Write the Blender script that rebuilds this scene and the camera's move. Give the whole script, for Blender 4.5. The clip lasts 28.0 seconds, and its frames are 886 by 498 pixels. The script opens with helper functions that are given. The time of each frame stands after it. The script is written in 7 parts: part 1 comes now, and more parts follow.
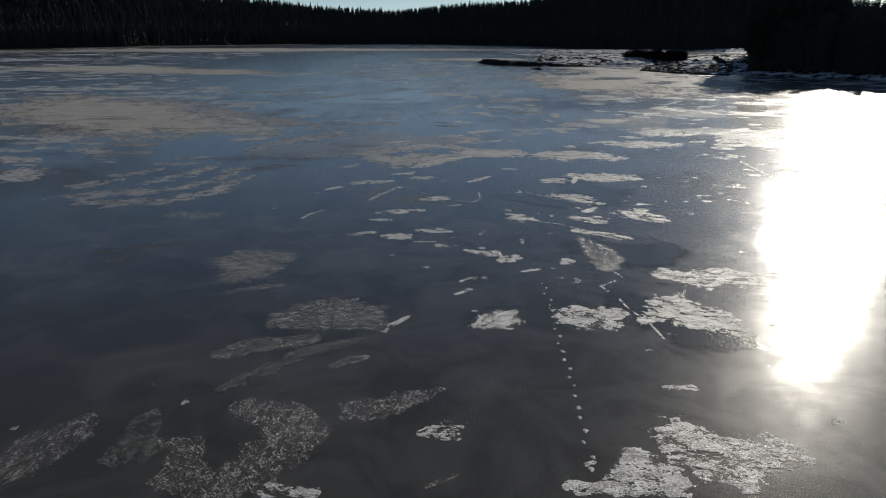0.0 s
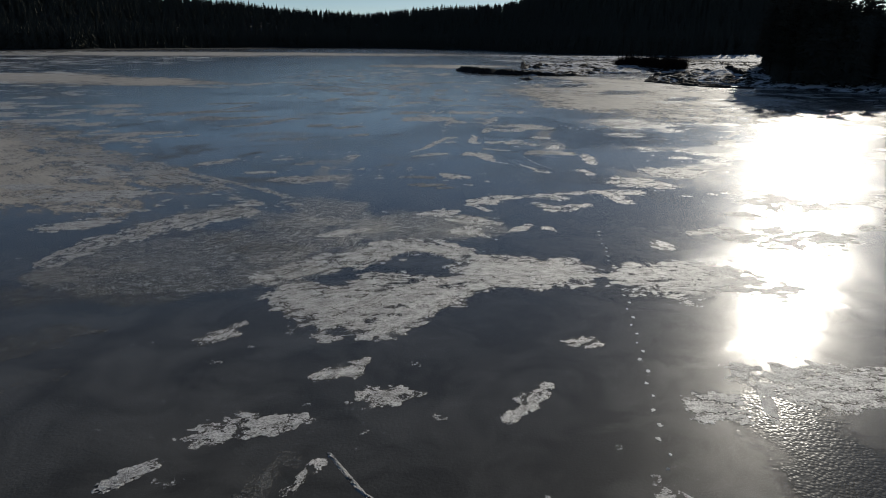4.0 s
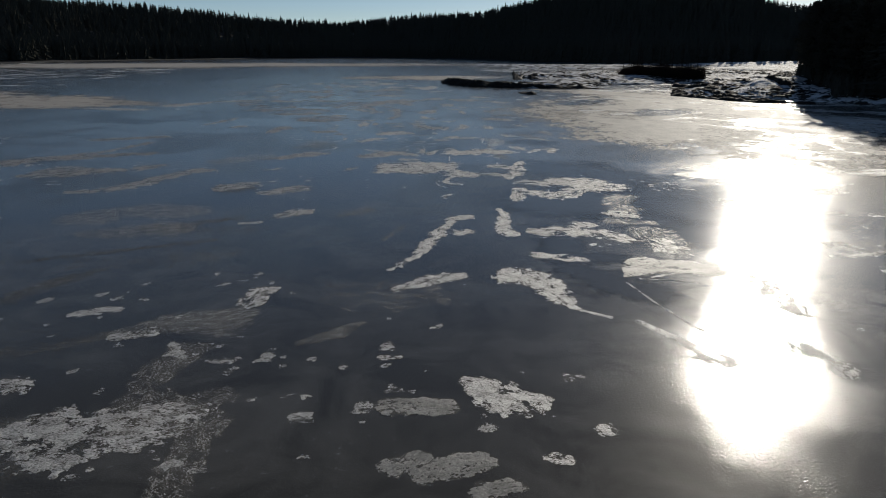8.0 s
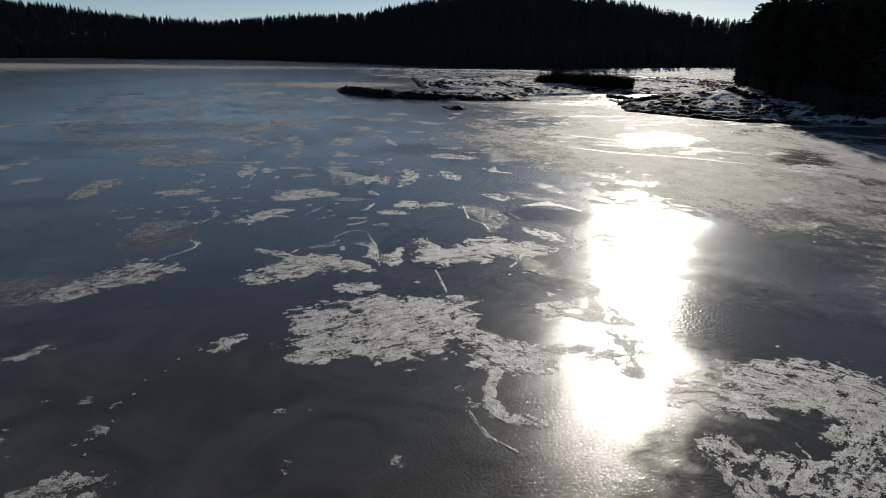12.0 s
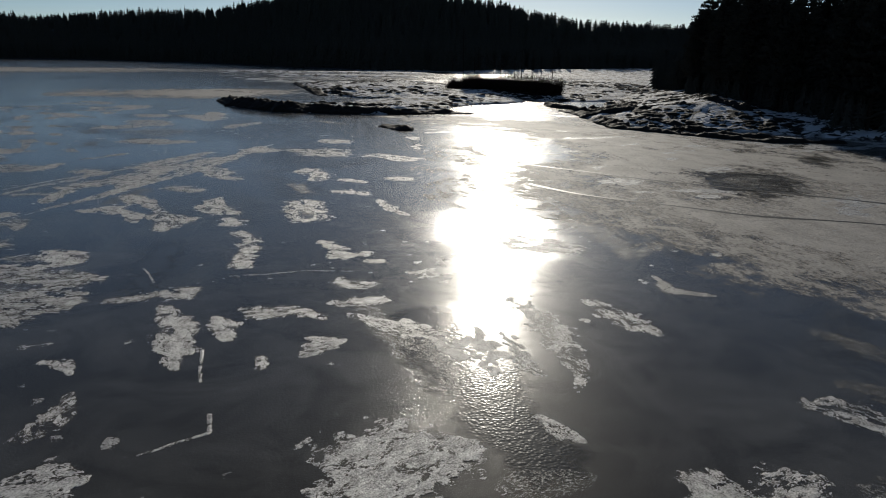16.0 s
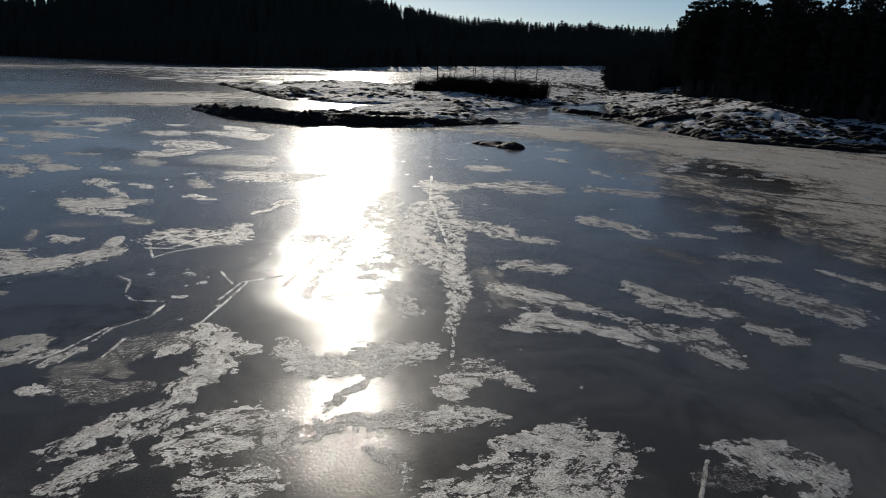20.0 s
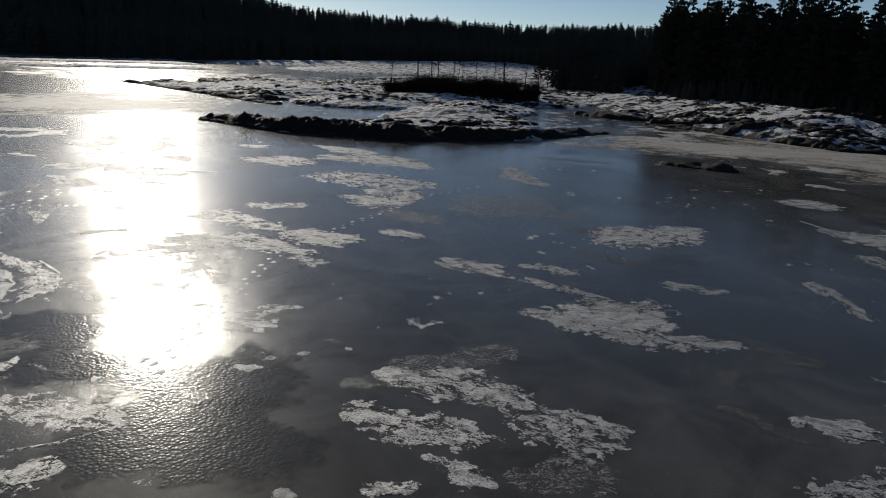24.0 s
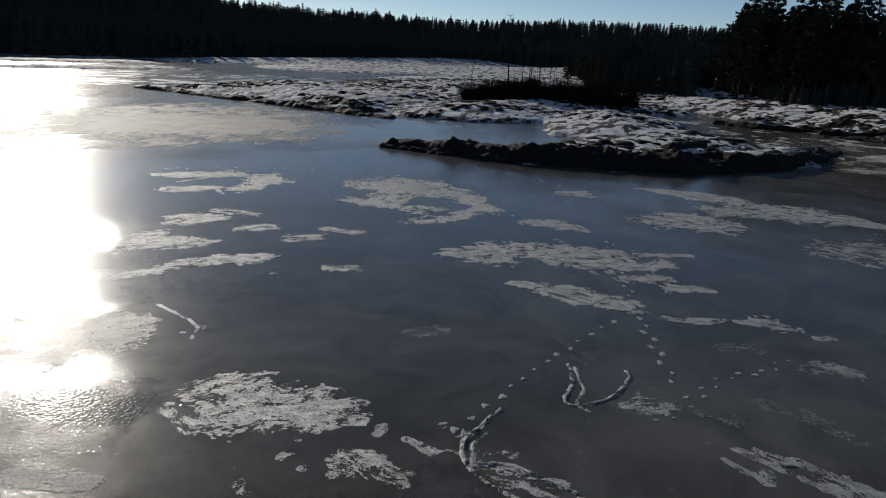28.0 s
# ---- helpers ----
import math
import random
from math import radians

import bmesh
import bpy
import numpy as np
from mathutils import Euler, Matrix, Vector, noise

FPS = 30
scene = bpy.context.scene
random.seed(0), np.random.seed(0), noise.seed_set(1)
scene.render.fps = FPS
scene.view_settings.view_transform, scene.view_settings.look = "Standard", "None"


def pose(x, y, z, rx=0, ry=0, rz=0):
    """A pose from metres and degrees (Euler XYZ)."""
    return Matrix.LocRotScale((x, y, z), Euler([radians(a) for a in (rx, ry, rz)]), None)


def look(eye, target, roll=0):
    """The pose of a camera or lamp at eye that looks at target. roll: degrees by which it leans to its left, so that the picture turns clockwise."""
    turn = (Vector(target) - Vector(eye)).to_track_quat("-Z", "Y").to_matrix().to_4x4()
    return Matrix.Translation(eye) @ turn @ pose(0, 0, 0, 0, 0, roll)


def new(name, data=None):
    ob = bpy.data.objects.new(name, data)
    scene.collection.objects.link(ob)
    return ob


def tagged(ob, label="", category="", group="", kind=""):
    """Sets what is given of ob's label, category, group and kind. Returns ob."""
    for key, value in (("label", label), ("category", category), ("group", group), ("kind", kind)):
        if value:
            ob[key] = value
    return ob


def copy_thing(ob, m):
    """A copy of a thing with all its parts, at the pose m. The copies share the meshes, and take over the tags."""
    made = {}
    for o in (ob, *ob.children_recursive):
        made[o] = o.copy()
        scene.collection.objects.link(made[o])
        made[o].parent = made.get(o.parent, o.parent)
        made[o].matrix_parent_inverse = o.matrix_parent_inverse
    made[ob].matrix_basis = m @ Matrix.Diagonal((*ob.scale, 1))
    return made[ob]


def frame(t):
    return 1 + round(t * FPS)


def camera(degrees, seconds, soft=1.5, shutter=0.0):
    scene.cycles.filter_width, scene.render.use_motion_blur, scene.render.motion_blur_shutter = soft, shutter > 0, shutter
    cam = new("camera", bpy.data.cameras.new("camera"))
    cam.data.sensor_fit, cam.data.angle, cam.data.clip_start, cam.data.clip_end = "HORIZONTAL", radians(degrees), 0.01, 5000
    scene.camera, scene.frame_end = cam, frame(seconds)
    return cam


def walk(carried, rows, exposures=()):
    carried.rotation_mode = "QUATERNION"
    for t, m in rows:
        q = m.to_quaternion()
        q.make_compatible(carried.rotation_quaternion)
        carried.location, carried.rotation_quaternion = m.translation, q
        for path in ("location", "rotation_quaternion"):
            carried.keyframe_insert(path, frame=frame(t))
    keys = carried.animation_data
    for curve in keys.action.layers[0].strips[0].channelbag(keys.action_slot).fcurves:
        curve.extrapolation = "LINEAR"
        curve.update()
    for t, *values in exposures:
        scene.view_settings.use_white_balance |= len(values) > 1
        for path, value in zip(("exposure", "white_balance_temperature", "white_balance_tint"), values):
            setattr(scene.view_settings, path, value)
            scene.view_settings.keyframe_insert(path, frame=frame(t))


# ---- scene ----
cam = camera(65.0, 28.0, 1.0)
PATH = [
    (0, (0.958, -0.687, 9.159), (0.943, 1.225, 8.572), 0.2),
    (0.5, (0.867, 2.965, 9.167), (0.86, 4.877, 8.581), 0.3),
    (1, (0.737, 6.578, 9.177), (0.741, 8.491, 8.592), 0.4),
    (1.5, (0.596, 10.179, 9.19), (0.611, 12.092, 8.606), 0.5),
    (2, (0.464, 13.79, 9.204), (0.489, 15.703, 8.621), 0.6),
    (2.5, (0.355, 17.435, 9.218), (0.39, 19.348, 8.635), 0.7),
    (3, (0.253, 21.128, 9.228), (0.298, 23.041, 8.647), 0.7),
    (3.5, (0.16, 24.854, 9.223), (0.215, 26.768, 8.644), 0.7),
    (5.5, (0.103, 40.733, 8.71), (0.193, 42.65, 8.147), 0.1),
    (6, (0.096, 44.714, 8.719), (0.193, 46.632, 8.159), 0.1),
    (6.5, (0.067, 48.71, 8.751), (0.171, 50.628, 8.195), 0.1),
    (7, (0.001, 52.654, 8.753), (0.109, 54.572, 8.199), 0.1),
    (7.5, (-0.081, 56.56, 8.735), (0.03, 58.478, 8.182), 0.1),
    (8, (-0.158, 60.475, 8.717), (-0.039, 62.394, 8.165), 0.2),
    (8.5, (-0.232, 64.415, 8.706), (-0.095, 66.333, 8.156), 0.4),
    (9, (-0.322, 68.341, 8.7), (-0.156, 70.257, 8.152), 0.5),
    (9.5, (-0.439, 72.229, 8.696), (-0.237, 74.142, 8.148), 0.7),
    (10, (-0.611, 76.097, 8.691), (-0.367, 78.006, 8.144), 0.8),
    (10.5, (-0.866, 79.996, 8.685), (-0.576, 81.898, 8.139), 0.9),
    (11, (-1.214, 83.963, 8.679), (-0.875, 85.857, 8.134), 1.0),
    (11.5, (-1.601, 87.98, 8.681), (-1.212, 89.865, 8.138), 1.0),
    (13.5, (-3.617, 104.676, 8.773), (-3.01, 106.504, 8.233), 0.8),
    (14, (-3.846, 108.565, 8.77), (-3.197, 110.378, 8.23), 0.8),
    (14.5, (-3.97, 112.373, 8.756), (-3.283, 114.172, 8.216), 0.8),
    (15, (-4.187, 116.093, 8.762), (-3.464, 117.878, 8.223), 0.9),
    (15.5, (-4.679, 119.713, 8.804), (-3.915, 121.481, 8.266), 1.0),
    (16, (-5.616, 123.212, 8.866), (-4.8, 124.957, 8.331), 1.1),
    (16.5, (-7.076, 126.56, 8.913), (-6.205, 128.279, 8.382), 1.3),
    (17, (-8.997, 129.76, 8.933), (-8.074, 131.453, 8.403), 1.4),
    (17.5, (-11.254, 132.885, 8.962), (-10.288, 134.554, 8.432), 1.5),
    (18, (-13.755, 136.056, 9.042), (-12.747, 137.7, 8.511), 1.6),
    (18.5, (-16.414, 139.358, 9.158), (-15.365, 140.975, 8.624), 1.6),
    (19, (-19.103, 142.828, 9.256), (-18.01, 144.414, 8.72), 1.6),
    (19.5, (-21.676, 146.474, 9.298), (-20.54, 148.029, 8.76), 1.6),
    (20, (-24.048, 150.28, 9.281), (-22.867, 151.801, 8.741), 1.6),
    (20.5, (-26.193, 154.21, 9.221), (-24.968, 155.696, 8.682), 1.7),
    (21, (-28.124, 158.251, 9.16), (-26.852, 159.698, 8.622), 1.7),
    (21.5, (-29.951, 162.488, 9.123), (-28.632, 163.892, 8.586), 1.8),
    (23.5, (-36.818, 181.832, 8.962), (-35.305, 183.023, 8.422), 2.6),
    (24, (-37.834, 186.518, 8.897), (-36.289, 187.667, 8.356), 2.6),
    (24.5, (-38.604, 191.207, 8.81), (-37.032, 192.317, 8.268), 2.7),
    (25, (-39.235, 195.928, 8.724), (-37.635, 196.998, 8.181), 2.8),
    (25.5, (-39.746, 200.659, 8.651), (-38.122, 201.691, 8.107), 2.8),
    (26, (-40.174, 205.376, 8.611), (-38.531, 206.377, 8.066), 2.8),
    (26.5, (-40.547, 210.077, 8.61), (-38.89, 211.054, 8.064), 2.8),
    (27, (-40.856, 214.778, 8.628), (-39.187, 215.734, 8.081), 2.7),
    (27.5, (-41.087, 219.49, 8.637), (-39.408, 220.429, 8.091), 2.6),
    (28, (-41.259, 224.22, 8.637), (-39.574, 225.149, 8.092), 2.6),
]
walk(cam, [(t, look(eye, target, roll)) for t, eye, target, roll in PATH], exposures=[(0, 0.27, 6500, 8), (5, 0.20, 6500, 8), (10, 0.18, 6600, 9), (17, 0.02, 6550, 8), (21, 0.10, 6550, 9), (24, 0.19, 6550, 9), (26, 0.26, 6500, 9), (28, 0.36, 6450, 9)])

# ---- light ----
SUN_AZ, SUN_EL = 29.5, 15.0          # degrees to the right of +y, degrees above the horizon
world = bpy.data.worlds.new("winter_sky")
scene.world = world
world.use_nodes = True
wn, wl = world.node_tree.nodes, world.node_tree.links
sky = wn.new("ShaderNodeTexSky")
sky.sky_type, sky.sun_disc = "NISHITA", False
sky.sun_elevation, sky.sun_rotation = radians(SUN_EL), radians(SUN_AZ)
sky.altitude, sky.air_density, sky.dust_density, sky.ozone_density = 150, 0.6, 0.1, 1.8
wl.new(sky.outputs[0], wn["Background"].inputs[0])
wn["Background"].inputs[1].default_value = 0.056

sun = new("sun", bpy.data.lights.new("sun", "SUN"))
sun.data.energy, sun.data.angle, sun.data.color = 3.0, radians(0.53), (1.0, 0.93, 0.82)
az, el = radians(SUN_AZ), radians(SUN_EL)
sun.matrix_world = look((0, 0, 0), (-math.sin(az) * math.cos(el), -math.cos(az) * math.cos(el), -math.sin(el)))


# ---- materials ----
def material(name, rough=0.6, ior=1.45, spec=0.5):
    m = bpy.data.materials.new(name)
    m.use_nodes = True
    b = m.node_tree.nodes["Principled BSDF"]
    b.inputs["Roughness"].default_value, b.inputs["IOR"].default_value = rough, ior
    b.inputs["Specular IOR Level"].default_value = spec
    return m, m.node_tree.nodes, m.node_tree.links, b


def place(nodes, links, scale=(1, 1, 1), turn=0.0):
    """World-metre coordinates, stretched."""
    geo, mp = nodes.new("ShaderNodeNewGeometry"), nodes.new("ShaderNodeMapping")
    mp.inputs["Scale"].default_value, mp.inputs["Rotation"].default_value = scale, (0, 0, turn)
    links.new(geo.outputs["Position"], mp.inputs["Vector"])
    return mp.outputs[0]


def fbm(nodes, links, at, scale, detail=4.0, rough=0.55, warp=0.0):
    n = nodes.new("ShaderNodeTexNoise")
    n.inputs["Scale"].default_value, n.inputs["Detail"].default_value = scale, detail
    n.inputs["Roughness"].default_value, n.inputs["Distortion"].default_value = rough, warp
    links.new(at, n.inputs["Vector"])
    return n.outputs["Fac"]


def ramp(nodes, links, fac, *stops):
    r = nodes.new("ShaderNodeValToRGB")
    while len(r.color_ramp.elements) < len(stops):
        r.color_ramp.elements.new(0.5)
    for e, (p, c) in zip(r.color_ramp.elements, stops):
        e.position, e.color = p, (c, c, c, 1) if isinstance(c, (int, float)) else (*c, 1)
    links.new(fac, r.inputs[0])
    return r.outputs[0]


def mix(nodes, links, fac, a, b):
    m = nodes.new("ShaderNodeMix")
    m.data_type = "RGBA"
    for s, v in ((m.inputs[0], fac), (m.inputs[6], a), (m.inputs[7], b)):
        if isinstance(v, bpy.types.NodeSocket):
            links.new(v, s)
        else:
            s.default_value = v if isinstance(v, (int, float)) else (*v, 1)
    return m.outputs[2]


def calc(nodes, links, op, a, b):
    m = nodes.new("ShaderNodeMath")
    m.operation = op
    for s, v in zip(m.inputs, (a, b)):
        if isinstance(v, bpy.types.NodeSocket):
            links.new(v, s)
        else:
            s.default_value = v
    return m.outputs[0]


def bump(nodes, links, bsdf, height, strength=0.5, depth=0.02):
    b = nodes.new("ShaderNodeBump")
    b.inputs["Distance"].default_value = depth
    if isinstance(strength, bpy.types.NodeSocket):
        links.new(strength, b.inputs["Strength"])
    else:
        b.inputs["Strength"].default_value = strength
    links.new(height, b.inputs["Height"])
    links.new(b.outputs[0], bsdf.inputs["Normal"])


def ice_material():
    m, n, l, b = material("lake_ice", 0.2, 1.31)
    at = place(n, l)
    broad = fbm(n, l, at, 0.045, 5, 0.6, 0.6)
    cloud = fbm(n, l, at, 0.35, 6, 0.62, 0.8)
    frost = ramp(n, l, calc(n, l, "MULTIPLY", broad, cloud), (0.20, 0.0), (0.42, 1.0))
    dark = mix(n, l, cloud, (0.040, 0.037, 0.030), (0.075, 0.069, 0.057))
    veil = mix(n, l, frost, dark, (0.115, 0.109, 0.096))
    speck = ramp(n, l, fbm(n, l, at, 4.5, 8, 0.75), (0.60, 0.0), (0.68, 1.0))
    l.new(mix(n, l, calc(n, l, "MULTIPLY", speck, calc(n, l, "MULTIPLY", frost, 0.6)), veil, (0.42, 0.43, 0.43)), b.inputs["Base Color"])
    glaze = ramp(n, l, fbm(n, l, at, 0.075, 4, 0.6, 0.5), (0.47, 0.0), (0.60, 1.0))
    rime = ramp(n, l, fbm(n, l, at, 38.0, 3, 0.6), (0.54, 0.0), (0.58, 1.0))
    sheen = ramp(n, l, fbm(n, l, at, 1.3, 7, 0.7, 0.6), (0.38, 0.10), (0.62, 0.15))
    l.new(mix(n, l, rime, mix(n, l, calc(n, l, "MULTIPLY", frost, 0.5), sheen, (0.24, 0.24, 0.24)), (0.42, 0.42, 0.42)), b.inputs["Roughness"])
    pebble = calc(n, l, "ADD", fbm(n, l, at, 13.0, 4, 0.6), calc(n, l, "MULTIPLY", fbm(n, l, at, 1.8, 3, 0.5), 0.35))
    bump(n, l, b, pebble, calc(n, l, "ADD", calc(n, l, "MULTIPLY", glaze, 0.30), 0.09), 0.03)
    return m


def grain_place(n, l, stretch):
    """Coordinates along each patch's own length, drawn out as the wind has combed it."""
    co, info, mp, add = n.new("ShaderNodeTexCoord"), n.new("ShaderNodeObjectInfo"), n.new("ShaderNodeMapping"), n.new("ShaderNodeVectorMath")
    mp.inputs["Scale"].default_value = (1 / stretch, stretch, 1)
    l.new(co.outputs["Object"], mp.inputs["Vector"])
    l.new(mp.outputs[0], add.inputs[0])
    l.new(info.outputs["Location"], add.inputs[1])
    return add.outputs[0]


def cover_material(name, tint, dirt, rough, gain, ragged, shift, most=1.0, soft=0.05, scale=7.0, holes=0.7, cap=9.0, sheen=0.0, ior=1.31, spec=0.5):
    """Crust that thins to ragged holes where its cover runs out, so that the ice shows through."""
    m, n, l, b = material(name, rough, ior, spec)
    at = grain_place(n, l, 1.25)
    cov = n.new("ShaderNodeAttribute")
    cov.attribute_name = "cover"
    grain = fbm(n, l, at, scale, 8, 0.74)
    pits = fbm(n, l, at, scale * 0.22, 5, 0.66, 0.8)
    v = calc(n, l, "ADD", calc(n, l, "MINIMUM", calc(n, l, "MULTIPLY", cov.outputs["Fac"], gain), cap), calc(n, l, "MULTIPLY", calc(n, l, "SUBTRACT", grain, 0.5), ragged))
    v = calc(n, l, "ADD", calc(n, l, "ADD", v, shift), calc(n, l, "MULTIPLY", calc(n, l, "SUBTRACT", pits, 0.5), ragged * holes))
    fine = fbm(n, l, at, scale * 3.2, 5, 0.72)
    v = calc(n, l, "ADD", v, calc(n, l, "MULTIPLY", calc(n, l, "SUBTRACT", fine, 0.5), ragged * 0.55))
    alpha = ramp(n, l, v, (0.0, 0.0), (soft, most))
    c = calc(n, l, "ADD", calc(n, l, "MULTIPLY", fine, 0.62), calc(n, l, "MULTIPLY", fbm(n, l, at, scale * 0.35, 4, 0.65), 0.38))
    mask = ramp(n, l, c, (0.41, 0.0), (0.58, 1.0))
    l.new(mix(n, l, mask, dirt, tint), b.inputs["Base Color"])
    l.new(calc(n, l, "ADD", calc(n, l, "MULTIPLY", mask, spec * 0.85), spec * 0.15), b.inputs["Specular IOR Level"])
    l.new(calc(n, l, "MULTIPLY", mask, sheen), b.inputs["Sheen Weight"])
    bump(n, l, b, calc(n, l, "ADD", grain, calc(n, l, "MULTIPLY", fine, 0.5)), 1.0, 0.07)
    b.inputs["Sheen Roughness"].default_value = 0.45
    clear, both = n.new("ShaderNodeBsdfTransparent"), n.new("ShaderNodeMixShader")
    l.new(alpha, both.inputs[0])
    l.new(clear.outputs[0], both.inputs[1])
    l.new(b.outputs[0], both.inputs[2])
    l.new(both.outputs[0], n["Material Output"].inputs["Surface"])
    return m


def glaze_material():
    """Pebbled refrozen glaze, fading into the smooth ice round it."""
    m, n, l, b = material("pebbled_glaze", 0.17, 1.31)
    at = place(n, l)
    cov = n.new("ShaderNodeAttribute")
    cov.attribute_name = "cover"
    l.new(mix(n, l, fbm(n, l, at, 1.2, 5, 0.65), (0.05, 0.047, 0.041), (0.13, 0.124, 0.11)), b.inputs["Base Color"])
    grain = fbm(n, l, at, 1.5, 5, 0.65)
    alpha = ramp(n, l, calc(n, l, "ADD", cov.outputs["Fac"], calc(n, l, "MULTIPLY", calc(n, l, "SUBTRACT", grain, 0.5), 1.4)), (0.05, 0.0), (0.65, 0.85))
    cell = n.new("ShaderNodeTexVoronoi")
    cell.feature, cell.inputs["Scale"].default_value, cell.inputs["Smoothness"].default_value = "SMOOTH_F1", 11.0, 0.25
    l.new(at, cell.inputs["Vector"])
    pebble = calc(n, l, "ADD", calc(n, l, "MULTIPLY", cell.outputs["Distance"], -0.55), calc(n, l, "MULTIPLY", fbm(n, l, at, 2.2, 3, 0.5, 0.4), 0.6))
    bump(n, l, b, pebble, 0.30, 0.035)
    clear, both = n.new("ShaderNodeBsdfTransparent"), n.new("ShaderNodeMixShader")
    l.new(alpha, both.inputs[0])
    l.new(clear.outputs[0], both.inputs[1])
    l.new(b.outputs[0], both.inputs[2])
    l.new(both.outputs[0], n["Material Output"].inputs["Surface"])
    return m


def marsh_material():
    """Snow with dark peat showing on steep faces and wind-bared hummocks."""
    m, n, l, b = material("marsh_ground", 0.8, 1.4, 0.3)
    at = place(n, l, (0.75, 1.25, 1.6), 0.5)
    geo, sep = n.new("ShaderNodeNewGeometry"), n.new("ShaderNodeSeparateXYZ")
    l.new(geo.outputs["Normal"], sep.inputs[0])
    bare = fbm(n, l, at, 0.42, 6, 0.68, 0.5)
    patch = ramp(n, l, bare, (0.505, 0.0), (0.54, 1.0))
    steep = ramp(n, l, calc(n, l, "ADD", sep.outputs["Z"], calc(n, l, "MULTIPLY", fbm(n, l, at, 1.7, 5, 0.6), 0.10)), (0.93, 1.0), (1.01, 0.0))
    peat = mix(n, l, fbm(n, l, at, 3.0, 5, 0.6), (0.009, 0.008, 0.006), (0.035, 0.027, 0.019))
    snow = mix(n, l, fbm(n, l, at, 0.8, 5, 0.6), (0.50, 0.50, 0.505), (0.74, 0.735, 0.73))
    l.new(mix(n, l, calc(n, l, "MAXIMUM", patch, steep), snow, peat), b.inputs["Base Color"])
    bump(n, l, b, fbm(n, l, at, 3.5, 6, 0.7), 0.6, 0.12)
    return m


def plain(name, lo, hi, scale=2.0, rough=0.85, depth=0.03, spec=0.2):
    m, n, l, b = material(name, rough, 1.45, spec)
    at = place(n, l)
    l.new(mix(n, l, fbm(n, l, at, scale, 5, 0.65), lo, hi), b.inputs["Base Color"])
    bump(n, l, b, fbm(n, l, at, scale * 4, 4, 0.6), 0.5, depth)
    return m


ICE = ice_material()
SNOW = cover_material("crust_snow", (0.25, 0.244, 0.231), (0.07, 0.068, 0.065), 0.64, 1.1, 3.2, -0.10, scale=7.0, holes=1.5, cap=0.46, sheen=0.25, ior=2.7, spec=1.0)
LACE = cover_material("lacy_snow", (0.15, 0.146, 0.138), (0.04, 0.039, 0.036), 0.60, 0.95, 4.2, -0.12, scale=6.5, holes=1.3, cap=0.28, sheen=0.15, ior=2.6, spec=1.0)
SCRAP = cover_material("thin_snow_scraps", (0.37, 0.365, 0.35), (0.17, 0.168, 0.16), 0.52, 3.0, 3.6, -0.12, scale=6.0, holes=1.0, cap=0.36, sheen=0.5, ior=1.7)
RIME = cover_material("rimed_snow", (0.33, 0.322, 0.307), (0.13, 0.127, 0.12), 0.52, 1.6, 4.2, -0.16, scale=7.0, holes=1.0, cap=0.36, sheen=0.5, ior=1.9, spec=1.0)
FILM = cover_material("frost_film", (0.19, 0.188, 0.18), (0.08, 0.08, 0.076), 0.45, 1.3, 3.2, -0.15, 0.6, 0.6, holes=1.0, cap=0.5, ior=1.45)
SHEET = cover_material("rough_white_ice", (0.50, 0.458, 0.40), (0.35, 0.322, 0.282), 0.72, 1.2, 2.0, 0.0, 0.94, 0.6, 1.3, holes=1.2, ior=1.45)
SPECK = cover_material("speckled_frost", (0.19, 0.186, 0.176), (0.09, 0.088, 0.083), 0.50, 1.2, 4.6, -0.26, 0.9, 0.25, scale=14.0, holes=0.5, cap=0.13, sheen=0.2, ior=2.0)
PLATE = cover_material("pale_plate_ice", (0.27, 0.265, 0.25), (0.16, 0.157, 0.15), 0.45, 1.6, 2.2, -0.06, 0.8, 0.25, scale=4.0, holes=1.0, cap=0.5, ior=1.5)
GLAZE = glaze_material()
MARSH = marsh_material()
NEEDLES = plain("conifer_needles", (0.036, 0.036, 0.030), (0.070, 0.068, 0.055), 0.8, spec=0.0)
BARK = plain("bark", (0.015, 0.011, 0.008), (0.04, 0.03, 0.023), 4.0, spec=0.0)
PEAT = plain("wet_peat", (0.007, 0.006, 0.005), (0.024, 0.018, 0.013), 2.5, 0.8)
TWIGS = plain("bare_twigs", (0.016, 0.011, 0.009), (0.045, 0.030, 0.025), 3.0, spec=0.0)
LAND = plain("snowy_forest_floor", (0.015, 0.015, 0.014), (0.09, 0.09, 0.092), 0.1, 0.8, 0.2)


# ---- shaping helpers ----
def lattice(ix, iy, seed):
    h = (ix.astype(np.int64) * 374761393 + iy.astype(np.int64) * 668265263 + seed * 974711) & 0x7FFFFFFF
    h = ((h ^ (h >> 13)) * 1274126177) & 0x7FFFFFFF
    return ((h ^ (h >> 16)) & 0xFFFF) / 32767.5 - 1.0


def vnoise(x, y, seed=0):
    ix, iy = np.floor(x), np.floor(y)
    u, v = x - ix, y - iy
    u, v = u * u * u * (u * (u * 6 - 15) + 10), v * v * v * (v * (v * 6 - 15) + 10)
    a, b = lattice(ix, iy, seed), lattice(ix + 1, iy, seed)
    c, d = lattice(ix, iy + 1, seed), lattice(ix + 1, iy + 1, seed)
    return (a * (1 - u) + b * u) * (1 - v) + (c * (1 - u) + d * u) * v


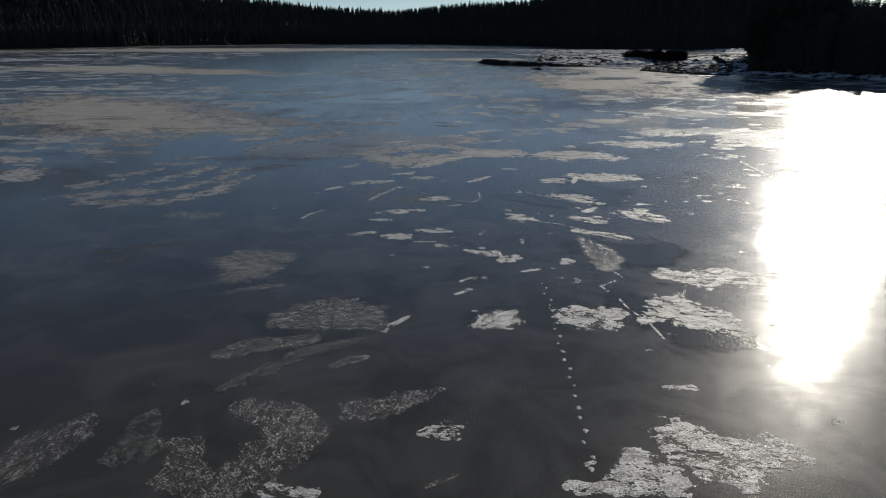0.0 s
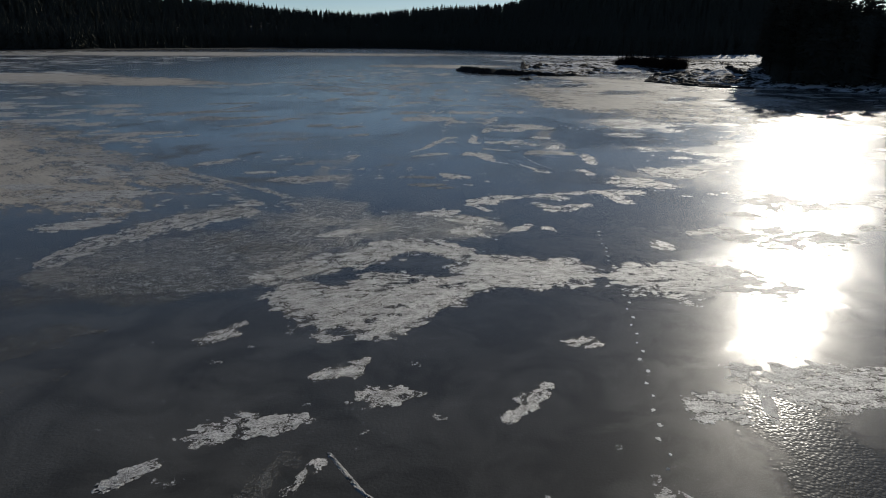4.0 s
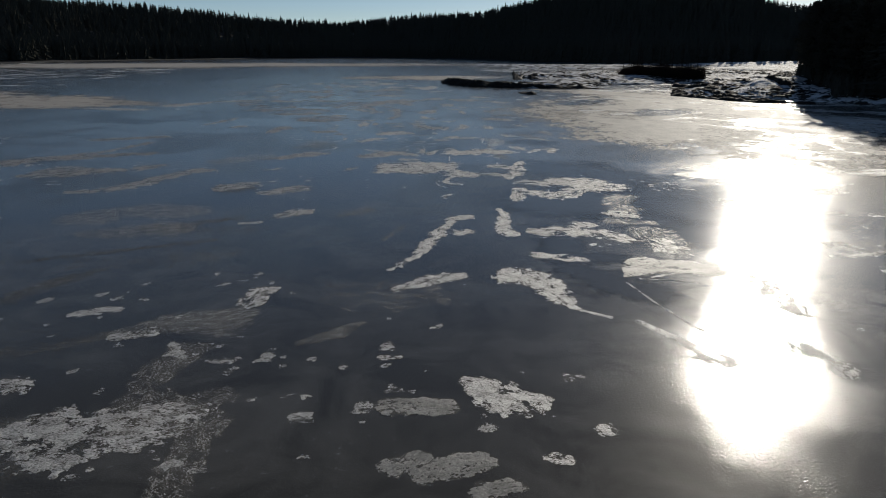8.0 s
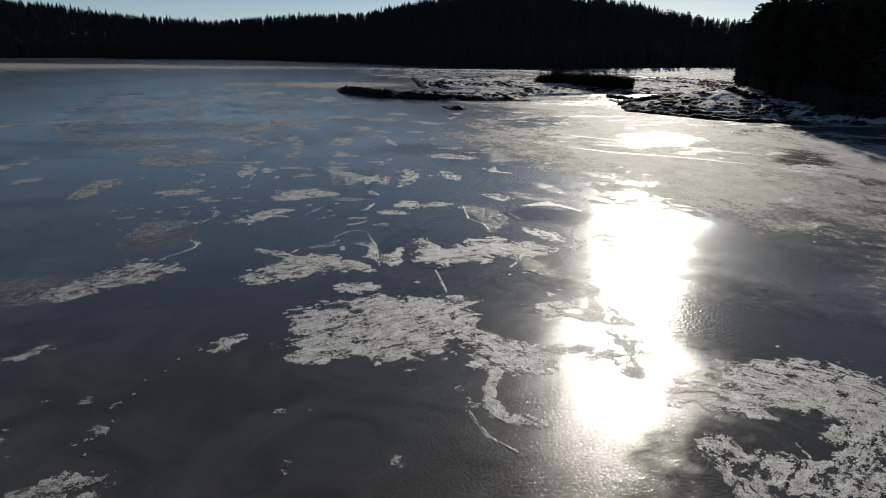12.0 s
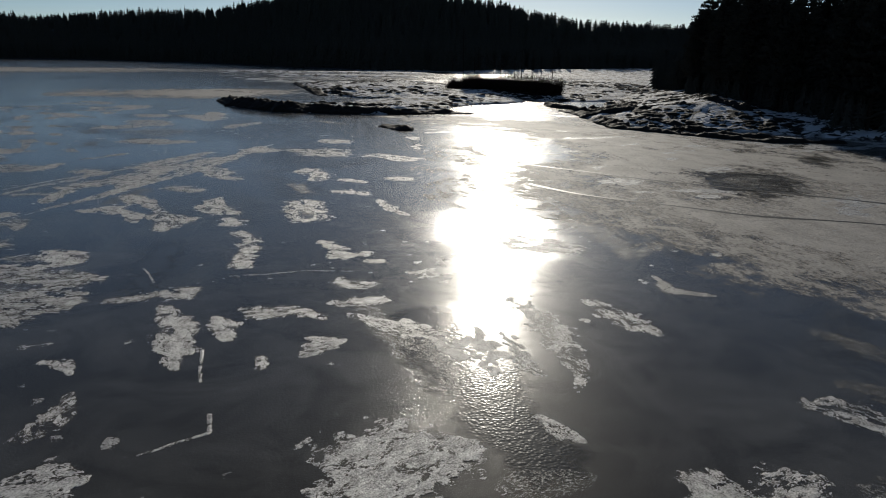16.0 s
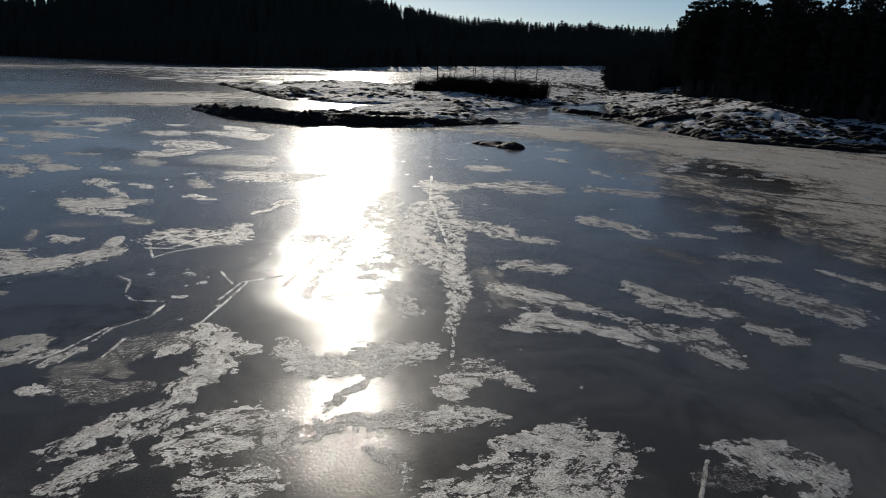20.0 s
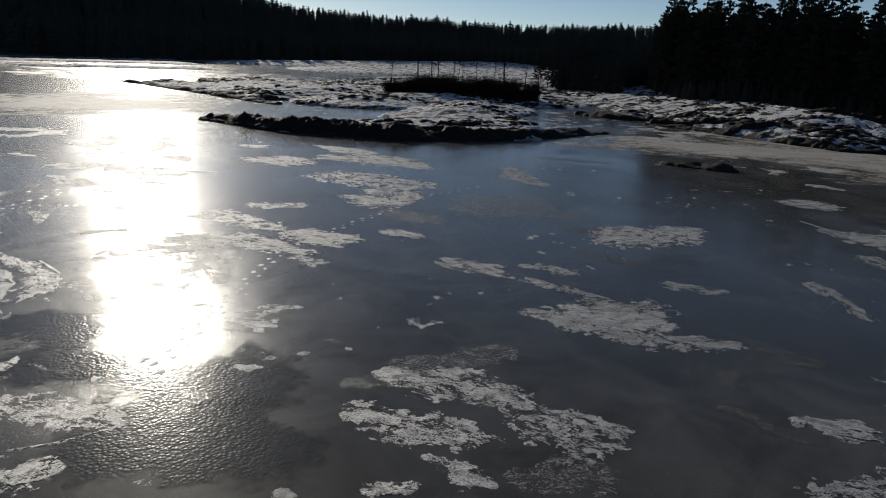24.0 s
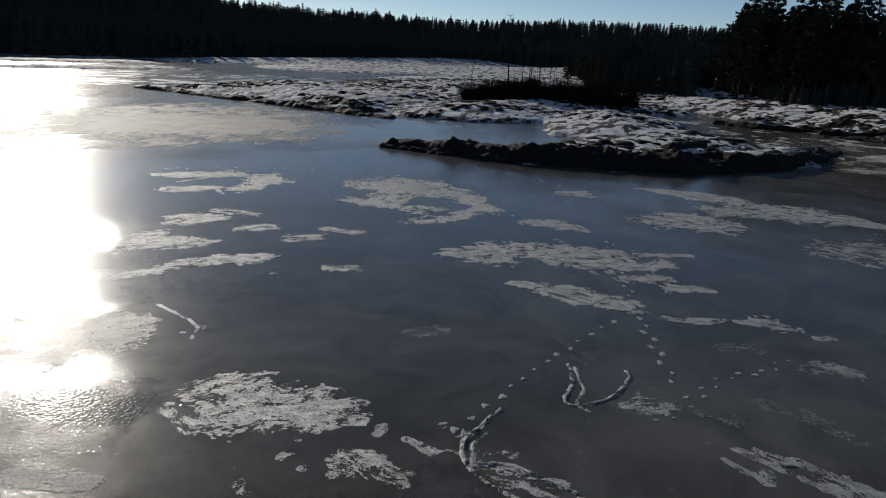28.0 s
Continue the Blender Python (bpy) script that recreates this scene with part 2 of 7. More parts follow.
def fnoise(x, y, octaves=4, seed=0, gain=0.55):
    out, amp, tot = 0.0, 1.0, 0.0
    for k in range(octaves):
        c, s = math.cos(k * 1.1), math.sin(k * 1.1)
        out = out + amp * vnoise((x * c - y * s) * 2.03**k + 17.3 * k, (x * s + y * c) * 2.03**k - 9.1 * k, seed + k)
        tot, amp = tot + amp, amp * gain
    return out / tot


def smooth(v, lo, hi):
    t = np.clip((v - lo) / (hi - lo), 0, 1)
    return t * t * (3 - 2 * t)


def mesh_of(name, verts, faces, mat, soft=False):
    me = bpy.data.meshes.new(name)
    me.from_pydata(verts, [], faces)
    me.materials.append(mat)
    if soft:
        me.polygons.foreach_set("use_smooth", [True] * len(me.polygons))
    me.update()
    return me


def quads(nx, ny, keep=None):
    i = np.arange(nx * ny).reshape(ny, nx)
    f = np.stack([i[:-1, :-1], i[:-1, 1:], i[1:, 1:], i[1:, :-1]], -1)
    return f[keep].tolist() if keep is not None else f.reshape(-1, 4).tolist()


# ---- the lie of the land ----
# far shore round (0, 150): bearing, distance of the shore, height of the hill behind it
FAR = [(-75, 420, 48), (-48, 404, 46), (-32, 435, 42), (-20, 531, 37), (-10, 620, 29), (-5, 640, 27), (-1, 640, 33), (6, 560, 37), (13, 430, 46),
       (20, 372, 50), (27, 380, 43), (31, 388, 35), (36, 396, 26), (42, 405, 23), (50, 410, 23), (62, 400, 23), (75, 380, 22), (90, 360, 22)]

# banks: from x, y to x, y, half-widths, slope of the land, greatest height
BANKS = [
    (13.5, 260, 14.5, 247, 1.6, 2.6, 0.30, 0.7), (14.5, 247, 20, 236, 2.6, 3.2, 0.30, 0.8), (20, 236, 32, 229.5, 3.5, 4.0, 0.2, 0.7),
    (32, 229.5, 43, 226.5, 3.6, 1.6, 0.2, 0.6), (26, 243, 40, 240, 5.5, 9.0, 0.06, 0.8),
    (42, 246, 62, 255, 9.0, 11.0, 0.10, 1.2), (52, 272, 78, 268, 13.0, 14.0, 0.10, 1.3), (45, 288, 50, 330, 7.0, 4.5, 0.12, 1.3),
    (62, 296, 72, 322, 17.0, 16.0, 0.10, 1.1), (88, 272, 120, 300, 25.0, 40.0, 0.06, 1.6),
    (60, 415, 105, 405, 5.0, 9.0, 0.08, 0.5), (50, 470, 130, 452, 6.0, 12.0, 0.06, 0.8), (150, 330, 200, 300, 22.0, 45.0, 0.07, 4.5),
    (190, 400, 330, 330, 35.0, 80.0, 0.05, 4.5), (180, 470, 330, 420, 20.0, 70.0, 0.08, 5.0),
    (75, 203, 97, 223, 18.5, 18.0, 0.16, 3.6), (92, 190, 150, 150, 20.0, 30.0, 0.16, 4.0), (98, 226, 150, 262, 19.0, 30.0, 0.14, 5.0),
]


def bank_height(x, y):
    """Height of the low shore land near the route; negative out on the lake."""
    wob = 1.6 * fnoise(x * 0.16, y * 0.16, 4, 5) + 0.5 * fnoise(x * 0.9, y * 0.9, 3, 9)
    best = np.full_like(x, -3.0)
    for ax, ay, bx, by, ra, rb, slope, top in BANKS:
        dx, dy = bx - ax, by - ay
        t = np.clip(((x - ax) * dx + (y - ay) * dy) / (dx * dx + dy * dy), 0, 1)
        s = ra + (rb - ra) * t - np.hypot(x - ax - t * dx, y - ay - t * dy) + wob * np.minimum(1, (ra + rb) / 14)
        h = np.where(s > 0, 0.28 * smooth(s, 0, 0.9) + np.minimum(slope * s, top), 0.35 * s)
        best = np.maximum(best, h)
    rough = 0.16 * fnoise(x * 0.45, y * 0.45, 4, 21) + 0.10 * fnoise(x * 1.6, y * 1.6, 3, 31)
    return np.where(best > 0, best + rough * smooth(best, 0.05, 0.6) * 1.6, best)


def far_height(x, y):
    a = np.degrees(np.arctan2(x, y - 150))
    d = np.hypot(x, y - 150)
    edge = np.interp(a, [f[0] for f in FAR], [f[1] for f in FAR]) + 14 * fnoise(a * 0.35, a * 0 + 3.0, 3, 2)
    hill = np.interp(a, [f[0] for f in FAR], [f[2] for f in FAR])
    s = d - edge
    return np.where(s > 0, np.minimum(0.05 * s, 1.5) + hill * smooth(s, 20, 240) + 3 * fnoise(x * 0.012, y * 0.012, 3, 8) * smooth(s, 40, 150), 0.1 * s)


def ground_height(x, y):
    return np.maximum(bank_height(x, y), far_height(x, y))


def grid(name, x0, x1, y0, y1, step, mat, floor, keep=None):
    xs, ys = np.arange(x0, x1 + step / 2, step), np.arange(y0, y1 + step / 2, step)
    gx, gy = np.meshgrid(xs, ys)
    z = ground_height(gx, gy)
    low = np.maximum(np.maximum(z[:-1, :-1], z[:-1, 1:]), np.maximum(z[1:, :-1], z[1:, 1:]))
    on = low > floor
    if keep is not None:
        on &= keep((gx[:-1, :-1] + step / 2), (gy[:-1, :-1] + step / 2))
    me = mesh_of(name, np.stack([gx.ravel(), gy.ravel(), np.maximum(z, -2).ravel()], 1).tolist(), quads(len(xs), len(ys), on), mat, True)
    return new(name, me)


NEAR = (0, 140, 160, 372)
tagged(grid("ground", NEAR[0], NEAR[1], NEAR[2], NEAR[3], 0.5, MARSH, -0.25), "snow-covered peat shore with bare dark banks and hummocks", "shore", kind="structure")
MID = (0, 420, 100, 520)
tagged(grid("meadow", MID[0], MID[1], MID[2], MID[3], 4, MARSH, -0.3,
            lambda x, y: ~((x > NEAR[0]) & (x < NEAR[1]) & (y > NEAR[2]) & (y < NEAR[3]))),
       "open snowy meadow and low banks before the far woods", "meadow", kind="structure")
tagged(grid("ground_far", -1200, 1200, -300, 1500, 12, LAND, -1.0,
            lambda x, y: ~((x > MID[0]) & (x < MID[1]) & (y > MID[2]) & (y < MID[3]))),
       "distant snowy forest floor rising to low hills", "ground", kind="structure")

ring = [(2600 * math.cos(k * math.tau / 96), 150 + 2600 * math.sin(k * math.tau / 96), 0) for k in range(96)]
tagged(new("lake_ice", mesh_of("lake_ice", ring, [list(range(96))], ICE)), "dark glossy lake ice with a cloudy frosted glaze", "lake ice", kind="structure")


# ---- woods ----
def conifer(rng, tall, wide, tiers, points=5, round_top=False):
    """Verts and faces of one spruce: a stack of ragged drooping skirts round a stem."""
    v, f = [], []
    base = 0.10 * tall

    def skirt(z0, r, drop, thick):
        c = len(v)
        v.append((0.0, 0.0, z0 + thick))
        a0 = rng.uniform(0, 6.3)
        n = points * 2
        for k in range(n):
            a = a0 + k * math.tau / n
            rr = r * (rng.uniform(0.8, 1.15) if k % 2 == 0 else rng.uniform(0.3, 0.5))
            v.append((rr * math.cos(a), rr * math.sin(a), z0 - drop * rr * rng.uniform(0.5, 1.3)))
        for k in range(n):
            f.append((c, c + 1 + k, c + 1 + (k + 1) % n))

    for k in range(tiers):
        q = k / (tiers - 1)
        r = math.sqrt(max(0.12, 1 - (1.25 * q - 0.3) ** 2)) * 0.9 if round_top else (1 - q) ** 0.65 + 0.10
        skirt(base + (tall - base) * q * 0.97, wide * r * rng.uniform(0.75, 1.25), 0.35, tall / tiers * (0.8 if round_top else 1.15))
    c = len(v)
    for z, r in ((0, 0.018 * tall), (tall * 0.9, 0.004 * tall)):
        for k in range(5):
            v.append((r * math.cos(k * math.tau / 5), r * math.sin(k * math.tau / 5), z))
    for k in range(5):
        f.append((c + k, c + (k + 1) % 5, c + 5 + (k + 1) % 5, c + 5 + k))
    return v, f


def wood(name, label, spots, tall, rng, pines=0.25, tiers=8):
    """One far wood: many spruces joined."""
    kinds = [conifer(rng, 1.0, rng.uniform(0.14, 0.22), tiers, 5 if tiers < 10 else 7, k < 12 * pines) for k in range(12)]
    kinds = [(np.array(v), f) for v, f in kinds]
    vs, fs, at = [], [], 0
    for x, y, z in spots:
        v, f = kinds[rng.randrange(len(kinds))]
        h, a, w = tall * (1.12 if rng.random() < 0.03 else rng.uniform(0.6, 1.0) ** 0.5), rng.uniform(0, 6.3), rng.uniform(1.0, 1.6)
        c, s = math.cos(a) * h * w, math.sin(a) * h * w
        vs.append(np.stack([x + v[:, 0] * c - v[:, 1] * s, y + v[:, 0] * s + v[:, 1] * c, z - 0.3 + v[:, 2] * h], 1))
        fs += [tuple(i + at for i in q) for q in f]
        at += len(v)
    me = mesh_of(name, np.concatenate(vs).tolist(), fs, NEEDLES)
    return tagged(new(name, me), label, "forest", kind="stuff")


def far_spots(rng, a0, a1, count, depth):
    out = []
    for _ in range(count):
        a = rng.uniform(a0, a1)
        edge = np.interp(a, [f[0] for f in FAR], [f[1] for f in FAR])
        d = edge + 10 + depth * rng.random() ** 1.4
        x, y = d * math.sin(radians(a)), 150 + d * math.cos(radians(a))
        out.append((x, y, float(far_height(np.array([x]), np.array([y]))[0])))
    return out


rng = random.Random(4)
wood("spruce_forest", "dark spruce forest on the far western hill", far_spots(rng, -60, -12, 3600, 280), 15, rng)
wood("spruce_forest", "dark spruce forest along the far shore", far_spots(rng, -12, 9, 2000, 280), 15, rng)
wood("spruce_forest", "dark spruce forest covering the high hill", far_spots(rng, 9, 32, 2700, 280), 15, rng)
wood("spruce_forest", "dark spruce forest beyond the snowy meadow", far_spots(rng, 32, 92, 4600, 260), 14, rng, 0.75)


def shore_spots(count, region, rng):
    out = []
    while len(out) < count:
        x, y = rng.uniform(70, 260), rng.uniform(120, 420)
        if region(x, y):
            z = float(ground_height(np.array([x]), np.array([y]))[0])
            if z > 0.8:
                out.append((x, y, z))
    return out


def right_wood(x, y):
    edge = 79 + 0.42 * (y - 190) if y < 232 else 97 + 1.45 * (y - 232)
    return edge < x < edge + 45 and y < 249


wood("shore_forest", "dark pine and spruce wood on the snowy shore", shore_spots(800, lambda x, y: right_wood(x - 4, y), rng), 13.0, rng, 1.0, 18)
wood("shore_forest", "dark wood behind the marsh thicket",
     shore_spots(260, lambda x, y: max(127 + 0.68 * (y - 276), 2.33 * (y - 205) - 40) < x < 235 and 274 < y < 325, rng), 12, rng, 0.7, 12)


def wood_edge(x, y):
    return right_wood(x - 1.0, y) and not right_wood(x - 9, y) or right_wood(x, y + 2) and not right_wood(x, y - 6)


wood("shore_forest", "dark low wood between the shore wood and the marsh", shore_spots(110, lambda x, y: 114 + 0.6 * (y - 252) < x < 150 and 252 < y < 276, rng), 8.0, rng, 0.8, 12)
wood("young_spruces", "dense dark young spruces along the edge of the shore wood", shore_spots(600, wood_edge, rng), 4.2, rng)


def tube(bm, a, b, ra, rb, sides=5):
    """A tapered stick from a to b."""
    a, b = Vector(a), Vector(b)
    q = (b - a).to_track_quat("Z", "Y")
    rings = []
    for p, r in ((a, ra), (b, rb)):
        rings.append([bm.verts.new(p + q @ Vector((r * math.cos(k * math.tau / sides), r * math.sin(k * math.tau / sides), 0))) for k in range(sides)])
    for k in range(sides):
        bm.faces.new((rings[0][k], rings[0][(k + 1) % sides], rings[1][(k + 1) % sides], rings[1][k]))
    bm.faces.new(rings[1])


def part(name, bm, mat, parent, label=""):
    me = bpy.data.meshes.new(name)
    bm.to_mesh(me)
    bm.free()
    me.materials.append(mat)
    ob = new(name, me)
    ob.parent = parent
    return tagged(ob, label)


def tuft(bm, p, way, size, rng, blades=7):
    """A spray of needle-bearing twigs."""
    way = Vector(way).normalized()
    for _ in range(blades):
        d = (way + Vector((rng.uniform(-0.9, 0.9), rng.uniform(-0.9, 0.9), rng.uniform(-0.35, 0.7)))).normalized()
        s = d.cross(Vector((rng.uniform(-1, 1), rng.uniform(-1, 1), rng.uniform(-1, 1)))).normalized() * size * rng.uniform(0.12, 0.22)
        e = p + d * size * rng.uniform(0.6, 1.1)
        m = p + d * size * 0.45
        v = [bm.verts.new(q) for q in (p, m + s, e, m - s)]
        bm.faces.new(v)


def pine(tall, rng, label):
    """An old white pine: bare lower stem, whorls of level limbs with feathery sprays."""
    top = tagged(new("pine_tree"), label, "pine tree", "tall pines over the shore wood")
    bm = bmesh.new()
    bends = [Vector((rng.uniform(-0.15, 0.15) * k, rng.uniform(-0.15, 0.15) * k, tall * k / 6)) for k in range(7)]
    for k in range(6):
        tube(bm, bends[k], bends[k + 1], 0.26 * (1 - k / 6.6), 0.26 * (1 - (k + 1) / 6.6), 7)
    part("trunk", bm, BARK, top)
    bm, leaf = bmesh.new(), bmesh.new()
    z = 0.22 * tall
    while z < tall * 0.985:
        q = z / tall
        k = min(5, int(q * 6))
        stem = bends[k].lerp(bends[k + 1], q * 6 - k)
        a0 = rng.uniform(0, 6.3)
        for j in range(rng.choice((3, 4, 5))):
            a = a0 + j * math.tau / 4 + rng.uniform(-0.5, 0.5)
            reach = tall * 0.27 * (1.06 - q) ** 0.75 * rng.uniform(0.45, 1.15) * min(1, 0.45 + q)
            end = stem + Vector((math.cos(a) * reach, math.sin(a) * reach, reach * rng.uniform(0.0, 0.35)))
            tube(bm, stem, end, 0.05, 0.012, 4)
            n = max(3, int(reach / 0.30))
            for i in range(1, n + 1):
                f = 0.3 + 0.7 * i / n
                p = stem.lerp(end, f) + Vector((rng.uniform(-0.25, 0.25), rng.uniform(-0.25, 0.25), rng.uniform(-0.05, 0.2)))
                tuft(leaf, p, end - stem, rng.uniform(0.5, 0.9), rng, 9)
        z += tall * rng.uniform(0.02, 0.038)
    tagged(part("branchwork", bm, BARK, top), kind="stuff")
    part("crown", leaf, NEEDLES, top)
    return top


def level(x, y):
    return float(ground_height(np.array([float(x)]), np.array([float(y)]))[0])


rng = random.Random(11)
pines = [pine(17.0, rng, "tall dark pine on the snowy lake shore"), pine(15.0, rng, "broad dark pine on the snowy lake shore"), pine(18.5, rng, "tall ragged pine on the snowy lake shore")]
spots = [(107, 238), (108, 241), (113, 240), (117, 243), (99, 221), (103, 224), (97, 214), (101, 211), (95, 206), (104, 216), (92, 199), (99, 203), (89, 192),
         (94, 194), (119, 244), (106, 230), (96, 185), (137, 283), (144, 290), (152, 283), (91, 210), (133, 278), (104, 231), (109, 226), (113, 233), (106, 209), (99, 197), (117, 238), (123, 243), (126, 245), (101, 190), (96, 178),
         (110, 214), (120, 232), (112, 204), (105, 196)]
for x, y, z in shore_spots(150, lambda x, y: right_wood(x - 1, y) and not right_wood(x - 16, y), rng):
    spots.append((x, y))
for k, (x, y) in enumerate(spots):
    m = pose(x, y, level(x, y) - 0.2, 0, 0, rng.uniform(0, 360))
    if k < 3:
        pines[k].matrix_basis = m
    else:
        ob = copy_thing(pines[k % 3], m)
        s = rng.uniform(0.78, 1.05) * (0.6 if x > 125 else 1)
        ob.scale = (s, s, s * rng.uniform(0.95, 1.08))


# ---- marsh thicket ----
def shrub(rng, tall):
    """A leafless shrub of many upright stems."""
    top = tagged(new("bare_shrub"), "leafless reddish-brown shrub in the snowy marsh thicket", "shrub", "thicket shrubs")
    bm = bmesh.new()
    for _ in range(70):
        a, r = rng.uniform(0, 6.3), rng.uniform(0, 0.9)
        p = Vector((r * math.cos(a), r * math.sin(a), -0.1))
        e = p + Vector((math.cos(a) * rng.uniform(0.1, 0.9), math.sin(a) * rng.uniform(0.1, 0.9), tall * rng.uniform(0.5, 1.05)))
        tube(bm, p, e, 0.022, 0.006, 3)
        for _ in range(5):
            b = p.lerp(e, rng.uniform(0.35, 0.95))
            tube(bm, b, b + Vector((rng.uniform(-0.5, 0.5), rng.uniform(-0.5, 0.5), rng.uniform(0.15, 0.6))), 0.012, 0.005, 3)
    tagged(part("branchwork", bm, TWIGS, top), kind="stuff")
    return top


def slim_tree(rng, tall, label, crown=0.35):
    """A thin swamp tree with a sparse crown of short limbs."""
    top = tagged(new("slim_tree"), label, "tree", "thin trees of the thicket")
    bm, tw = bmesh.new(), bmesh.new()
    tip = Vector((rng.uniform(-0.4, 0.4), rng.uniform(-0.4, 0.4), tall))
    tube(bm, (0, 0, -0.2), tip, 0.012 * tall, 0.02, 6)
    part("trunk", bm, BARK, top)
    for _ in range(int(tall * 3.2)):
        q = 1 - crown * 1.6 * rng.random() ** 1.3
        p = Vector((0, 0, 0)).lerp(tip, max(0.3, q))
        a, r = rng.uniform(0, 6.3), rng.uniform(0.3, 1.0) * 0.10 * tall
        e = p + Vector((math.cos(a) * r, math.sin(a) * r, rng.uniform(-0.1, 0.5) * r))
        tube(tw, p, e, 0.02, 0.008, 3)
        for _ in range(4):
            b = p.lerp(e, rng.uniform(0.3, 1))
            tube(tw, b, b + Vector((rng.uniform(-0.4, 0.4), rng.uniform(-0.4, 0.4), rng.uniform(-0.1, 0.4))) * 0.1 * tall * 0.8, 0.014, 0.006, 3)
    tagged(part("branchwork", tw, TWIGS, top), kind="stuff")
    return top


def thicket_spot(rng):
    a, r = rng.uniform(0, 6.3), math.sqrt(rng.random())
    u, v = 15.5 * r * math.cos(a), 5.5 * r * math.sin(a)
    c, s = math.cos(radians(-61.5)), math.sin(radians(-61.5))
    return 77 + u * c - v * s, 270 + u * s + v * c


kinds = [shrub(rng, h) for h in (3.5, 3.0, 4.1)]
for k in range(150):
    x, y = thicket_spot(rng)
    m = pose(x, y, level(x, y), 0, 0, rng.uniform(0, 360))
    if k < 3:
        kinds[k].matrix_basis = m
    else:
        ob, s = copy_thing(kinds[k % 3], m), rng.uniform(0.45, 1.05)
        ob.scale = (1.1, 1.1, s)
thin = [slim_tree(rng, 7.5, "thin bare tree in the marsh thicket"), slim_tree(rng, 9.5, "thin bare tree in the marsh thicket")]
for k in range(13):
    x, y = thicket_spot(rng)
    m = pose(x, y, level(x, y), 0, 0, rng.uniform(0, 360))
    if k < 2:
        thin[k].matrix_basis = m
    else:
        copy_thing(thin[k % 2], m)
slim_tree(rng, 13.8, "very tall thin tree with a sparse top, standing in the thicket", 0.28).matrix_basis = pose(69.3, 274, level(69.3, 274))


# ---- dark peat banks and hummocks ----
def peat_bank(label, *runs):
    """A lumpy bank of dark peat: runs of x, y to x, y, half-widths, height."""
    x0, x1 = min(min(r[0], r[2]) for r in runs) - 4, max(max(r[0], r[2]) for r in runs) + 4
    y0, y1 = min(min(r[1], r[3]) for r in runs) - 4, max(max(r[1], r[3]) for r in runs) + 4
    gx, gy = np.meshgrid(np.arange(x0, x1, 0.22), np.arange(y0, y1, 0.22))
    best = np.full_like(gx, -1.0)
    edge = 0.7 * fnoise(gx * 0.5, gy * 0.5, 4, 3) + 0.25 * fnoise(gx * 2.2, gy * 2.2, 2, 4)
    lump = 0.72 + 0.75 * fnoise(gx * 0.28, gy * 0.28, 3, 12) + 0.34 * fnoise(gx * 1.7, gy * 1.7, 3, 13) + 0.16 * fnoise(gx * 4.3, gy * 4.3, 2, 14)
    for ax, ay, bx, by, ra, rb, tall in runs:
        dx, dy = bx - ax, by - ay
        t = np.clip(((gx - ax) * dx + (gy - ay) * dy) / (dx * dx + dy * dy), 0, 1)
        r = ra + (rb - ra) * t
        s = (r - np.hypot(gx - ax - t * dx, gy - ay - t * dy)) / r + edge * 0.6
        best = np.maximum(best, np.where(s > 0, tall * np.sqrt(np.clip(s, 0, 1)) * lump, s))
    base = np.maximum(bank_height(gx, gy), 0)
    z = np.where(best > 0, base * 0.9 + best, base - 0.3)
    on = np.maximum(np.maximum(best[:-1, :-1], best[1:, 1:]), np.maximum(best[:-1, 1:], best[1:, :-1])) > 0
    me = mesh_of("peat_bank", np.stack([gx.ravel(), gy.ravel(), z.ravel()], 1).tolist(), quads(gx.shape[1], gx.shape[0], on), PEAT, True)
    return tagged(new("peat_bank", me), label, "peat bank", "dark peat banks")


peat_bank("long lumpy bank of dark bare peat rimming the low islet", (12.4, 260.0, 13.4, 247.6, 1.0, 1.9, 0.8), (13.4, 247.6, 18.3, 235.4, 1.9, 2.1, 1.2),
          (18.3, 235.4, 26.3, 229.0, 2.1, 1.7, 1.0), (26.3, 229.0, 35.4, 225.9, 1.5, 1.0, 0.65), (35.4, 225.9, 45.5, 224.4, 1.0, 1.1, 0.5))
peat_bank("dark peat lump at the back of the low islet", (30, 238.5, 35, 236.5, 1.0, 0.8, 0.6))
peat_bank("dark bare peat bank along the marsh spit", (36, 276, 39, 296, 1.3, 1.5, 0.7), (39, 296, 44, 336, 1.4, 0.7, 0.6))
peat_bank("short dark peat bank beside the frozen pool", (41, 283, 47, 300, 1.5, 1.0, 0.6))
peat_bank("small dark peat islet frozen into the lake ice", (25.7, 208.0, 26.4, 204.0, 1.1, 1.35, 0.6))
peat_bank("dark peat bank on the snowy shore", (57.5, 206, 55.5, 198, 1.0, 1.6, 0.8), (55.5, 198, 59, 187, 1.4, 0.8, 0.6))
peat_bank("dark peat bank on the snowy shore", (62, 180.5, 70, 177, 0.8, 0.6, 0.5), (59, 187, 62, 180.5, 0.9, 0.8, 0.5))
peat_bank("dark peat bank on the snowy shore", (66, 222, 61, 213, 1.2, 1.4, 0.6))
peat_bank("dark peat bank up the snowy shore", (66, 209, 63, 200, 1.4, 1.1, 0.6))
peat_bank("long dark peat lump on the snowy shore", (62.3, 213.0, 66.6, 207.2, 1.1, 1.3, 0.7))
peat_bank("dark peat lump on the snowy shore", (70.4, 208.0, 71.0, 202.5, 1.0, 1.2, 0.8))
peat_bank("long dark peat lump on the snowy shore", (77.0, 206.5, 76.0, 197.0, 1.1, 1.4, 0.9))
peat_bank("dark peat lump on the snowy shore", (64.2, 225.0, 63.6, 219.0, 0.9, 1.1, 0.6))
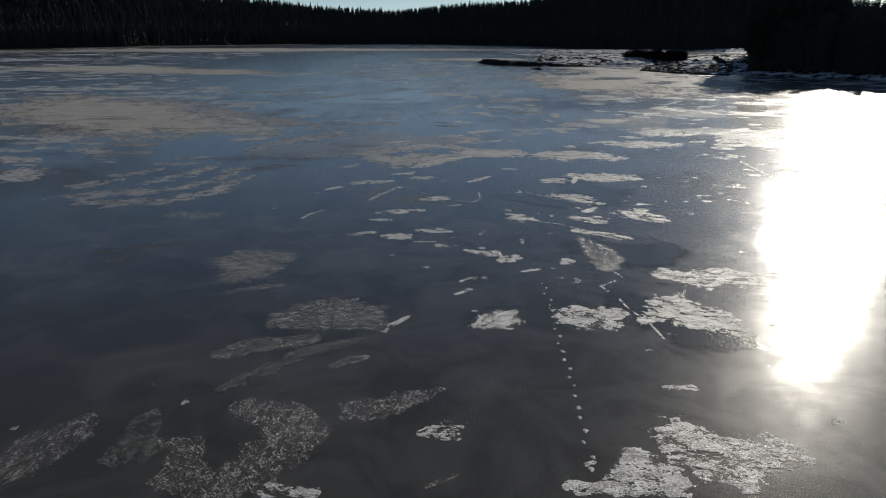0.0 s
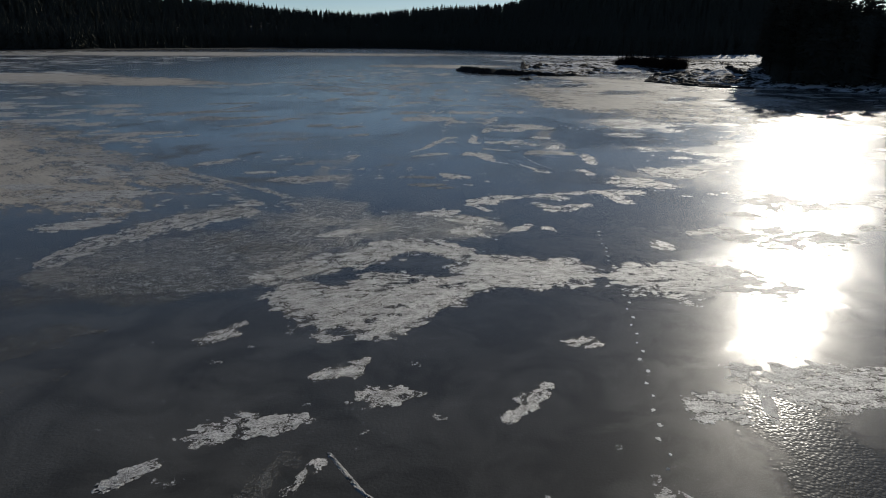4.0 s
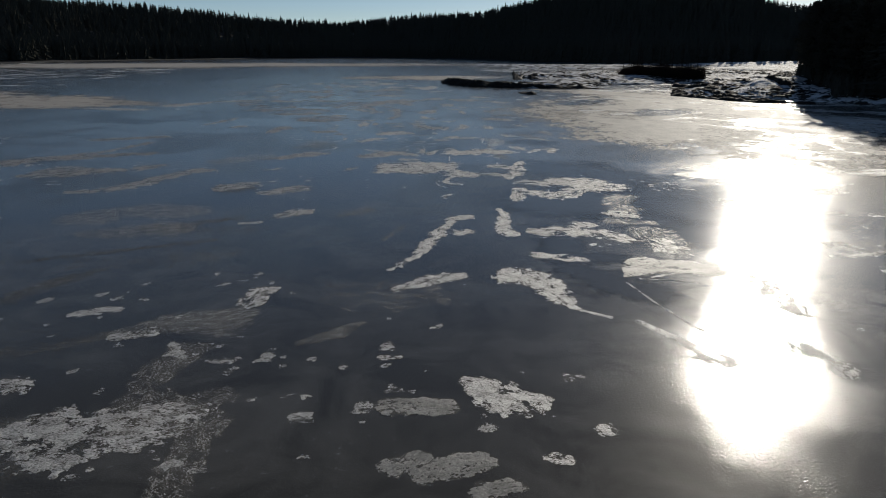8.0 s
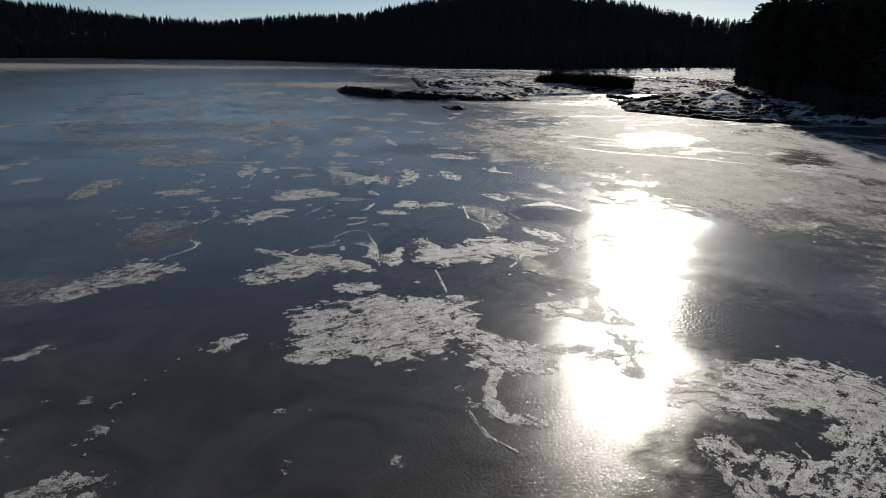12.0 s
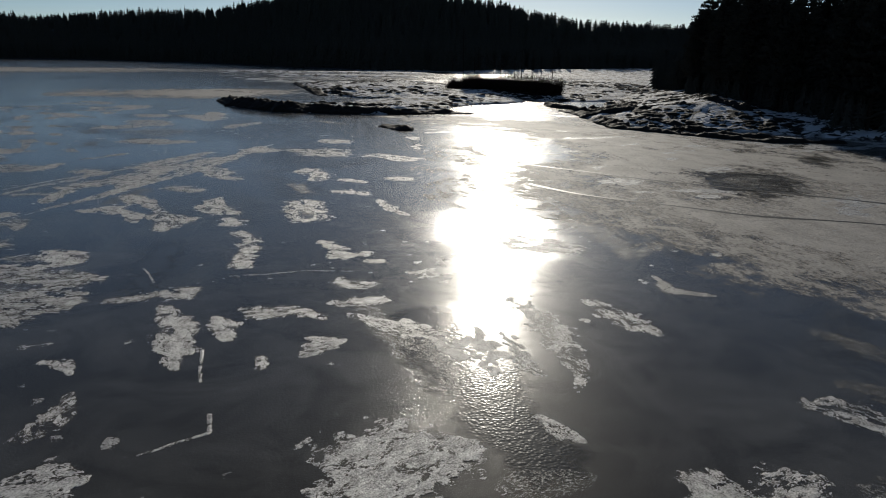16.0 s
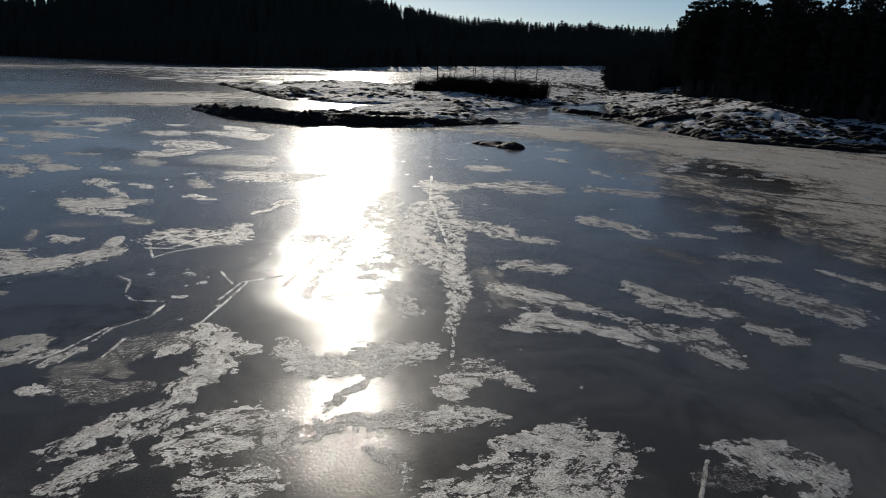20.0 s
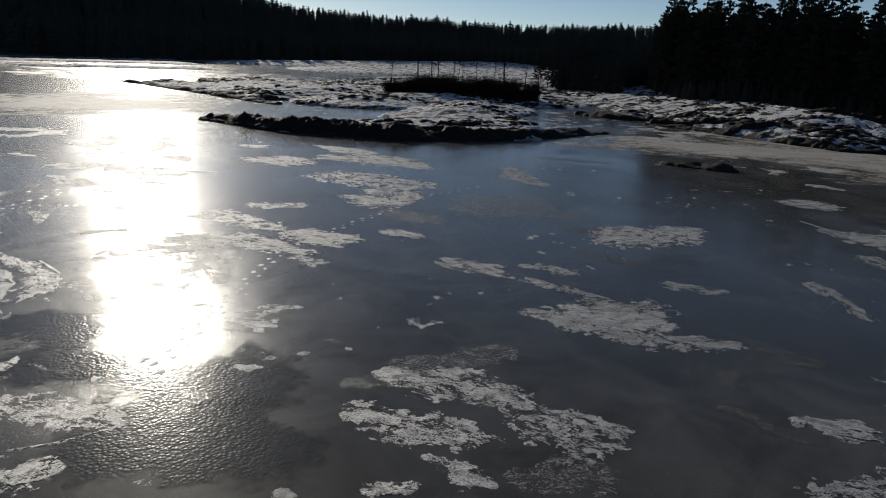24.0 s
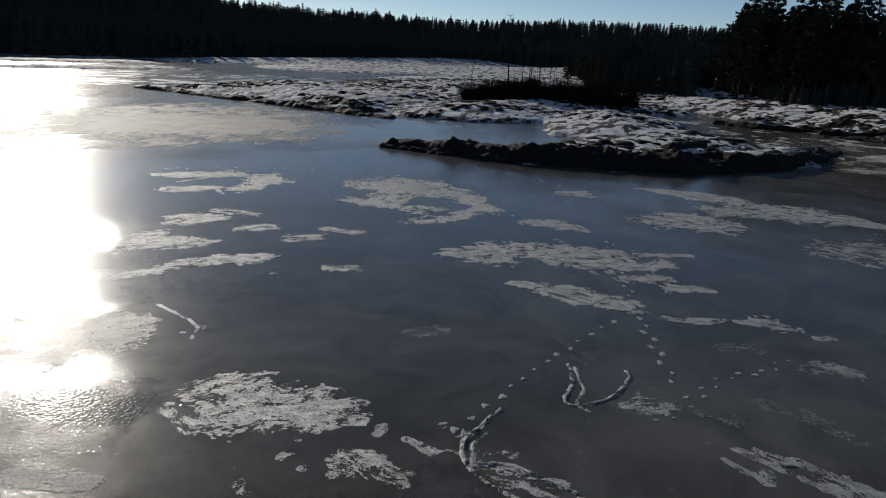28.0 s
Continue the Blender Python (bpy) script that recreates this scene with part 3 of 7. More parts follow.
peat_bank("long dark peat bank up the snowy shore", (68.0, 226.0, 69.4, 215.5, 0.8, 1.1, 0.8), (69.4, 215.5, 68.4, 208.5, 1.1, 0.9, 0.7))
peat_bank("dark peat lump on the snowy shore", (73.2, 228.5, 78.3, 222.4, 0.9, 1.1, 0.8))
peat_bank("long dark peat bank beside the frozen channel", (71.3, 240.5, 68.6, 234.5, 0.8, 1.0, 0.6), (68.6, 234.5, 71.0, 226.0, 1.0, 0.7, 0.6))
peat_bank("dark peat lump on the snowy shore", (85.0, 205.0, 83.6, 197.0, 1.0, 1.2, 0.9))
peat_bank("low dark peat bank on the snowy shore", (60.5, 202.0, 62.0, 191.5, 0.8, 1.0, 0.6), (62.0, 191.5, 65.5, 182.5, 1.0, 0.7, 0.5))


def lump(rng):
    v, f = [(0, 0, 1.0)], []
    for j, (r, z) in enumerate(((0.55, 0.82), (0.95, 0.35), (1.15, -0.25))):
        for k in range(7):
            a, q = (k + 0.5 * j) * math.tau / 7, rng.uniform(0.8, 1.2)
            v.append((r * q * math.cos(a), r * q * math.sin(a), z * rng.uniform(0.8, 1.2)))
    for k in range(7):
        f.append((0, 1 + k, 1 + (k + 1) % 7))
        for j in range(2):
            a, b = 1 + 7 * j + k, 1 + 7 * j + (k + 1) % 7
            f.append((a, a + 7, b + 7, b))
    return np.array(v), f


rng = random.Random(23)
shapes = [lump(rng) for _ in range(8)]
vs, fs, at, big = [], [], 0, []
xs = np.array([rng.uniform(8, 135) for _ in range(30000)])
ys = np.array([rng.uniform(165, 365) for _ in range(30000)])
hs = bank_height(xs, ys)
den = fnoise(xs * 0.11, ys * 0.11, 3, 41) + 0.5 * fnoise(xs * 0.4, ys * 0.4, 2, 42)
for x, y, h, d in zip(xs, ys, hs, den):
    if not 0.15 < h < 4.0 or d < 0.02 + 0.08 * rng.random() or right_wood(x, y):
        continue
    if rng.random() > 0.8:
        continue
    v, f = shapes[rng.randrange(8)]
    r = 0.15 + 0.60 * rng.random() ** 2.4
    a, w = rng.uniform(0, 6.3), rng.uniform(1, 1.9)
    c, s = math.cos(a), math.sin(a)
    px, py = v[:, 0] * r * w, v[:, 1] * r
    vs.append(np.stack([x + px * c - py * s, y + px * s + py * c, h - 0.03 + v[:, 2] * r * rng.uniform(0.3, 0.5)], 1))
    fs += [tuple(i + at for i in q) for q in f]
    at += len(v)
tagged(new("peat_hummocks", mesh_of("peat_hummocks", np.concatenate(vs).tolist(), fs, PEAT, True)), "dark peat hummocks and tussocks showing through marsh snow", "hummocks", kind="stuff")


# ---- snow and frost on the ice ----
LOOK = {
    "solid": (SNOW, 0.008, "snow_patch", "crusted white snow patch on dark lake ice", "snow patch", "snow patches on the ice"),
    "lace": (LACE, 0.006, "broken_snow_crust", "broken lacy snow crust on dark lake ice", "snow crust", "broken crusts on the ice"),
    "film": (FILM, 0.004, "frost_film", "thin grey frost film on dark lake ice", "frost", "frost films on the ice"),
    "sheet": (SHEET, 0.003, "white_ice_sheet", "broad pale sheet of rough white ice", "white ice", "pale ice sheets"),
    "glaze": (GLAZE, 0.001, "ice_glaze", "pebbled refrozen glaze on dark lake ice", "ice glaze", "glazed stretches of ice"),
    "speckle": (SPECK, 0.004, "speckled_frost", "speckled granular frost crust on dark lake ice", "frost", "speckled frost on the ice"),
    "plate": (PLATE, 0.006, "ice_plate", "smooth pale plate of refrozen white ice", "ice plate", "pale ice plates"),
    "ridge": (RIME, 0.012, "snow_ridge", "narrow curved ridge of frozen snow on the ice", "snow ridge", "snow ridges on the ice"),
}
JOINED = {s: {"verts": [], "faces": [], "cover": []} for s in LOOK}
COUNT = [0]
# bare stretches inside the pale sheets: x, y, half-length, half-width, bearing
BARE = [(38, 161, 7.5, 4.0, 35), (31.5, 182, 9.5, 4.5, 60), (54, 168, 5, 1.2, 40), (33, 205, 7, 2.0, -30), (44, 146, 7, 2.2, 60)]


def bared(f, wx, wy):
    for hx, hy, ha, hb, ht in BARE:
        hc, hs = math.cos(radians(ht)), math.sin(radians(ht))
        d = np.hypot(((wx - hx) * hc + (wy - hy) * hs) / ha, ((wy - hy) * hc - (wx - hx) * hs) / hb)
        f = np.minimum(f, (d - 1.0 + 0.5 * fnoise(wx * 0.5, wy * 0.5, 4, 91)) * 0.8)
    return f


def covered(me, cover):
    """Stores how thick the crust lies at each point."""
    me.attributes.new("cover", "FLOAT", "POINT").data.foreach_set("value", cover)
    return me


def trim(px, py, f, step, on, z):
    """Mesh of the cells that are on, their rim drawn to where the field f is nought."""
    ny, nx = f.shape
    gy, gx = np.gradient(f, step)
    used = np.zeros((ny, nx), bool)
    off = np.zeros((ny, nx), bool)
    for sl in ((slice(0, -1), slice(0, -1)), (slice(0, -1), slice(1, None)), (slice(1, None), slice(0, -1)), (slice(1, None), slice(1, None))):
        used[sl] |= on
        off[sl] |= ~on
    rim = used & off
    g2 = gx * gx + gy * gy + 1e-9
    k = np.where(rim, -f / g2, 0)
    far = np.hypot(k * gx, k * gy)
    k = k * np.minimum(1, 0.6 * step / np.maximum(far, 1e-9))
    px, py, z = px + k * gx, py + k * gy, np.where(rim, 0.001, z)
    idx = np.full(ny * nx, -1)
    idx[used.ravel()] = np.arange(used.sum())
    q = np.arange(ny * nx).reshape(ny, nx)
    faces = np.stack([q[:-1, :-1], q[:-1, 1:], q[1:, 1:], q[1:, :-1]], -1)[on]
    u = used.ravel()
    return px.ravel()[u], py.ravel()[u], z.ravel()[u], idx[faces], np.where(rim, 0, f).ravel()[u]


def flake(x, y, a, b, turn, style, joined=False):
    """A patch of snow or frost: middle, half-length, half-width, bearing of its length, look."""
    COUNT[0] += 1
    seed = int(abs(x * 131.0 + y * 17.0) * 10) % 9973 + 1
    rng = random.Random(seed)
    mat, thick, name, label, cat, group = LOOK[style]
    step = max(0.055, math.sqrt(a * b * 7.5 / (3600 if style == "lace" else 2600)))
    u, v = np.meshgrid(np.arange(-1.4 * a - 2 * step, 1.4 * a + 2 * step, step), np.arange(-2.2 * b - 2 * step, 2.2 * b + 2 * step, step))
    c, s = math.cos(radians(turn)), math.sin(radians(turn))
    wx, wy = x + u * c - v * s, y + u * s + v * c
    bend = rng.uniform(-0.35, 0.35) * b
    vv = v - bend * ((u / a) ** 2 - 0.4)
    if a > 4 * b:
        vv = vv + 1.3 * b * fnoise(u * 0.5 / b**0.7, u * 0 + seed, 3, seed)
    r = np.hypot(u / a, vv / (b * (1 + 0.35 * rng.uniform(-1, 1) * u / a)))
    k = 0.75 / max(min(b, 3.0), 0.22)
    n1 = fnoise(wx * k, wy * k, 3, seed * 7)
    n2 = fnoise(wx * 3.1, wy * 3.1, 3, 77)
    n3 = fnoise(wx * 6.5, wy * 6.5, 2, 78, 0.7)
    if style == "solid":
        f = 0.98 - r + 0.62 * n1 + 0.36 * n2 + 0.24 * n3
    elif style == "lace":
        f = 0.92 - 0.95 * r + 0.50 * n1 + 0.55 * n2 + 0.42 * n3
    elif style in ("sheet", "glaze"):
        f = 0.95 - r + (0.5 if style == "sheet" else 0.75) * fnoise(wx * 1.3 / b, wy * 1.3 / b, 5, seed) + 0.10 * n2
    else:
        f = 0.95 - r + 0.5 * n1 + 0.40 * n2 + 0.22 * n3
    if style == "sheet":
        f = bared(f, wx, wy)
    f = f + (0.25 if style in ("lace", "film") else 0.2)
    mid = (f[:-1, :-1] + f[1:, 1:] + f[:-1, 1:] + f[1:, :-1]) / 4
    on = mid > 0
    on[0], on[-1], on[:, 0], on[:, -1] = False, False, False, False
    if not on.any():
        return
    z = 0.003 + thick * np.clip(f * 8, 0, 1) * (0.8 + 0.3 * n2)
    pu, pv, pz, faces, cover = trim(u, v, f, step, on, np.maximum(z, 0.002) + 0.0006 * (COUNT[0] % 9))
    if joined or max(a, b) < 0.7:
        far = JOINED[style]
        base = len(far["verts"])
        far["verts"] += np.stack([x + pu * c - pv * s, y + pu * s + pv * c, pz], 1).tolist()
        far["faces"] += (faces + base).tolist()
        far["cover"] += cover.tolist()
        return
    me = covered(mesh_of(name, np.stack([pu, pv, pz], 1).tolist(), faces.tolist(), mat), cover)
    ob = tagged(new(name, me), label, cat, group)
    ob.matrix_basis = pose(x, y, 0, 0, 0, turn)


def drift(style, *way):
    """A wind-laid patch along the way: points x, y and half-widths, with a ragged, combed rim."""
    COUNT[0] += 1
    mat, thick, name, label, cat, group = LOOK[style]
    p = np.array(way)
    seed = int(abs(p[0, 0] * 131.0 + p[0, 1] * 17.0) * 10) % 9973 + 1
    ends = p[-1, :2] - p[0, :2]
    turn = math.atan2(ends[1], ends[0])
    mx, my = (p[:, 0].min() + p[:, 0].max()) / 2, (p[:, 1].min() + p[:, 1].max()) / 2
    c, s = math.cos(turn), math.sin(turn)
    pu, pv = (p[:, 0] - mx) * c + (p[:, 1] - my) * s, (p[:, 1] - my) * c - (p[:, 0] - mx) * s
    w = p[:, 2]
    wide = float(w.mean())
    pad = 1.5 * w + 0.1
    u0, u1, v0, v1 = (pu - pad).min(), (pu + pad).max(), (pv - pad).min(), (pv + pad).max()
    step = max(0.05, math.sqrt((u1 - u0) * (v1 - v0) / 5200))
    u, v = np.meshgrid(np.arange(u0, u1 + step, step), np.arange(v0, v1 + step, step))
    wx, wy = mx + u * c - v * s, my + u * s + v * c
    k = 0.75 / min(max(wide, 0.22), 2.5)
    bx, by = 0.35 * wide * fnoise(wx * 1.7, wy * 1.7, 3, seed + 11), 0.35 * wide * fnoise(wx * 1.7, wy * 1.7, 3, seed + 12)
    n1 = fnoise((wx + bx) * k, (wy + by) * k, 4, seed * 7, 0.62)
    n2 = fnoise((u + bx) * 2.0, (v + by) * 3.6, 4, seed + 77, 0.62)
    n3 = fnoise(wx * 6.5, wy * 6.5, 2, 78, 0.7)
    sway = 0.25 * wide * fnoise(u * k * 1.6, u * 0 + seed, 3, seed + 5)
    f = np.full_like(u, -9.0)
    for a, b in zip(range(len(p) - 1), range(1, len(p))):
        dx, dy = pu[b] - pu[a], pv[b] - pv[a]
        q = np.clip(((u - pu[a]) * dx + (v + sway - pv[a]) * dy) / (dx * dx + dy * dy + 1e-9), 0, 1)
        f = np.maximum(f, 1 - np.hypot(u - pu[a] - q * dx, v + sway - pv[a] - q * dy) / (w[a] + (w[b] - w[a]) * q))
    rag = ROUGH[style]
    f = f * 0.95 + rag[0] + rag[1] * n1 + rag[2] * n2 + rag[3] * n3
    if style == "sheet":
        f = bared(f, wx, wy)
    on = (f[:-1, :-1] + f[1:, 1:] + f[:-1, 1:] + f[1:, :-1]) > 0
    on[0], on[-1], on[:, 0], on[:, -1] = False, False, False, False
    if not on.any():
        return
    z = 0.003 + thick * np.clip(f * 8, 0, 1) * (0.8 + 0.3 * n2)
    qu, qv, qz, faces, cover = trim(u, v, f, step, on, np.maximum(z, 0.002) + 0.0006 * (COUNT[0] % 9))
    me = covered(mesh_of(name, np.stack([qu, qv, qz], 1).tolist(), faces.tolist(), mat), cover)
    tagged(new(name, me), label, cat, group).matrix_basis = pose(mx, my, 0, 0, 0, math.degrees(turn))


# how a rim wanders: lift, broad, combed and fine raggedness
ROUGH = {"solid": (0.06, 0.50, 0.42, 0.30), "lace": (0.08, 0.52, 0.50, 0.34), "speckle": (0.15, 0.5, 0.35, 0.2), "film": (0.1, 0.55, 0.4, 0.2),
         "sheet": (0.1, 0.35, 0.2, 0.1), "plate": (-0.02, 0.32, 0.20, 0.14), "ridge": (0.08, 0.3, 0.3, 0.3), "glaze": (0.2, 0.7, 0.15, 0.1)}

flake(-42.0, 86.0, 30.00, 13.00, -49, "sheet")
flake(45.0, 167.0, 44.00, 21.00, 80, "sheet")
flake(-80.0, 190.0, 44.00, 18.00, -25, "sheet")
flake(44.0, 206.0, 18.00, 8.00, -60, "sheet")
drift("sheet", (28.0, 134.0, 9.5), (33.0, 152.0, 13.0))
flake(10.0, 288.0, 23.00, 18.00, 20, "sheet")
flake(-120.0, 452.0, 135.00, 62.00, 20, "sheet")
flake(-27.9, 45.5, 2.69, 1.15, -48, "solid")
flake(25.2, 48.8, 1.10, 0.61, 17, "solid", True)
flake(23.2, 49.3, 3.36, 0.14, 87, "solid", True)
flake(-31.5, 51.4, 2.27, 1.05, -33, "solid")
flake(23.7, 55.1, 0.62, 0.41, 82, "solid", True)
flake(18.9, 60.8, 2.21, 2.03, 19, "solid")
flake(15.8, 61.2, 1.26, 0.85, -82, "solid", True)
flake(14.8, 62.3, 1.29, 0.38, 24, "solid", True)
flake(23.6, 62.9, 1.06, 0.39, 32, "solid", True)
flake(-16.9, 63.6, 2.20, 0.84, 39, "solid", True)
flake(28.9, 64.0, 2.28, 0.84, 55, "solid", True)
flake(26.9, 64.3, 2.78, 0.84, 58, "solid")
flake(18.0, 65.7, 0.90, 0.76, -47, "solid", True)
flake(-16.7, 66.5, 1.54, 0.53, -8, "solid", True)
flake(-38.1, 67.2, 3.52, 2.09, 63, "film", True)
flake(27.9, 67.5, 1.41, 0.60, 47, "solid", True)
flake(21.8, 68.8, 2.72, 1.95, 59, "solid")
flake(-19.3, 70.3, 2.88, 1.38, 17, "solid")
flake(-24.7, 72.7, 1.68, 0.92, -8, "solid")
flake(-21.7, 76.3, 1.87, 0.86, 14, "solid", True)
flake(18.7, 78.5, 2.35, 1.78, 7, "solid")
flake(-23.2, 79.4, 4.41, 0.66, -40, "solid", True)
flake(-15.6, 82.0, 1.73, 0.64, 52, "solid", True)
flake(-19.3, 85.9, 3.47, 0.91, 69, "film", True)
flake(-22.5, 85.9, 0.60, 0.26, 9, "solid", True)
flake(-27.8, 86.9, 21.84, 1.10, -45, "lace")
flake(-24.3, 89.6, 0.66, 0.51, -84, "solid", True)
flake(-19.8, 90.1, 2.38, 1.13, 70, "film", True)
flake(-25.2, 93.0, 0.99, 0.82, -44, "solid", True)
flake(-27.0, 94.1, 2.22, 0.96, 32, "solid", True)
flake(29.3, 94.7, 2.38, 0.74, 52, "solid", True)
flake(-28.1, 96.1, 2.07, 0.61, 63, "solid", True)
flake(-22.9, 96.9, 1.46, 0.51, 26, "solid", True)
flake(-27.3, 98.6, 3.01, 1.04, 23, "solid", True)
flake(-32.0, 100.1, 1.21, 0.62, 76, "solid", True)
flake(32.6, 100.4, 3.52, 0.28, 60, "solid", True)
flake(-32.1, 105.5, 2.24, 1.05, 51, "film", True)
flake(-38.3, 106.0, 2.03, 0.76, 69, "solid", True)
flake(-50.4, 115.8, 1.97, 1.70, 38, "solid", True)
flake(-43.2, 118.4, 4.65, 0.84, 75, "solid", True)
flake(-39.1, 119.6, 3.14, 1.97, 80, "solid", True)
flake(-42.1, 128.3, 3.21, 2.71, 5, "solid", True)
flake(46.5, 138.5, 3.39, 1.59, -81, "solid", True)
flake(39.4, 140.5, 2.83, 1.98, 50, "solid", True)
flake(-18.8, 143.6, 1.15, 0.58, 65, "solid", True)
flake(-22.3, 149.2, 3.96, 0.42, 78, "solid", True)
flake(30.2, 157.7, 0.90, 0.55, -6, "solid")
flake(31.1, 159.5, 2.08, 0.72, -32, "solid", True)
flake(28.5, 164.5, 1.53, 1.20, -16, "solid", True)
flake(-41.6, 168.2, 5.20, 1.48, -18, "solid", True)
flake(31.2, 170.8, 1.73, 0.36, 46, "solid", True)
flake(-23.9, 172.6, 0.43, 0.27, 47, "lace")
flake(-24.7, 173.9, 0.52, 0.37, 89, "solid")
flake(-34.0, 178.1, 5.03, 1.73, 58, "solid", True)
flake(36.2, 183.7, 0.97, 0.23, 36, "solid", True)
flake(25.2, 184.9, 0.81, 0.46, 68, "solid", True)
flake(-27.7, 185.1, 4.08, 1.76, 32, "solid", True)
flake(34.2, 185.6, 1.03, 0.33, 33, "solid", True)
flake(32.3, 187.4, 2.47, 0.57, 35, "solid", True)
flake(21.6, 188.3, 1.78, 0.36, 68, "solid", True)
flake(33.2, 189.9, 1.29, 0.24, 48, "solid", True)
flake(15.0, 194.6, 1.69, 1.53, -52, "solid")
flake(24.1, 195.2, 1.36, 0.52, 78, "solid", True)
flake(20.1, 215.7, 3.34, 0.70, -66, "film", True)
flake(13.5, 225.9, 1.33, 0.60, -65, "film", True)
flake(7.5, 231.3, 3.94, 1.38, 85, "solid", True)
flake(2.5, 238.6, 1.25, 0.96, -44, "solid")
flake(-4.2, 242.7, 3.10, 0.64, 51, "solid")
flake(-8.1, 244.6, 1.68, 0.59, -62, "solid", True)
flake(-8.5, 246.7, 1.20, 0.32, 88, "solid")
flake(-5.7, 247.5, 5.74, 1.36, 47, "solid", True)
flake(-3.0, 248.5, 2.84, 1.36, -70, "lace")
flake(-8.4, 256.2, 2.70, 0.53, 26, "solid")
flake(-11.7, 256.2, 1.16, 0.14, 57, "solid", True)
flake(-12.4, 257.7, 0.99, 0.69, -23, "solid")
flake(-8.1, 259.8, 3.27, 0.65, -46, "solid")
drift("solid", (2.0, 20.5, 0.27), (2.6, 21.1, 0.76), (3.3, 21.8, 0.18))
drift("solid", (5.5, 22.3, 0.22), (5.9, 21.4, 1.10), (6.8, 21.7, 0.46))
drift("solid", (7.5, 20.9, 0.24), (9.0, 22.2, 1.12), (9.5, 21.2, 1.11), (10.4, 20.1, 0.44))
drift("lace", (10.1, 25.6, 0.82), (12.2, 25.6, 0.95))
drift("speckle", (-4.0, 21.0, 0.90), (-2.9, 21.3, 1.34), (-1.7, 20.6, 0.59))
drift("film", (-5.2, 16.1, 0.18), (-4.2, 17.3, 0.31), (-3.3, 18.4, 0.36), (-1.8, 19.4, 0.20))
drift("speckle", (-5.9, 18.2, 0.24), (-5.0, 18.8, 0.50), (-3.4, 19.4, 0.34))
drift("solid", (-1.1, 20.0, 0.08), (-0.8, 20.7, 0.15), (-0.4, 21.3, 0.06))
drift("speckle", (-2.4, 17.5, 0.13), (-1.9, 17.9, 0.24), (-1.5, 18.1, 0.11))
drift("speckle", (-1.7, 14.6, 0.12), (-1.2, 15.1, 0.43), (-0.4, 15.4, 0.44), (0.8, 16.2, 0.11))
drift("lace", (0.5, 14.1, 0.24), (0.9, 14.2, 0.34), (1.3, 14.3, 0.10))
drift("speckle", (-4.3, 15.2, 0.35), (-3.2, 14.7, 0.62), (-2.3, 13.9, 0.35), (-3.1, 13.2, 0.80), (-3.4, 12.1, 0.49))
drift("speckle", (-8.6, 12.5, 0.55), (-8.3, 13.6, 0.58), (-8.0, 14.6, 0.29))
drift("film", (-6.3, 13.1, 0.57), (-6.5, 14.6, 0.39))
drift("speckle", (-5.7, 13.6, 0.20), (-5.1, 13.4, 0.30), (-4.9, 12.1, 0.47), (-3.7, 11.7, 0.33))
drift("lace", (-2.8, 11.8, 0.22), (-1.8, 11.7, 0.14))
drift("speckle", (0.5, 11.9, 0.07), (1.2, 12.4, 0.05))
drift("solid", (3.6, 12.0, 0.16), (3.9, 11.9, 0.27), (4.8, 12.0, 0.37), (5.3, 13.0, 0.45), (5.7, 12.2, 0.49), (5.8, 11.9, 0.32))
drift("solid", (4.1, 12.8, 0.09), (4.3, 12.9, 0.07))
drift("lace", (6.8, 13.6, 0.84), (7.4, 12.9, 0.91), (8.6, 13.3, 0.55))
drift("lace", (7.0, 16.4, 0.13), (7.6, 16.4, 0.19))
drift("solid", (-2.7, 35.7, 0.33), (-1.6, 36.1, 0.50), (-0.4, 36.4, 0.17))
drift("solid", (-3.0, 34.3, 0.15), (-2.2, 34.2, 0.29))
drift("solid", (-3.6, 31.4, 0.24), (-2.8, 31.8, 0.25))
drift("solid", (-2.0, 31.1, 0.37), (-1.4, 31.2, 0.55), (-0.9, 31.4, 0.18))
drift("solid", (-0.3, 32.1, 0.32), (0.4, 32.3, 0.59), (1.0, 32.0, 0.17))
drift("lace", (-0.6, 30.3, 0.11), (0.3, 30.3, 0.11))
drift("lace", (0.5, 29.7, 0.22), (1.2, 29.7, 0.16))
drift("solid", (1.8, 29.0, 0.18), (2.2, 28.7, 0.23))
drift("solid", (2.5, 28.6, 0.36), (2.9, 28.4, 0.45), (3.1, 28.2, 0.18))
drift("solid", (3.2, 27.4, 0.19), (3.6, 27.8, 0.41), (3.9, 28.2, 0.18))
drift("solid", (4.0, 26.1, 0.10), (4.7, 26.4, 0.11))
drift("lace", (2.5, 31.5, 0.08), (2.7, 32.2, 0.09))
drift("lace", (4.4, 30.7, 0.09), (4.4, 30.1, 0.07))
drift("solid", (4.3, 35.5, 0.28), (4.7, 34.9, 0.67), (5.6, 34.3, 0.14))
drift("solid", (8.6, 35.2, 0.17), (8.9, 35.1, 0.16))
drift("speckle", (-8.1, 27.4, 0.73), (-7.3, 27.6, 1.20), (-6.6, 27.6, 0.83))
drift("speckle", (-7.9, 25.1, 0.22), (-7.3, 25.9, 0.99), (-6.8, 26.3, 0.85))
drift("speckle", (-7.2, 23.6, 0.17), (-6.3, 24.0, 0.21), (-5.4, 24.4, 0.15))
drift("speckle", (-13.3, 35.1, 0.64), (-11.7, 35.2, 0.64))
drift("film", (-14.2, 28.5, 0.47), (-12.7, 29.3, 0.48), (-11.1, 30.1, 0.25))
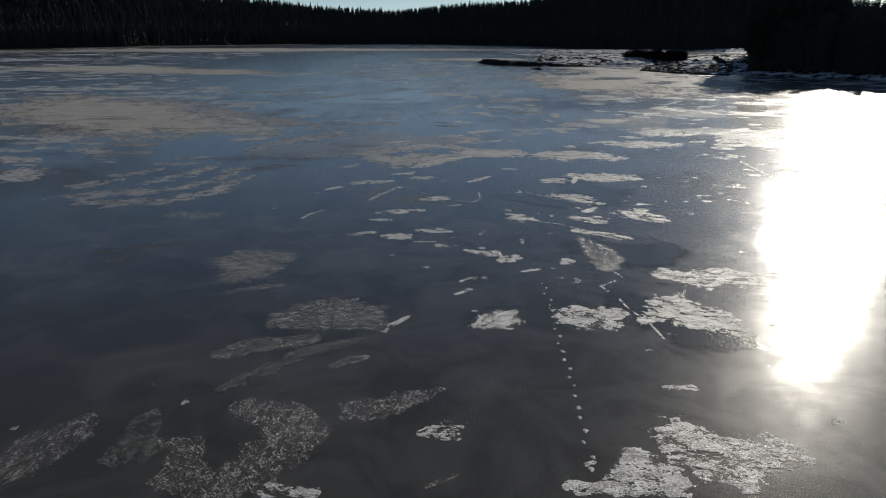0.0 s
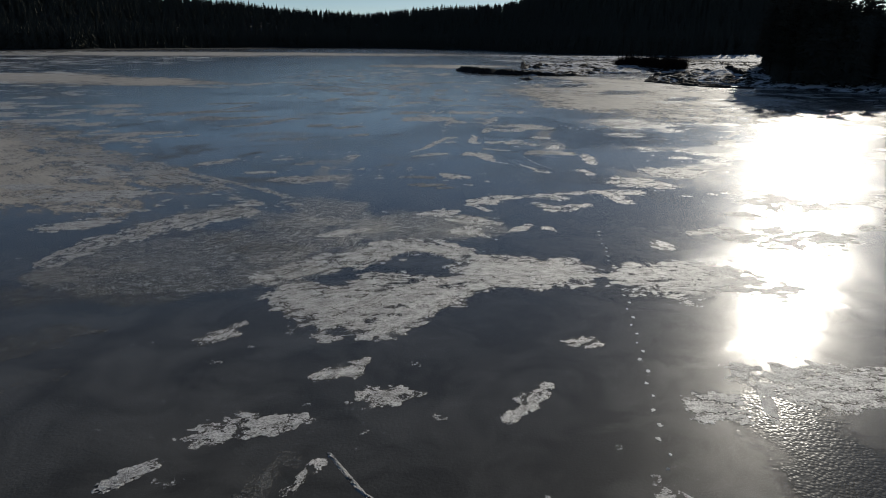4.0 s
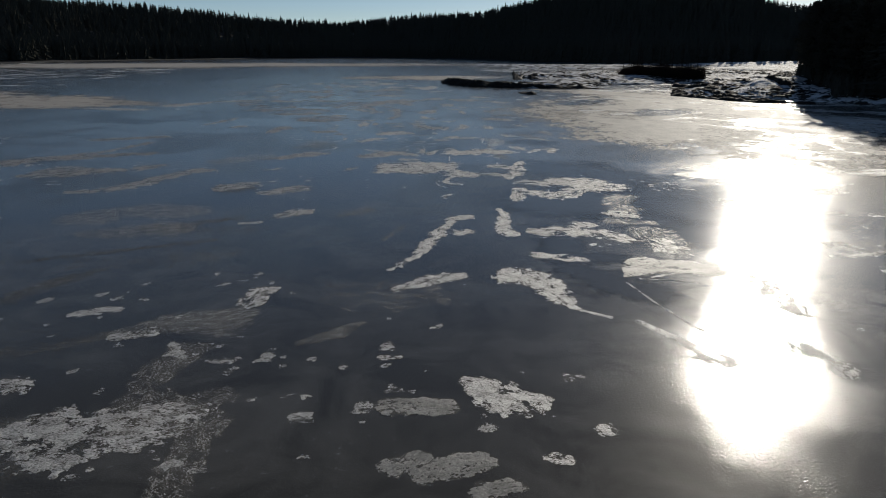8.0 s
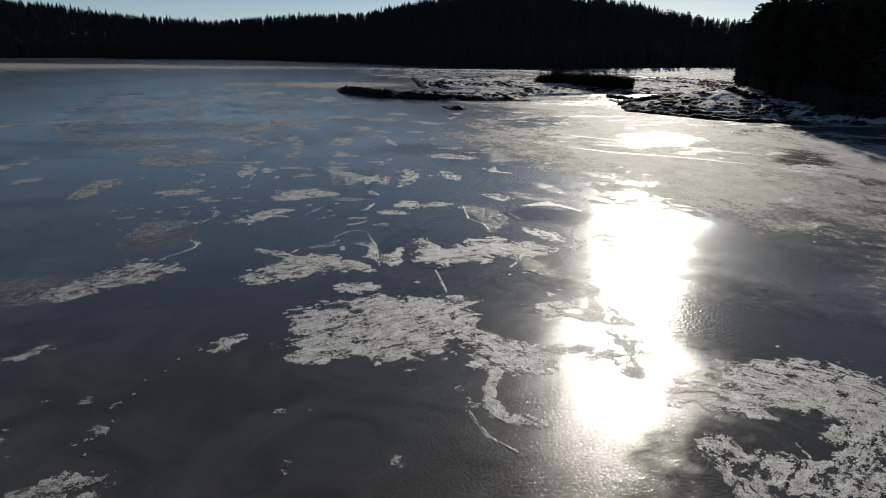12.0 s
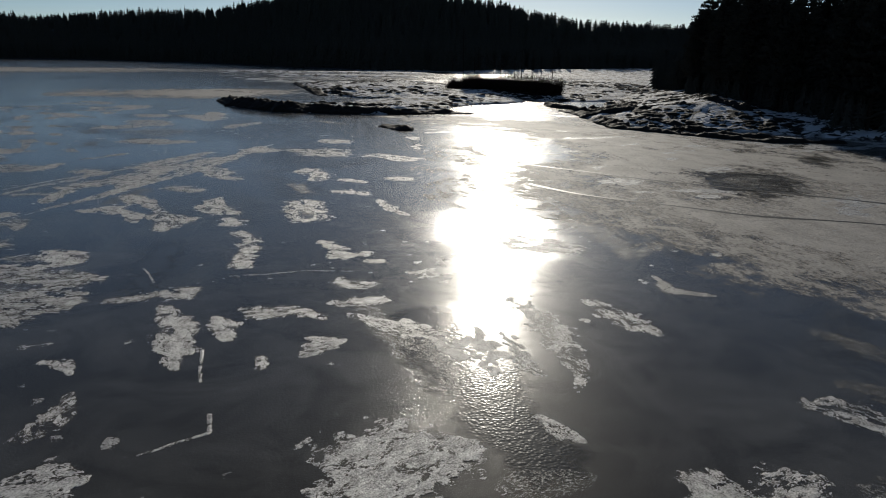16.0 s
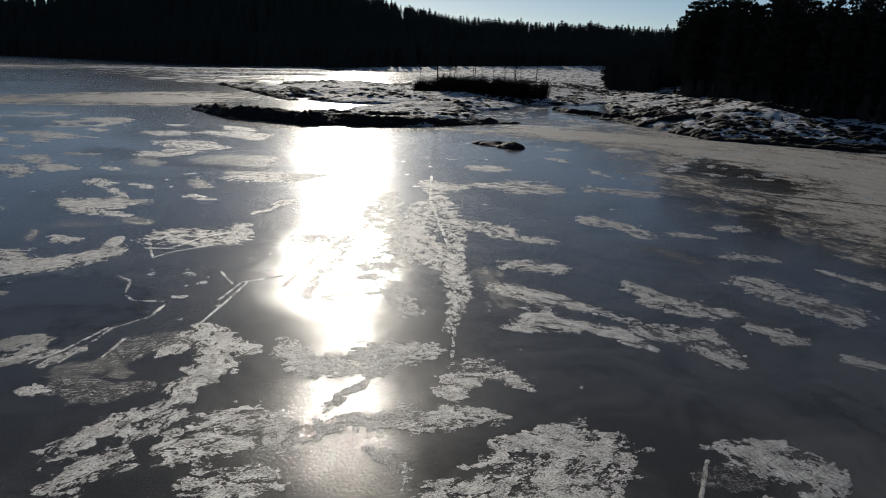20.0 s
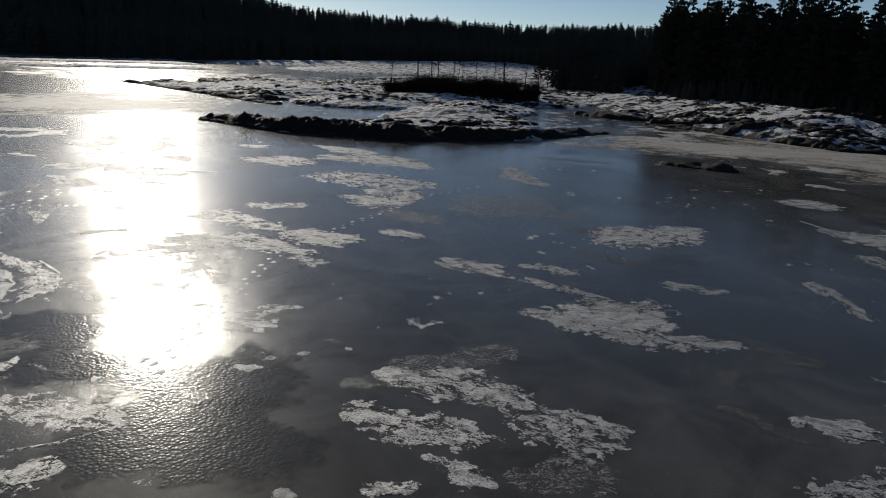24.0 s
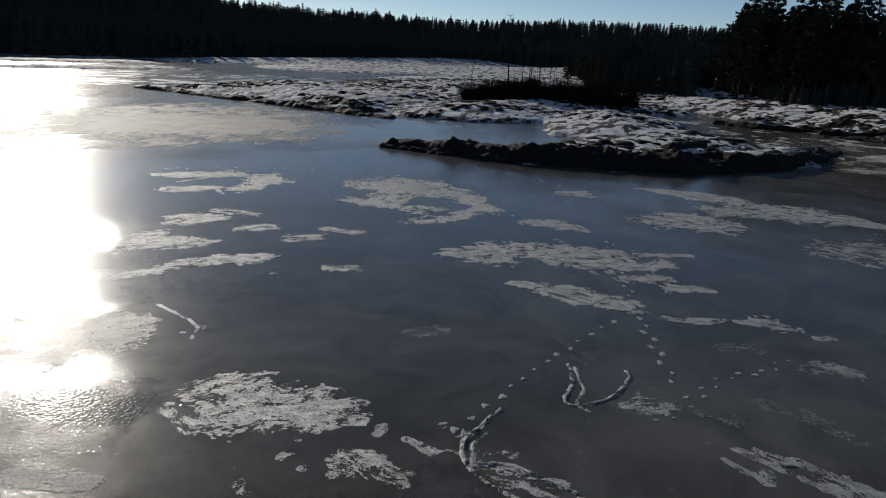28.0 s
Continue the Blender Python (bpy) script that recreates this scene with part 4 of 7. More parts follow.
drift("film", (-13.2, 27.1, 0.51), (-12.3, 28.0, 0.43))
drift("lace", (1.3, 23.5, 0.14), (1.8, 24.0, 0.10))
drift("lace", (1.5, 24.9, 0.12), (2.0, 25.3, 0.12))
drift("lace", (6.0, 27.7, 0.17), (6.2, 27.5, 0.17))
drift("ridge", (7.1, 26.5, 0.05), (7.7, 26.1, 0.05), (7.9, 25.4, 0.05), (6.8, 24.4, 0.05), (7.0, 23.8, 0.05))
drift("glaze", (7.5, 29.3, 1.61), (9.1, 28.3, 2.07))
drift("glaze", (7.4, 23.3, 0.74), (8.2, 21.1, 1.44), (9.2, 20.0, 1.48))
drift("ridge", (7.2, 23.1, 0.05), (7.3, 22.1, 0.05), (7.7, 20.9, 0.05), (7.8, 19.6, 0.05))
drift("ridge", (10.1, 24.6, 0.05), (9.4, 22.7, 0.05), (9.6, 22.2, 0.05), (9.7, 21.1, 0.05))
drift("solid", (-6.6, 41.6, 0.20), (-5.9, 42.4, 0.21))
drift("solid", (-5.0, 43.4, 0.52), (-4.1, 43.9, 0.68), (-2.9, 44.3, 0.28))
drift("lace", (-3.6, 38.9, 0.12), (-3.1, 40.4, 0.13), (-2.2, 42.4, 0.15))
drift("film", (-4.5, 38.7, 0.20), (-3.8, 40.2, 0.34), (-2.9, 42.5, 0.29))
drift("film", (-2.1, 38.9, 0.48), (-1.1, 39.1, 0.58))
drift("solid", (-0.4, 39.0, 0.45), (0.2, 39.2, 0.63), (0.9, 39.1, 0.24))
drift("ridge", (-2.0, 42.8, 0.05), (-1.1, 41.3, 0.05), (-0.1, 40.2, 0.05), (0.9, 39.7, 0.05))
drift("ridge", (1.3, 38.7, 0.05), (2.4, 38.4, 0.05), (2.8, 39.2, 0.05), (2.8, 41.1, 0.05))
drift("lace", (1.1, 37.4, 0.14), (1.6, 37.7, 0.11))
drift("solid", (2.4, 44.2, 0.22), (3.0, 45.0, 0.39), (3.7, 46.0, 0.17))
drift("lace", (-1.0, 45.4, 0.60), (-0.4, 45.6, 0.45))
drift("ridge", (-6.7, 34.4, 0.05), (-6.5, 35.3, 0.05), (-5.9, 36.2, 0.05))
drift("solid", (7.6, 44.7, 0.58), (8.1, 44.7, 0.73))
drift("solid", (9.6, 45.9, 0.20), (9.1, 44.0, 0.18))
drift("solid", (9.9, 46.3, 1.02), (11.1, 45.9, 1.31), (13.0, 45.9, 0.95))
drift("lace", (5.1, 48.8, 0.38), (5.5, 48.8, 0.38))
drift("speckle", (-14.3, 55.2, 1.15), (-11.2, 54.8, 1.73), (-8.3, 55.3, 1.65), (-5.9, 56.3, 1.88))
drift("lace", (-4.8, 52.9, 1.03), (-3.3, 51.8, 1.57), (-1.6, 53.7, 1.53), (-0.1, 54.1, 1.12))
drift("solid", (-1.6, 49.2, 0.23), (-0.5, 51.1, 0.64), (1.1, 52.9, 0.54), (2.4, 54.2, 0.35))
drift("solid", (2.3, 56.4, 0.86), (3.8, 55.5, 1.45), (5.4, 55.8, 1.59))
drift("lace", (-5.8, 55.3, 0.81), (-3.4, 57.3, 0.99), (-1.3, 59.4, 1.09), (1.9, 58.9, 0.66))
drift("film", (-14.2, 47.7, 0.59), (-12.5, 48.3, 0.73), (-11.5, 49.7, 0.93), (-10.3, 49.8, 0.31))
drift("film", (-16.1, 52.8, 1.20), (-13.0, 53.2, 1.09), (-9.3, 52.8, 0.73))
drift("lace", (-6.7, 49.0, 0.28), (-6.2, 49.5, 0.38), (-5.8, 50.5, 0.17))
drift("lace", (-14.6, 47.7, 0.71), (-14.1, 48.3, 0.72))
drift("lace", (-2.7, 46.5, 0.22), (-2.0, 47.0, 0.41), (-1.5, 47.7, 0.11))
drift("solid", (6.7, 55.5, 0.28), (8.4, 55.1, 0.37))
drift("solid", (9.3, 55.5, 1.16), (9.9, 54.7, 2.08), (11.1, 55.6, 0.29))
drift("solid", (11.2, 56.0, 1.32), (12.4, 55.1, 1.90), (13.5, 53.5, 1.23), (14.9, 53.9, 0.28))
drift("glaze", (9.0, 44.5, 1.25), (9.9, 41.0, 2.07), (10.2, 38.9, 1.29))
drift("glaze", (4.4, 40.0, 0.80), (6.1, 39.0, 0.99), (7.0, 37.9, 0.88))
drift("ridge", (5.6, 41.2, 0.05), (6.3, 40.4, 0.05), (6.9, 39.6, 0.05), (7.5, 39.0, 0.05))
drift("speckle", (-6.1, 68.5, 1.23), (-3.9, 67.5, 0.97), (-4.5, 65.3, 1.77), (-6.7, 67.9, 0.59))
drift("lace", (-17.4, 78.5, 0.43), (-13.7, 75.3, 0.39), (-9.9, 72.3, 0.33), (-7.8, 69.8, 0.31))
drift("speckle", (-11.8, 65.7, 1.04), (-10.6, 66.6, 1.00), (-8.2, 65.1, 0.80), (-6.2, 64.1, 1.15))
drift("speckle", (-2.0, 63.9, 1.43), (-0.4, 64.3, 1.89), (1.3, 63.8, 1.93), (2.6, 62.9, 1.39))
drift("speckle", (-2.4, 61.8, 1.33), (-0.3, 62.0, 1.35), (2.0, 61.6, 0.82))
drift("speckle", (-7.6, 63.4, 1.05), (-5.1, 62.9, 1.41), (-2.7, 62.8, 1.45))
drift("speckle", (-3.4, 60.6, 0.57), (-2.5, 58.5, 0.62), (-3.1, 57.5, 0.67))
drift("solid", (-10.2, 67.8, 0.34), (-9.3, 67.9, 0.52))
drift("solid", (-4.6, 61.3, 0.25), (-3.9, 61.7, 0.51), (-2.8, 62.5, 0.39))
drift("solid", (0.3, 65.8, 0.38), (1.5, 66.0, 0.68), (2.1, 66.5, 0.24))
drift("lace", (2.3, 64.6, 0.81), (3.1, 64.1, 0.92), (3.5, 64.5, 0.23))
drift("lace", (2.2, 62.2, 0.72), (3.2, 62.9, 0.45))
drift("solid", (-2.1, 59.9, 0.22), (-1.1, 60.1, 0.58), (-0.4, 59.4, 0.47), (0.5, 58.9, 0.26))
drift("lace", (-0.3, 60.8, 0.21), (0.5, 59.7, 0.29), (1.4, 58.8, 0.28))
drift("lace", (0.8, 60.6, 0.23), (1.6, 59.7, 0.32), (2.1, 58.8, 0.10))
drift("solid", (3.0, 61.5, 0.23), (3.8, 60.7, 0.08))
drift("lace", (-1.9, 58.3, 0.13), (-1.5, 57.8, 0.43), (-1.5, 57.0, 0.14))
drift("solid", (3.0, 68.1, 0.39), (3.9, 68.9, 0.88), (4.8, 69.9, 0.82), (6.1, 70.1, 0.32))
drift("solid", (3.6, 67.2, 0.30), (3.9, 66.6, 0.22))
drift("solid", (4.5, 62.0, 0.10), (5.1, 62.6, 0.39), (5.8, 63.4, 0.23))
drift("lace", (6.5, 63.1, 0.17), (6.5, 62.6, 0.21))
drift("lace", (6.7, 62.8, 0.21), (6.9, 62.2, 0.15))
drift("lace", (1.6, 57.9, 0.52), (2.7, 57.4, 0.62), (4.0, 57.6, 0.53), (5.1, 57.1, 0.52), (5.9, 56.7, 0.31))
drift("lace", (8.9, 71.1, 0.39), (10.2, 71.4, 0.40), (11.7, 71.7, 0.59), (13.6, 71.6, 0.78))
drift("film", (-9.5, 60.1, 0.42), (-8.8, 60.9, 0.43), (-8.6, 61.3, 0.24))
drift("film", (-7.7, 58.8, 0.19), (-7.5, 60.0, 0.31), (-7.2, 60.5, 0.16))
drift("speckle", (-5.6, 57.8, 0.27), (-5.2, 58.7, 0.38), (-4.6, 59.6, 0.31))
drift("film", (-7.7, 59.2, 0.76), (-5.9, 59.4, 0.77))
drift("lace", (-0.7, 57.4, 0.16), (-0.6, 57.4, 0.16))
drift("solid", (-12.1, 77.7, 0.45), (-10.5, 78.1, 0.45))
drift("lace", (-9.6, 75.2, 0.57), (-8.2, 75.4, 1.15), (-6.4, 75.5, 1.14))
drift("plate", (-0.4, 76.4, 0.50), (0.8, 76.4, 0.50))
drift("solid", (1.9, 77.4, 0.46), (2.7, 76.6, 0.90), (3.2, 76.5, 0.61))
drift("plate", (-0.4, 73.7, 0.39), (0.2, 74.0, 0.31))
drift("plate", (0.4, 73.4, 0.48), (1.5, 73.8, 0.40))
drift("plate", (1.5, 72.7, 0.37), (2.1, 72.9, 0.30))
drift("speckle", (-6.4, 76.4, 1.04), (-5.0, 75.9, 0.48), (-5.0, 72.8, 0.41))
drift("lace", (-19.0, 77.5, 1.19), (-17.9, 78.0, 0.96))
drift("lace", (-17.5, 74.6, 0.54), (-15.3, 74.7, 0.54))
drift("lace", (11.4, 59.9, 0.51), (11.5, 59.4, 0.49))
drift("lace", (9.2, 56.7, 0.45), (9.7, 56.5, 0.44))
drift("speckle", (-9.0, 81.6, 0.40), (-7.8, 82.2, 0.78), (-6.0, 82.4, 0.94), (-5.4, 83.1, 0.36))
drift("lace", (-5.7, 84.2, 0.46), (-5.3, 85.4, 0.46), (-4.9, 85.7, 0.18))
drift("solid", (-11.2, 83.4, 0.30), (-10.1, 83.8, 0.30))
drift("film", (-14.4, 85.0, 0.47), (-13.5, 86.8, 0.53), (-12.4, 88.4, 0.29))
drift("film", (-3.3, 80.5, 0.20), (-2.2, 81.2, 0.47), (-1.5, 82.0, 0.18))
drift("lace", (-0.7, 79.3, 0.16), (-0.3, 79.3, 0.16))
drift("solid", (-0.6, 87.8, 0.18), (0.4, 89.6, 0.23), (1.6, 93.4, 0.39), (2.5, 96.0, 0.25))
drift("solid", (2.6, 96.5, 0.47), (3.5, 96.9, 0.48))
drift("solid", (2.6, 93.7, 0.55), (2.8, 93.7, 0.55))
drift("solid", (5.2, 96.8, 0.27), (5.1, 94.3, 0.48), (5.2, 93.2, 0.39))
drift("solid", (-0.3, 85.4, 0.32), (0.9, 86.3, 0.47), (2.2, 87.0, 0.38))
drift("solid", (3.6, 86.5, 0.28), (3.9, 86.4, 0.28))
drift("solid", (4.7, 86.6, 1.01), (5.3, 86.0, 0.70), (5.7, 83.9, 0.52), (6.0, 82.9, 0.19))
drift("solid", (6.1, 82.8, 0.10), (6.9, 82.1, 0.10))
drift("solid", (6.6, 93.7, 0.56), (8.1, 93.6, 0.90))
drift("lace", (9.8, 93.5, 0.40), (10.6, 91.9, 0.61))
drift("plate", (8.8, 86.4, 0.15), (10.3, 87.8, 1.25), (12.5, 87.3, 1.00), (12.6, 87.0, 0.20))
drift("ridge", (8.6, 85.7, 0.05), (8.9, 83.5, 0.05), (9.4, 81.1, 0.05), (9.9, 80.1, 0.05))
drift("lace", (7.7, 81.7, 0.12), (8.5, 80.2, 0.18), (8.8, 78.9, 0.36), (9.3, 78.5, 0.41))
drift("speckle", (-16.8, 97.8, 1.44), (-14.5, 99.1, 1.81), (-12.4, 99.0, 1.40))
drift("speckle", (-15.3, 94.2, 0.71), (-11.8, 95.1, 1.22))
drift("film", (-16.0, 89.8, 0.28), (-13.0, 91.1, 0.30), (-9.0, 92.9, 0.32))
drift("speckle", (-6.6, 80.0, 0.57), (-7.2, 78.0, 0.39))
drift("speckle", (-5.8, 76.7, 0.46), (-4.9, 77.2, 0.38))
drift("lace", (4.4, 77.7, 0.26), (4.8, 77.7, 0.13))
drift("lace", (4.7, 75.0, 0.32), (4.9, 74.9, 0.16))
drift("lace", (3.2, 73.8, 0.21), (3.4, 73.7, 0.21))
drift("lace", (-8.4, 96.1, 0.24), (-7.6, 96.2, 0.24))
drift("film", (-13.0, 95.6, 0.47), (-11.0, 96.0, 0.49), (-8.9, 97.3, 0.39))
drift("film", (-1.0, 92.5, 0.10), (-0.5, 93.9, 0.15), (0.1, 95.5, 0.08))
drift("lace", (8.5, 107.3, 0.73), (9.6, 106.6, 1.00), (10.8, 106.5, 0.73))
drift("lace", (8.3, 103.3, 0.78), (9.7, 102.3, 0.92), (12.6, 106.4, 0.62))
drift("lace", (9.3, 86.1, 0.08), (10.6, 86.6, 0.08), (12.3, 87.1, 0.13), (12.5, 88.1, 0.14))
drift("ridge", (9.3, 86.1, 0.05), (10.3, 85.9, 0.05), (11.3, 85.5, 0.05))
drift("ridge", (19.2, 107.3, 0.09), (21.6, 108.6, 0.07), (24.3, 111.1, 0.06))
drift("film", (11.1, 95.6, 0.66), (12.8, 95.1, 0.39))
drift("film", (15.1, 97.7, 0.82), (16.5, 97.1, 0.48))
drift("glaze", (7.0, 91.9, 0.88), (6.8, 88.2, 0.89), (7.9, 85.9, 1.58), (9.3, 84.8, 1.30))
drift("glaze", (10.7, 101.3, 5.79), (15.4, 100.1, 7.72))
drift("glaze", (11.9, 91.6, 1.67), (14.9, 93.3, 1.82))
drift("solid", (-1.5, 111.5, 0.65), (-0.3, 113.4, 2.13), (1.4, 113.6, 2.49), (3.2, 113.7, 1.26))
drift("lace", (2.5, 114.9, 0.55), (3.9, 115.2, 0.75))
drift("solid", (3.8, 112.0, 0.52), (4.3, 110.4, 1.26), (5.0, 110.7, 0.39))
drift("solid", (3.6, 109.4, 0.22), (2.9, 107.8, 0.17), (3.0, 106.9, 0.33), (3.8, 106.4, 0.26))
drift("ridge", (2.2, 107.6, 0.05), (2.4, 106.1, 0.05), (2.9, 105.2, 0.05))
drift("ridge", (4.0, 119.2, 0.05), (3.8, 116.3, 0.05))
drift("solid", (2.4, 102.5, 0.16), (3.0, 103.1, 0.16))
drift("solid", (2.5, 102.0, 0.15), (2.6, 102.0, 0.15))
drift("solid", (0.1, 117.6, 0.56), (1.0, 117.5, 0.56))
drift("solid", (4.6, 121.1, 1.34), (5.9, 121.3, 1.36))
drift("solid", (6.6, 122.1, 0.89), (8.9, 121.4, 1.18))
drift("lace", (2.2, 121.4, 0.51), (2.4, 120.7, 0.50))
drift("lace", (7.3, 113.9, 0.75), (8.0, 112.9, 0.44))
drift("lace", (6.6, 110.1, 0.75), (7.1, 110.0, 0.45))
drift("lace", (9.4, 115.7, 0.44), (8.2, 110.3, 0.59), (7.3, 108.2, 0.27))
drift("speckle", (-8.3, 103.7, 0.42), (-7.4, 104.2, 0.59), (-6.3, 105.1, 0.43))
drift("film", (-10.7, 105.2, 1.22), (-9.9, 105.6, 0.74))
drift("speckle", (-14.2, 117.3, 1.23), (-12.1, 119.1, 1.64))
drift("lace", (-10.1, 112.9, 0.32), (-9.2, 113.5, 0.25))
drift("lace", (-4.3, 112.6, 0.37), (-3.7, 113.3, 0.31))
drift("film", (-3.6, 97.5, 0.12), (-2.8, 98.2, 0.56), (-1.7, 98.7, 0.34), (-2.2, 99.2, 0.31))
drift("speckle", (-6.6, 97.5, 0.33), (-6.0, 97.9, 0.40), (-5.8, 98.2, 0.17))
drift("lace", (7.5, 104.7, 0.46), (7.3, 103.3, 0.41), (6.8, 101.2, 0.35))
drift("solid", (5.4, 98.8, 0.18), (5.5, 98.0, 0.24), (5.5, 97.0, 0.24), (5.3, 95.7, 0.27))
drift("glaze", (7.2, 99.5, 1.46), (9.9, 100.4, 2.34), (10.6, 98.4, 1.82))
drift("glaze", (12.1, 112.4, 4.53), (14.6, 109.5, 3.77), (13.8, 104.4, 1.96))
drift("ridge", (11.5, 108.4, 0.05), (11.7, 106.4, 0.05), (11.5, 104.2, 0.05), (12.5, 103.3, 0.06))
drift("ridge", (9.4, 104.4, 0.05), (9.2, 103.1, 0.05), (10.0, 102.9, 0.05), (11.3, 103.7, 0.05))
drift("plate", (21.3, 109.5, 1.68), (22.9, 109.4, 2.53))
drift("solid", (11.9, 97.3, 0.83), (12.2, 97.0, 0.82))
drift("lace", (9.0, 95.4, 0.36), (9.6, 94.9, 0.35))
drift("lace", (-2.9, 119.3, 0.82), (-0.6, 121.0, 1.30), (0.8, 120.2, 0.70))
drift("film", (-8.6, 125.4, 1.73), (-7.4, 126.9, 1.54))
drift("lace", (-3.3, 123.5, 0.22), (-2.4, 122.9, 0.32), (-1.8, 122.0, 0.29), (-1.8, 121.1, 0.17))
drift("lace", (-1.3, 121.8, 0.34), (-0.9, 121.3, 0.61), (-0.3, 121.5, 0.39))
drift("solid", (0.6, 121.0, 0.19), (1.0, 120.4, 0.26))
drift("solid", (0.5, 123.4, 0.12), (0.5, 122.9, 0.12))
drift("lace", (1.3, 123.9, 0.23), (1.8, 123.6, 0.29))
drift("solid", (1.9, 123.1, 0.24), (1.7, 121.8, 0.19), (1.4, 121.6, 0.14))
drift("solid", (3.1, 122.7, 0.18), (2.7, 121.5, 0.31), (2.7, 120.9, 0.15))
drift("speckle", (-0.8, 123.6, 0.19), (-0.2, 123.8, 0.32), (0.4, 124.5, 0.11))
drift("ridge", (0.3, 125.2, 0.05), (0.9, 126.1, 0.05), (1.5, 126.4, 0.05), (2.0, 126.0, 0.05), (2.0, 124.7, 0.05), (2.1, 123.0, 0.05), (1.9, 121.5, 0.05), (1.8, 120.1, 0.05))
drift("solid", (-1.8, 122.8, 0.08), (-1.5, 123.3, 0.05))
drift("lace", (4.4, 131.8, 0.31), (5.0, 132.3, 0.40))
drift("lace", (5.8, 131.7, 0.55), (7.1, 132.0, 0.67))
drift("lace", (2.9, 127.6, 0.17), (3.2, 127.4, 0.17))
drift("ridge", (2.5, 130.9, 0.05), (3.3, 132.8, 0.05))
drift("ridge", (-0.9, 130.3, 0.05), (-0.0, 131.9, 0.05))
drift("lace", (-0.3, 129.2, 0.10), (0.1, 129.5, 0.10))
drift("ridge", (-6.3, 129.2, 0.05), (-5.9, 130.2, 0.05), (-5.6, 130.9, 0.05))
drift("lace", (-4.9, 129.0, 0.21), (-4.3, 129.4, 0.44))
drift("lace", (-6.9, 136.0, 0.10), (-6.6, 135.3, 0.49), (-5.9, 135.1, 0.20))
drift("solid", (-3.9, 128.5, 0.08), (-3.4, 130.1, 0.49), (-2.6, 131.3, 0.81), (-1.9, 131.7, 0.48))
drift("speckle", (-8.8, 127.2, 0.80), (-8.4, 128.8, 1.08), (-7.8, 129.3, 0.74))
drift("lace", (-6.4, 125.8, 0.08), (-6.0, 125.1, 0.12))
drift("ridge", (-7.1, 123.1, 0.05), (-6.6, 123.6, 0.05), (-6.1, 124.4, 0.05), (-6.0, 125.4, 0.05))
drift("solid", (4.7, 122.8, 0.18), (4.5, 121.7, 0.60), (4.8, 121.3, 0.39))
drift("lace", (4.4, 123.9, 0.42), (4.4, 122.3, 0.39))
drift("lace", (6.7, 123.5, 0.36), (7.5, 122.9, 0.70), (8.2, 121.8, 0.39))
drift("lace", (8.0, 123.8, 0.27), (8.4, 122.6, 0.39))
drift("lace", (10.1, 125.3, 0.26), (10.5, 124.2, 0.58), (11.0, 122.9, 0.38))
drift("lace", (12.2, 122.7, 0.28), (11.5, 121.6, 0.35), (11.0, 120.9, 0.14))
drift("lace", (12.1, 123.1, 0.18), (13.7, 123.2, 0.57), (13.1, 121.1, 0.32))
drift("film", (8.2, 120.2, 0.36), (8.3, 118.9, 0.70), (8.5, 117.9, 0.46))
drift("ridge", (8.3, 120.7, 0.05), (7.9, 119.8, 0.05), (7.2, 119.0, 0.05))
drift("ridge", (7.7, 118.6, 0.05), (8.1, 117.8, 0.05))
drift("glaze", (2.7, 123.4, 0.62), (4.4, 125.8, 0.54))
drift("glaze", (3.2, 121.6, 1.17), (4.0, 120.3, 1.10))
drift("glaze", (11.4, 128.6, 1.90), (13.0, 127.5, 1.86))
drift("lace", (9.2, 122.7, 0.21), (9.5, 122.1, 0.17))
drift("solid", (-2.6, 134.8, 0.19), (-1.8, 135.4, 1.11), (-0.6, 136.3, 1.66), (0.4, 135.9, 0.97))
drift("lace", (-1.8, 146.9, 0.53), (-0.6, 146.5, 0.54))
drift("lace", (-0.1, 146.4, 0.23), (0.1, 145.6, 0.27))
drift("solid", (-1.1, 142.6, 0.25), (-0.5, 143.1, 0.48), (0.1, 143.3, 0.21))
drift("lace", (-8.4, 140.5, 0.28), (-7.8, 141.1, 0.42), (-7.5, 142.5, 0.17))
drift("ridge", (-5.9, 138.7, 0.05), (-5.2, 138.9, 0.06), (-4.3, 139.1, 0.05), (-4.2, 140.0, 0.05))
drift("solid", (-8.8, 137.9, 0.96), (-8.2, 137.7, 1.33), (-7.7, 138.1, 0.73))
drift("lace", (-6.8, 135.3, 0.21), (-6.5, 136.1, 0.18))
drift("lace", (-6.6, 134.6, 0.27), (-5.8, 134.9, 0.10))
drift("solid", (-5.1, 135.6, 0.28), (-4.8, 135.5, 0.28))
drift("speckle", (-4.4, 134.8, 0.14), (-3.6, 134.5, 0.14))
drift("solid", (-8.1, 133.3, 0.09), (-7.4, 133.4, 0.15))
drift("lace", (2.8, 144.0, 0.36), (3.5, 141.3, 0.94), (4.4, 141.0, 1.00))
drift("ridge", (3.2, 133.0, 0.05), (2.8, 131.8, 0.05), (2.2, 130.7, 0.05))
drift("speckle", (0.2, 132.4, 0.10), (-0.4, 131.3, 0.15), (-0.9, 130.2, 0.05))
drift("speckle", (1.5, 134.2, 0.46), (2.7, 134.1, 0.39))
drift("solid", (1.3, 127.7, 0.13), (1.8, 127.9, 0.12), (2.2, 128.3, 0.05))
drift("lace", (1.6, 129.1, 0.22), (2.2, 129.1, 0.18))
drift("glaze", (1.0, 132.1, 0.89), (1.6, 130.3, 0.83))
drift("lace", (3.5, 130.5, 0.44), (4.1, 130.0, 0.58))
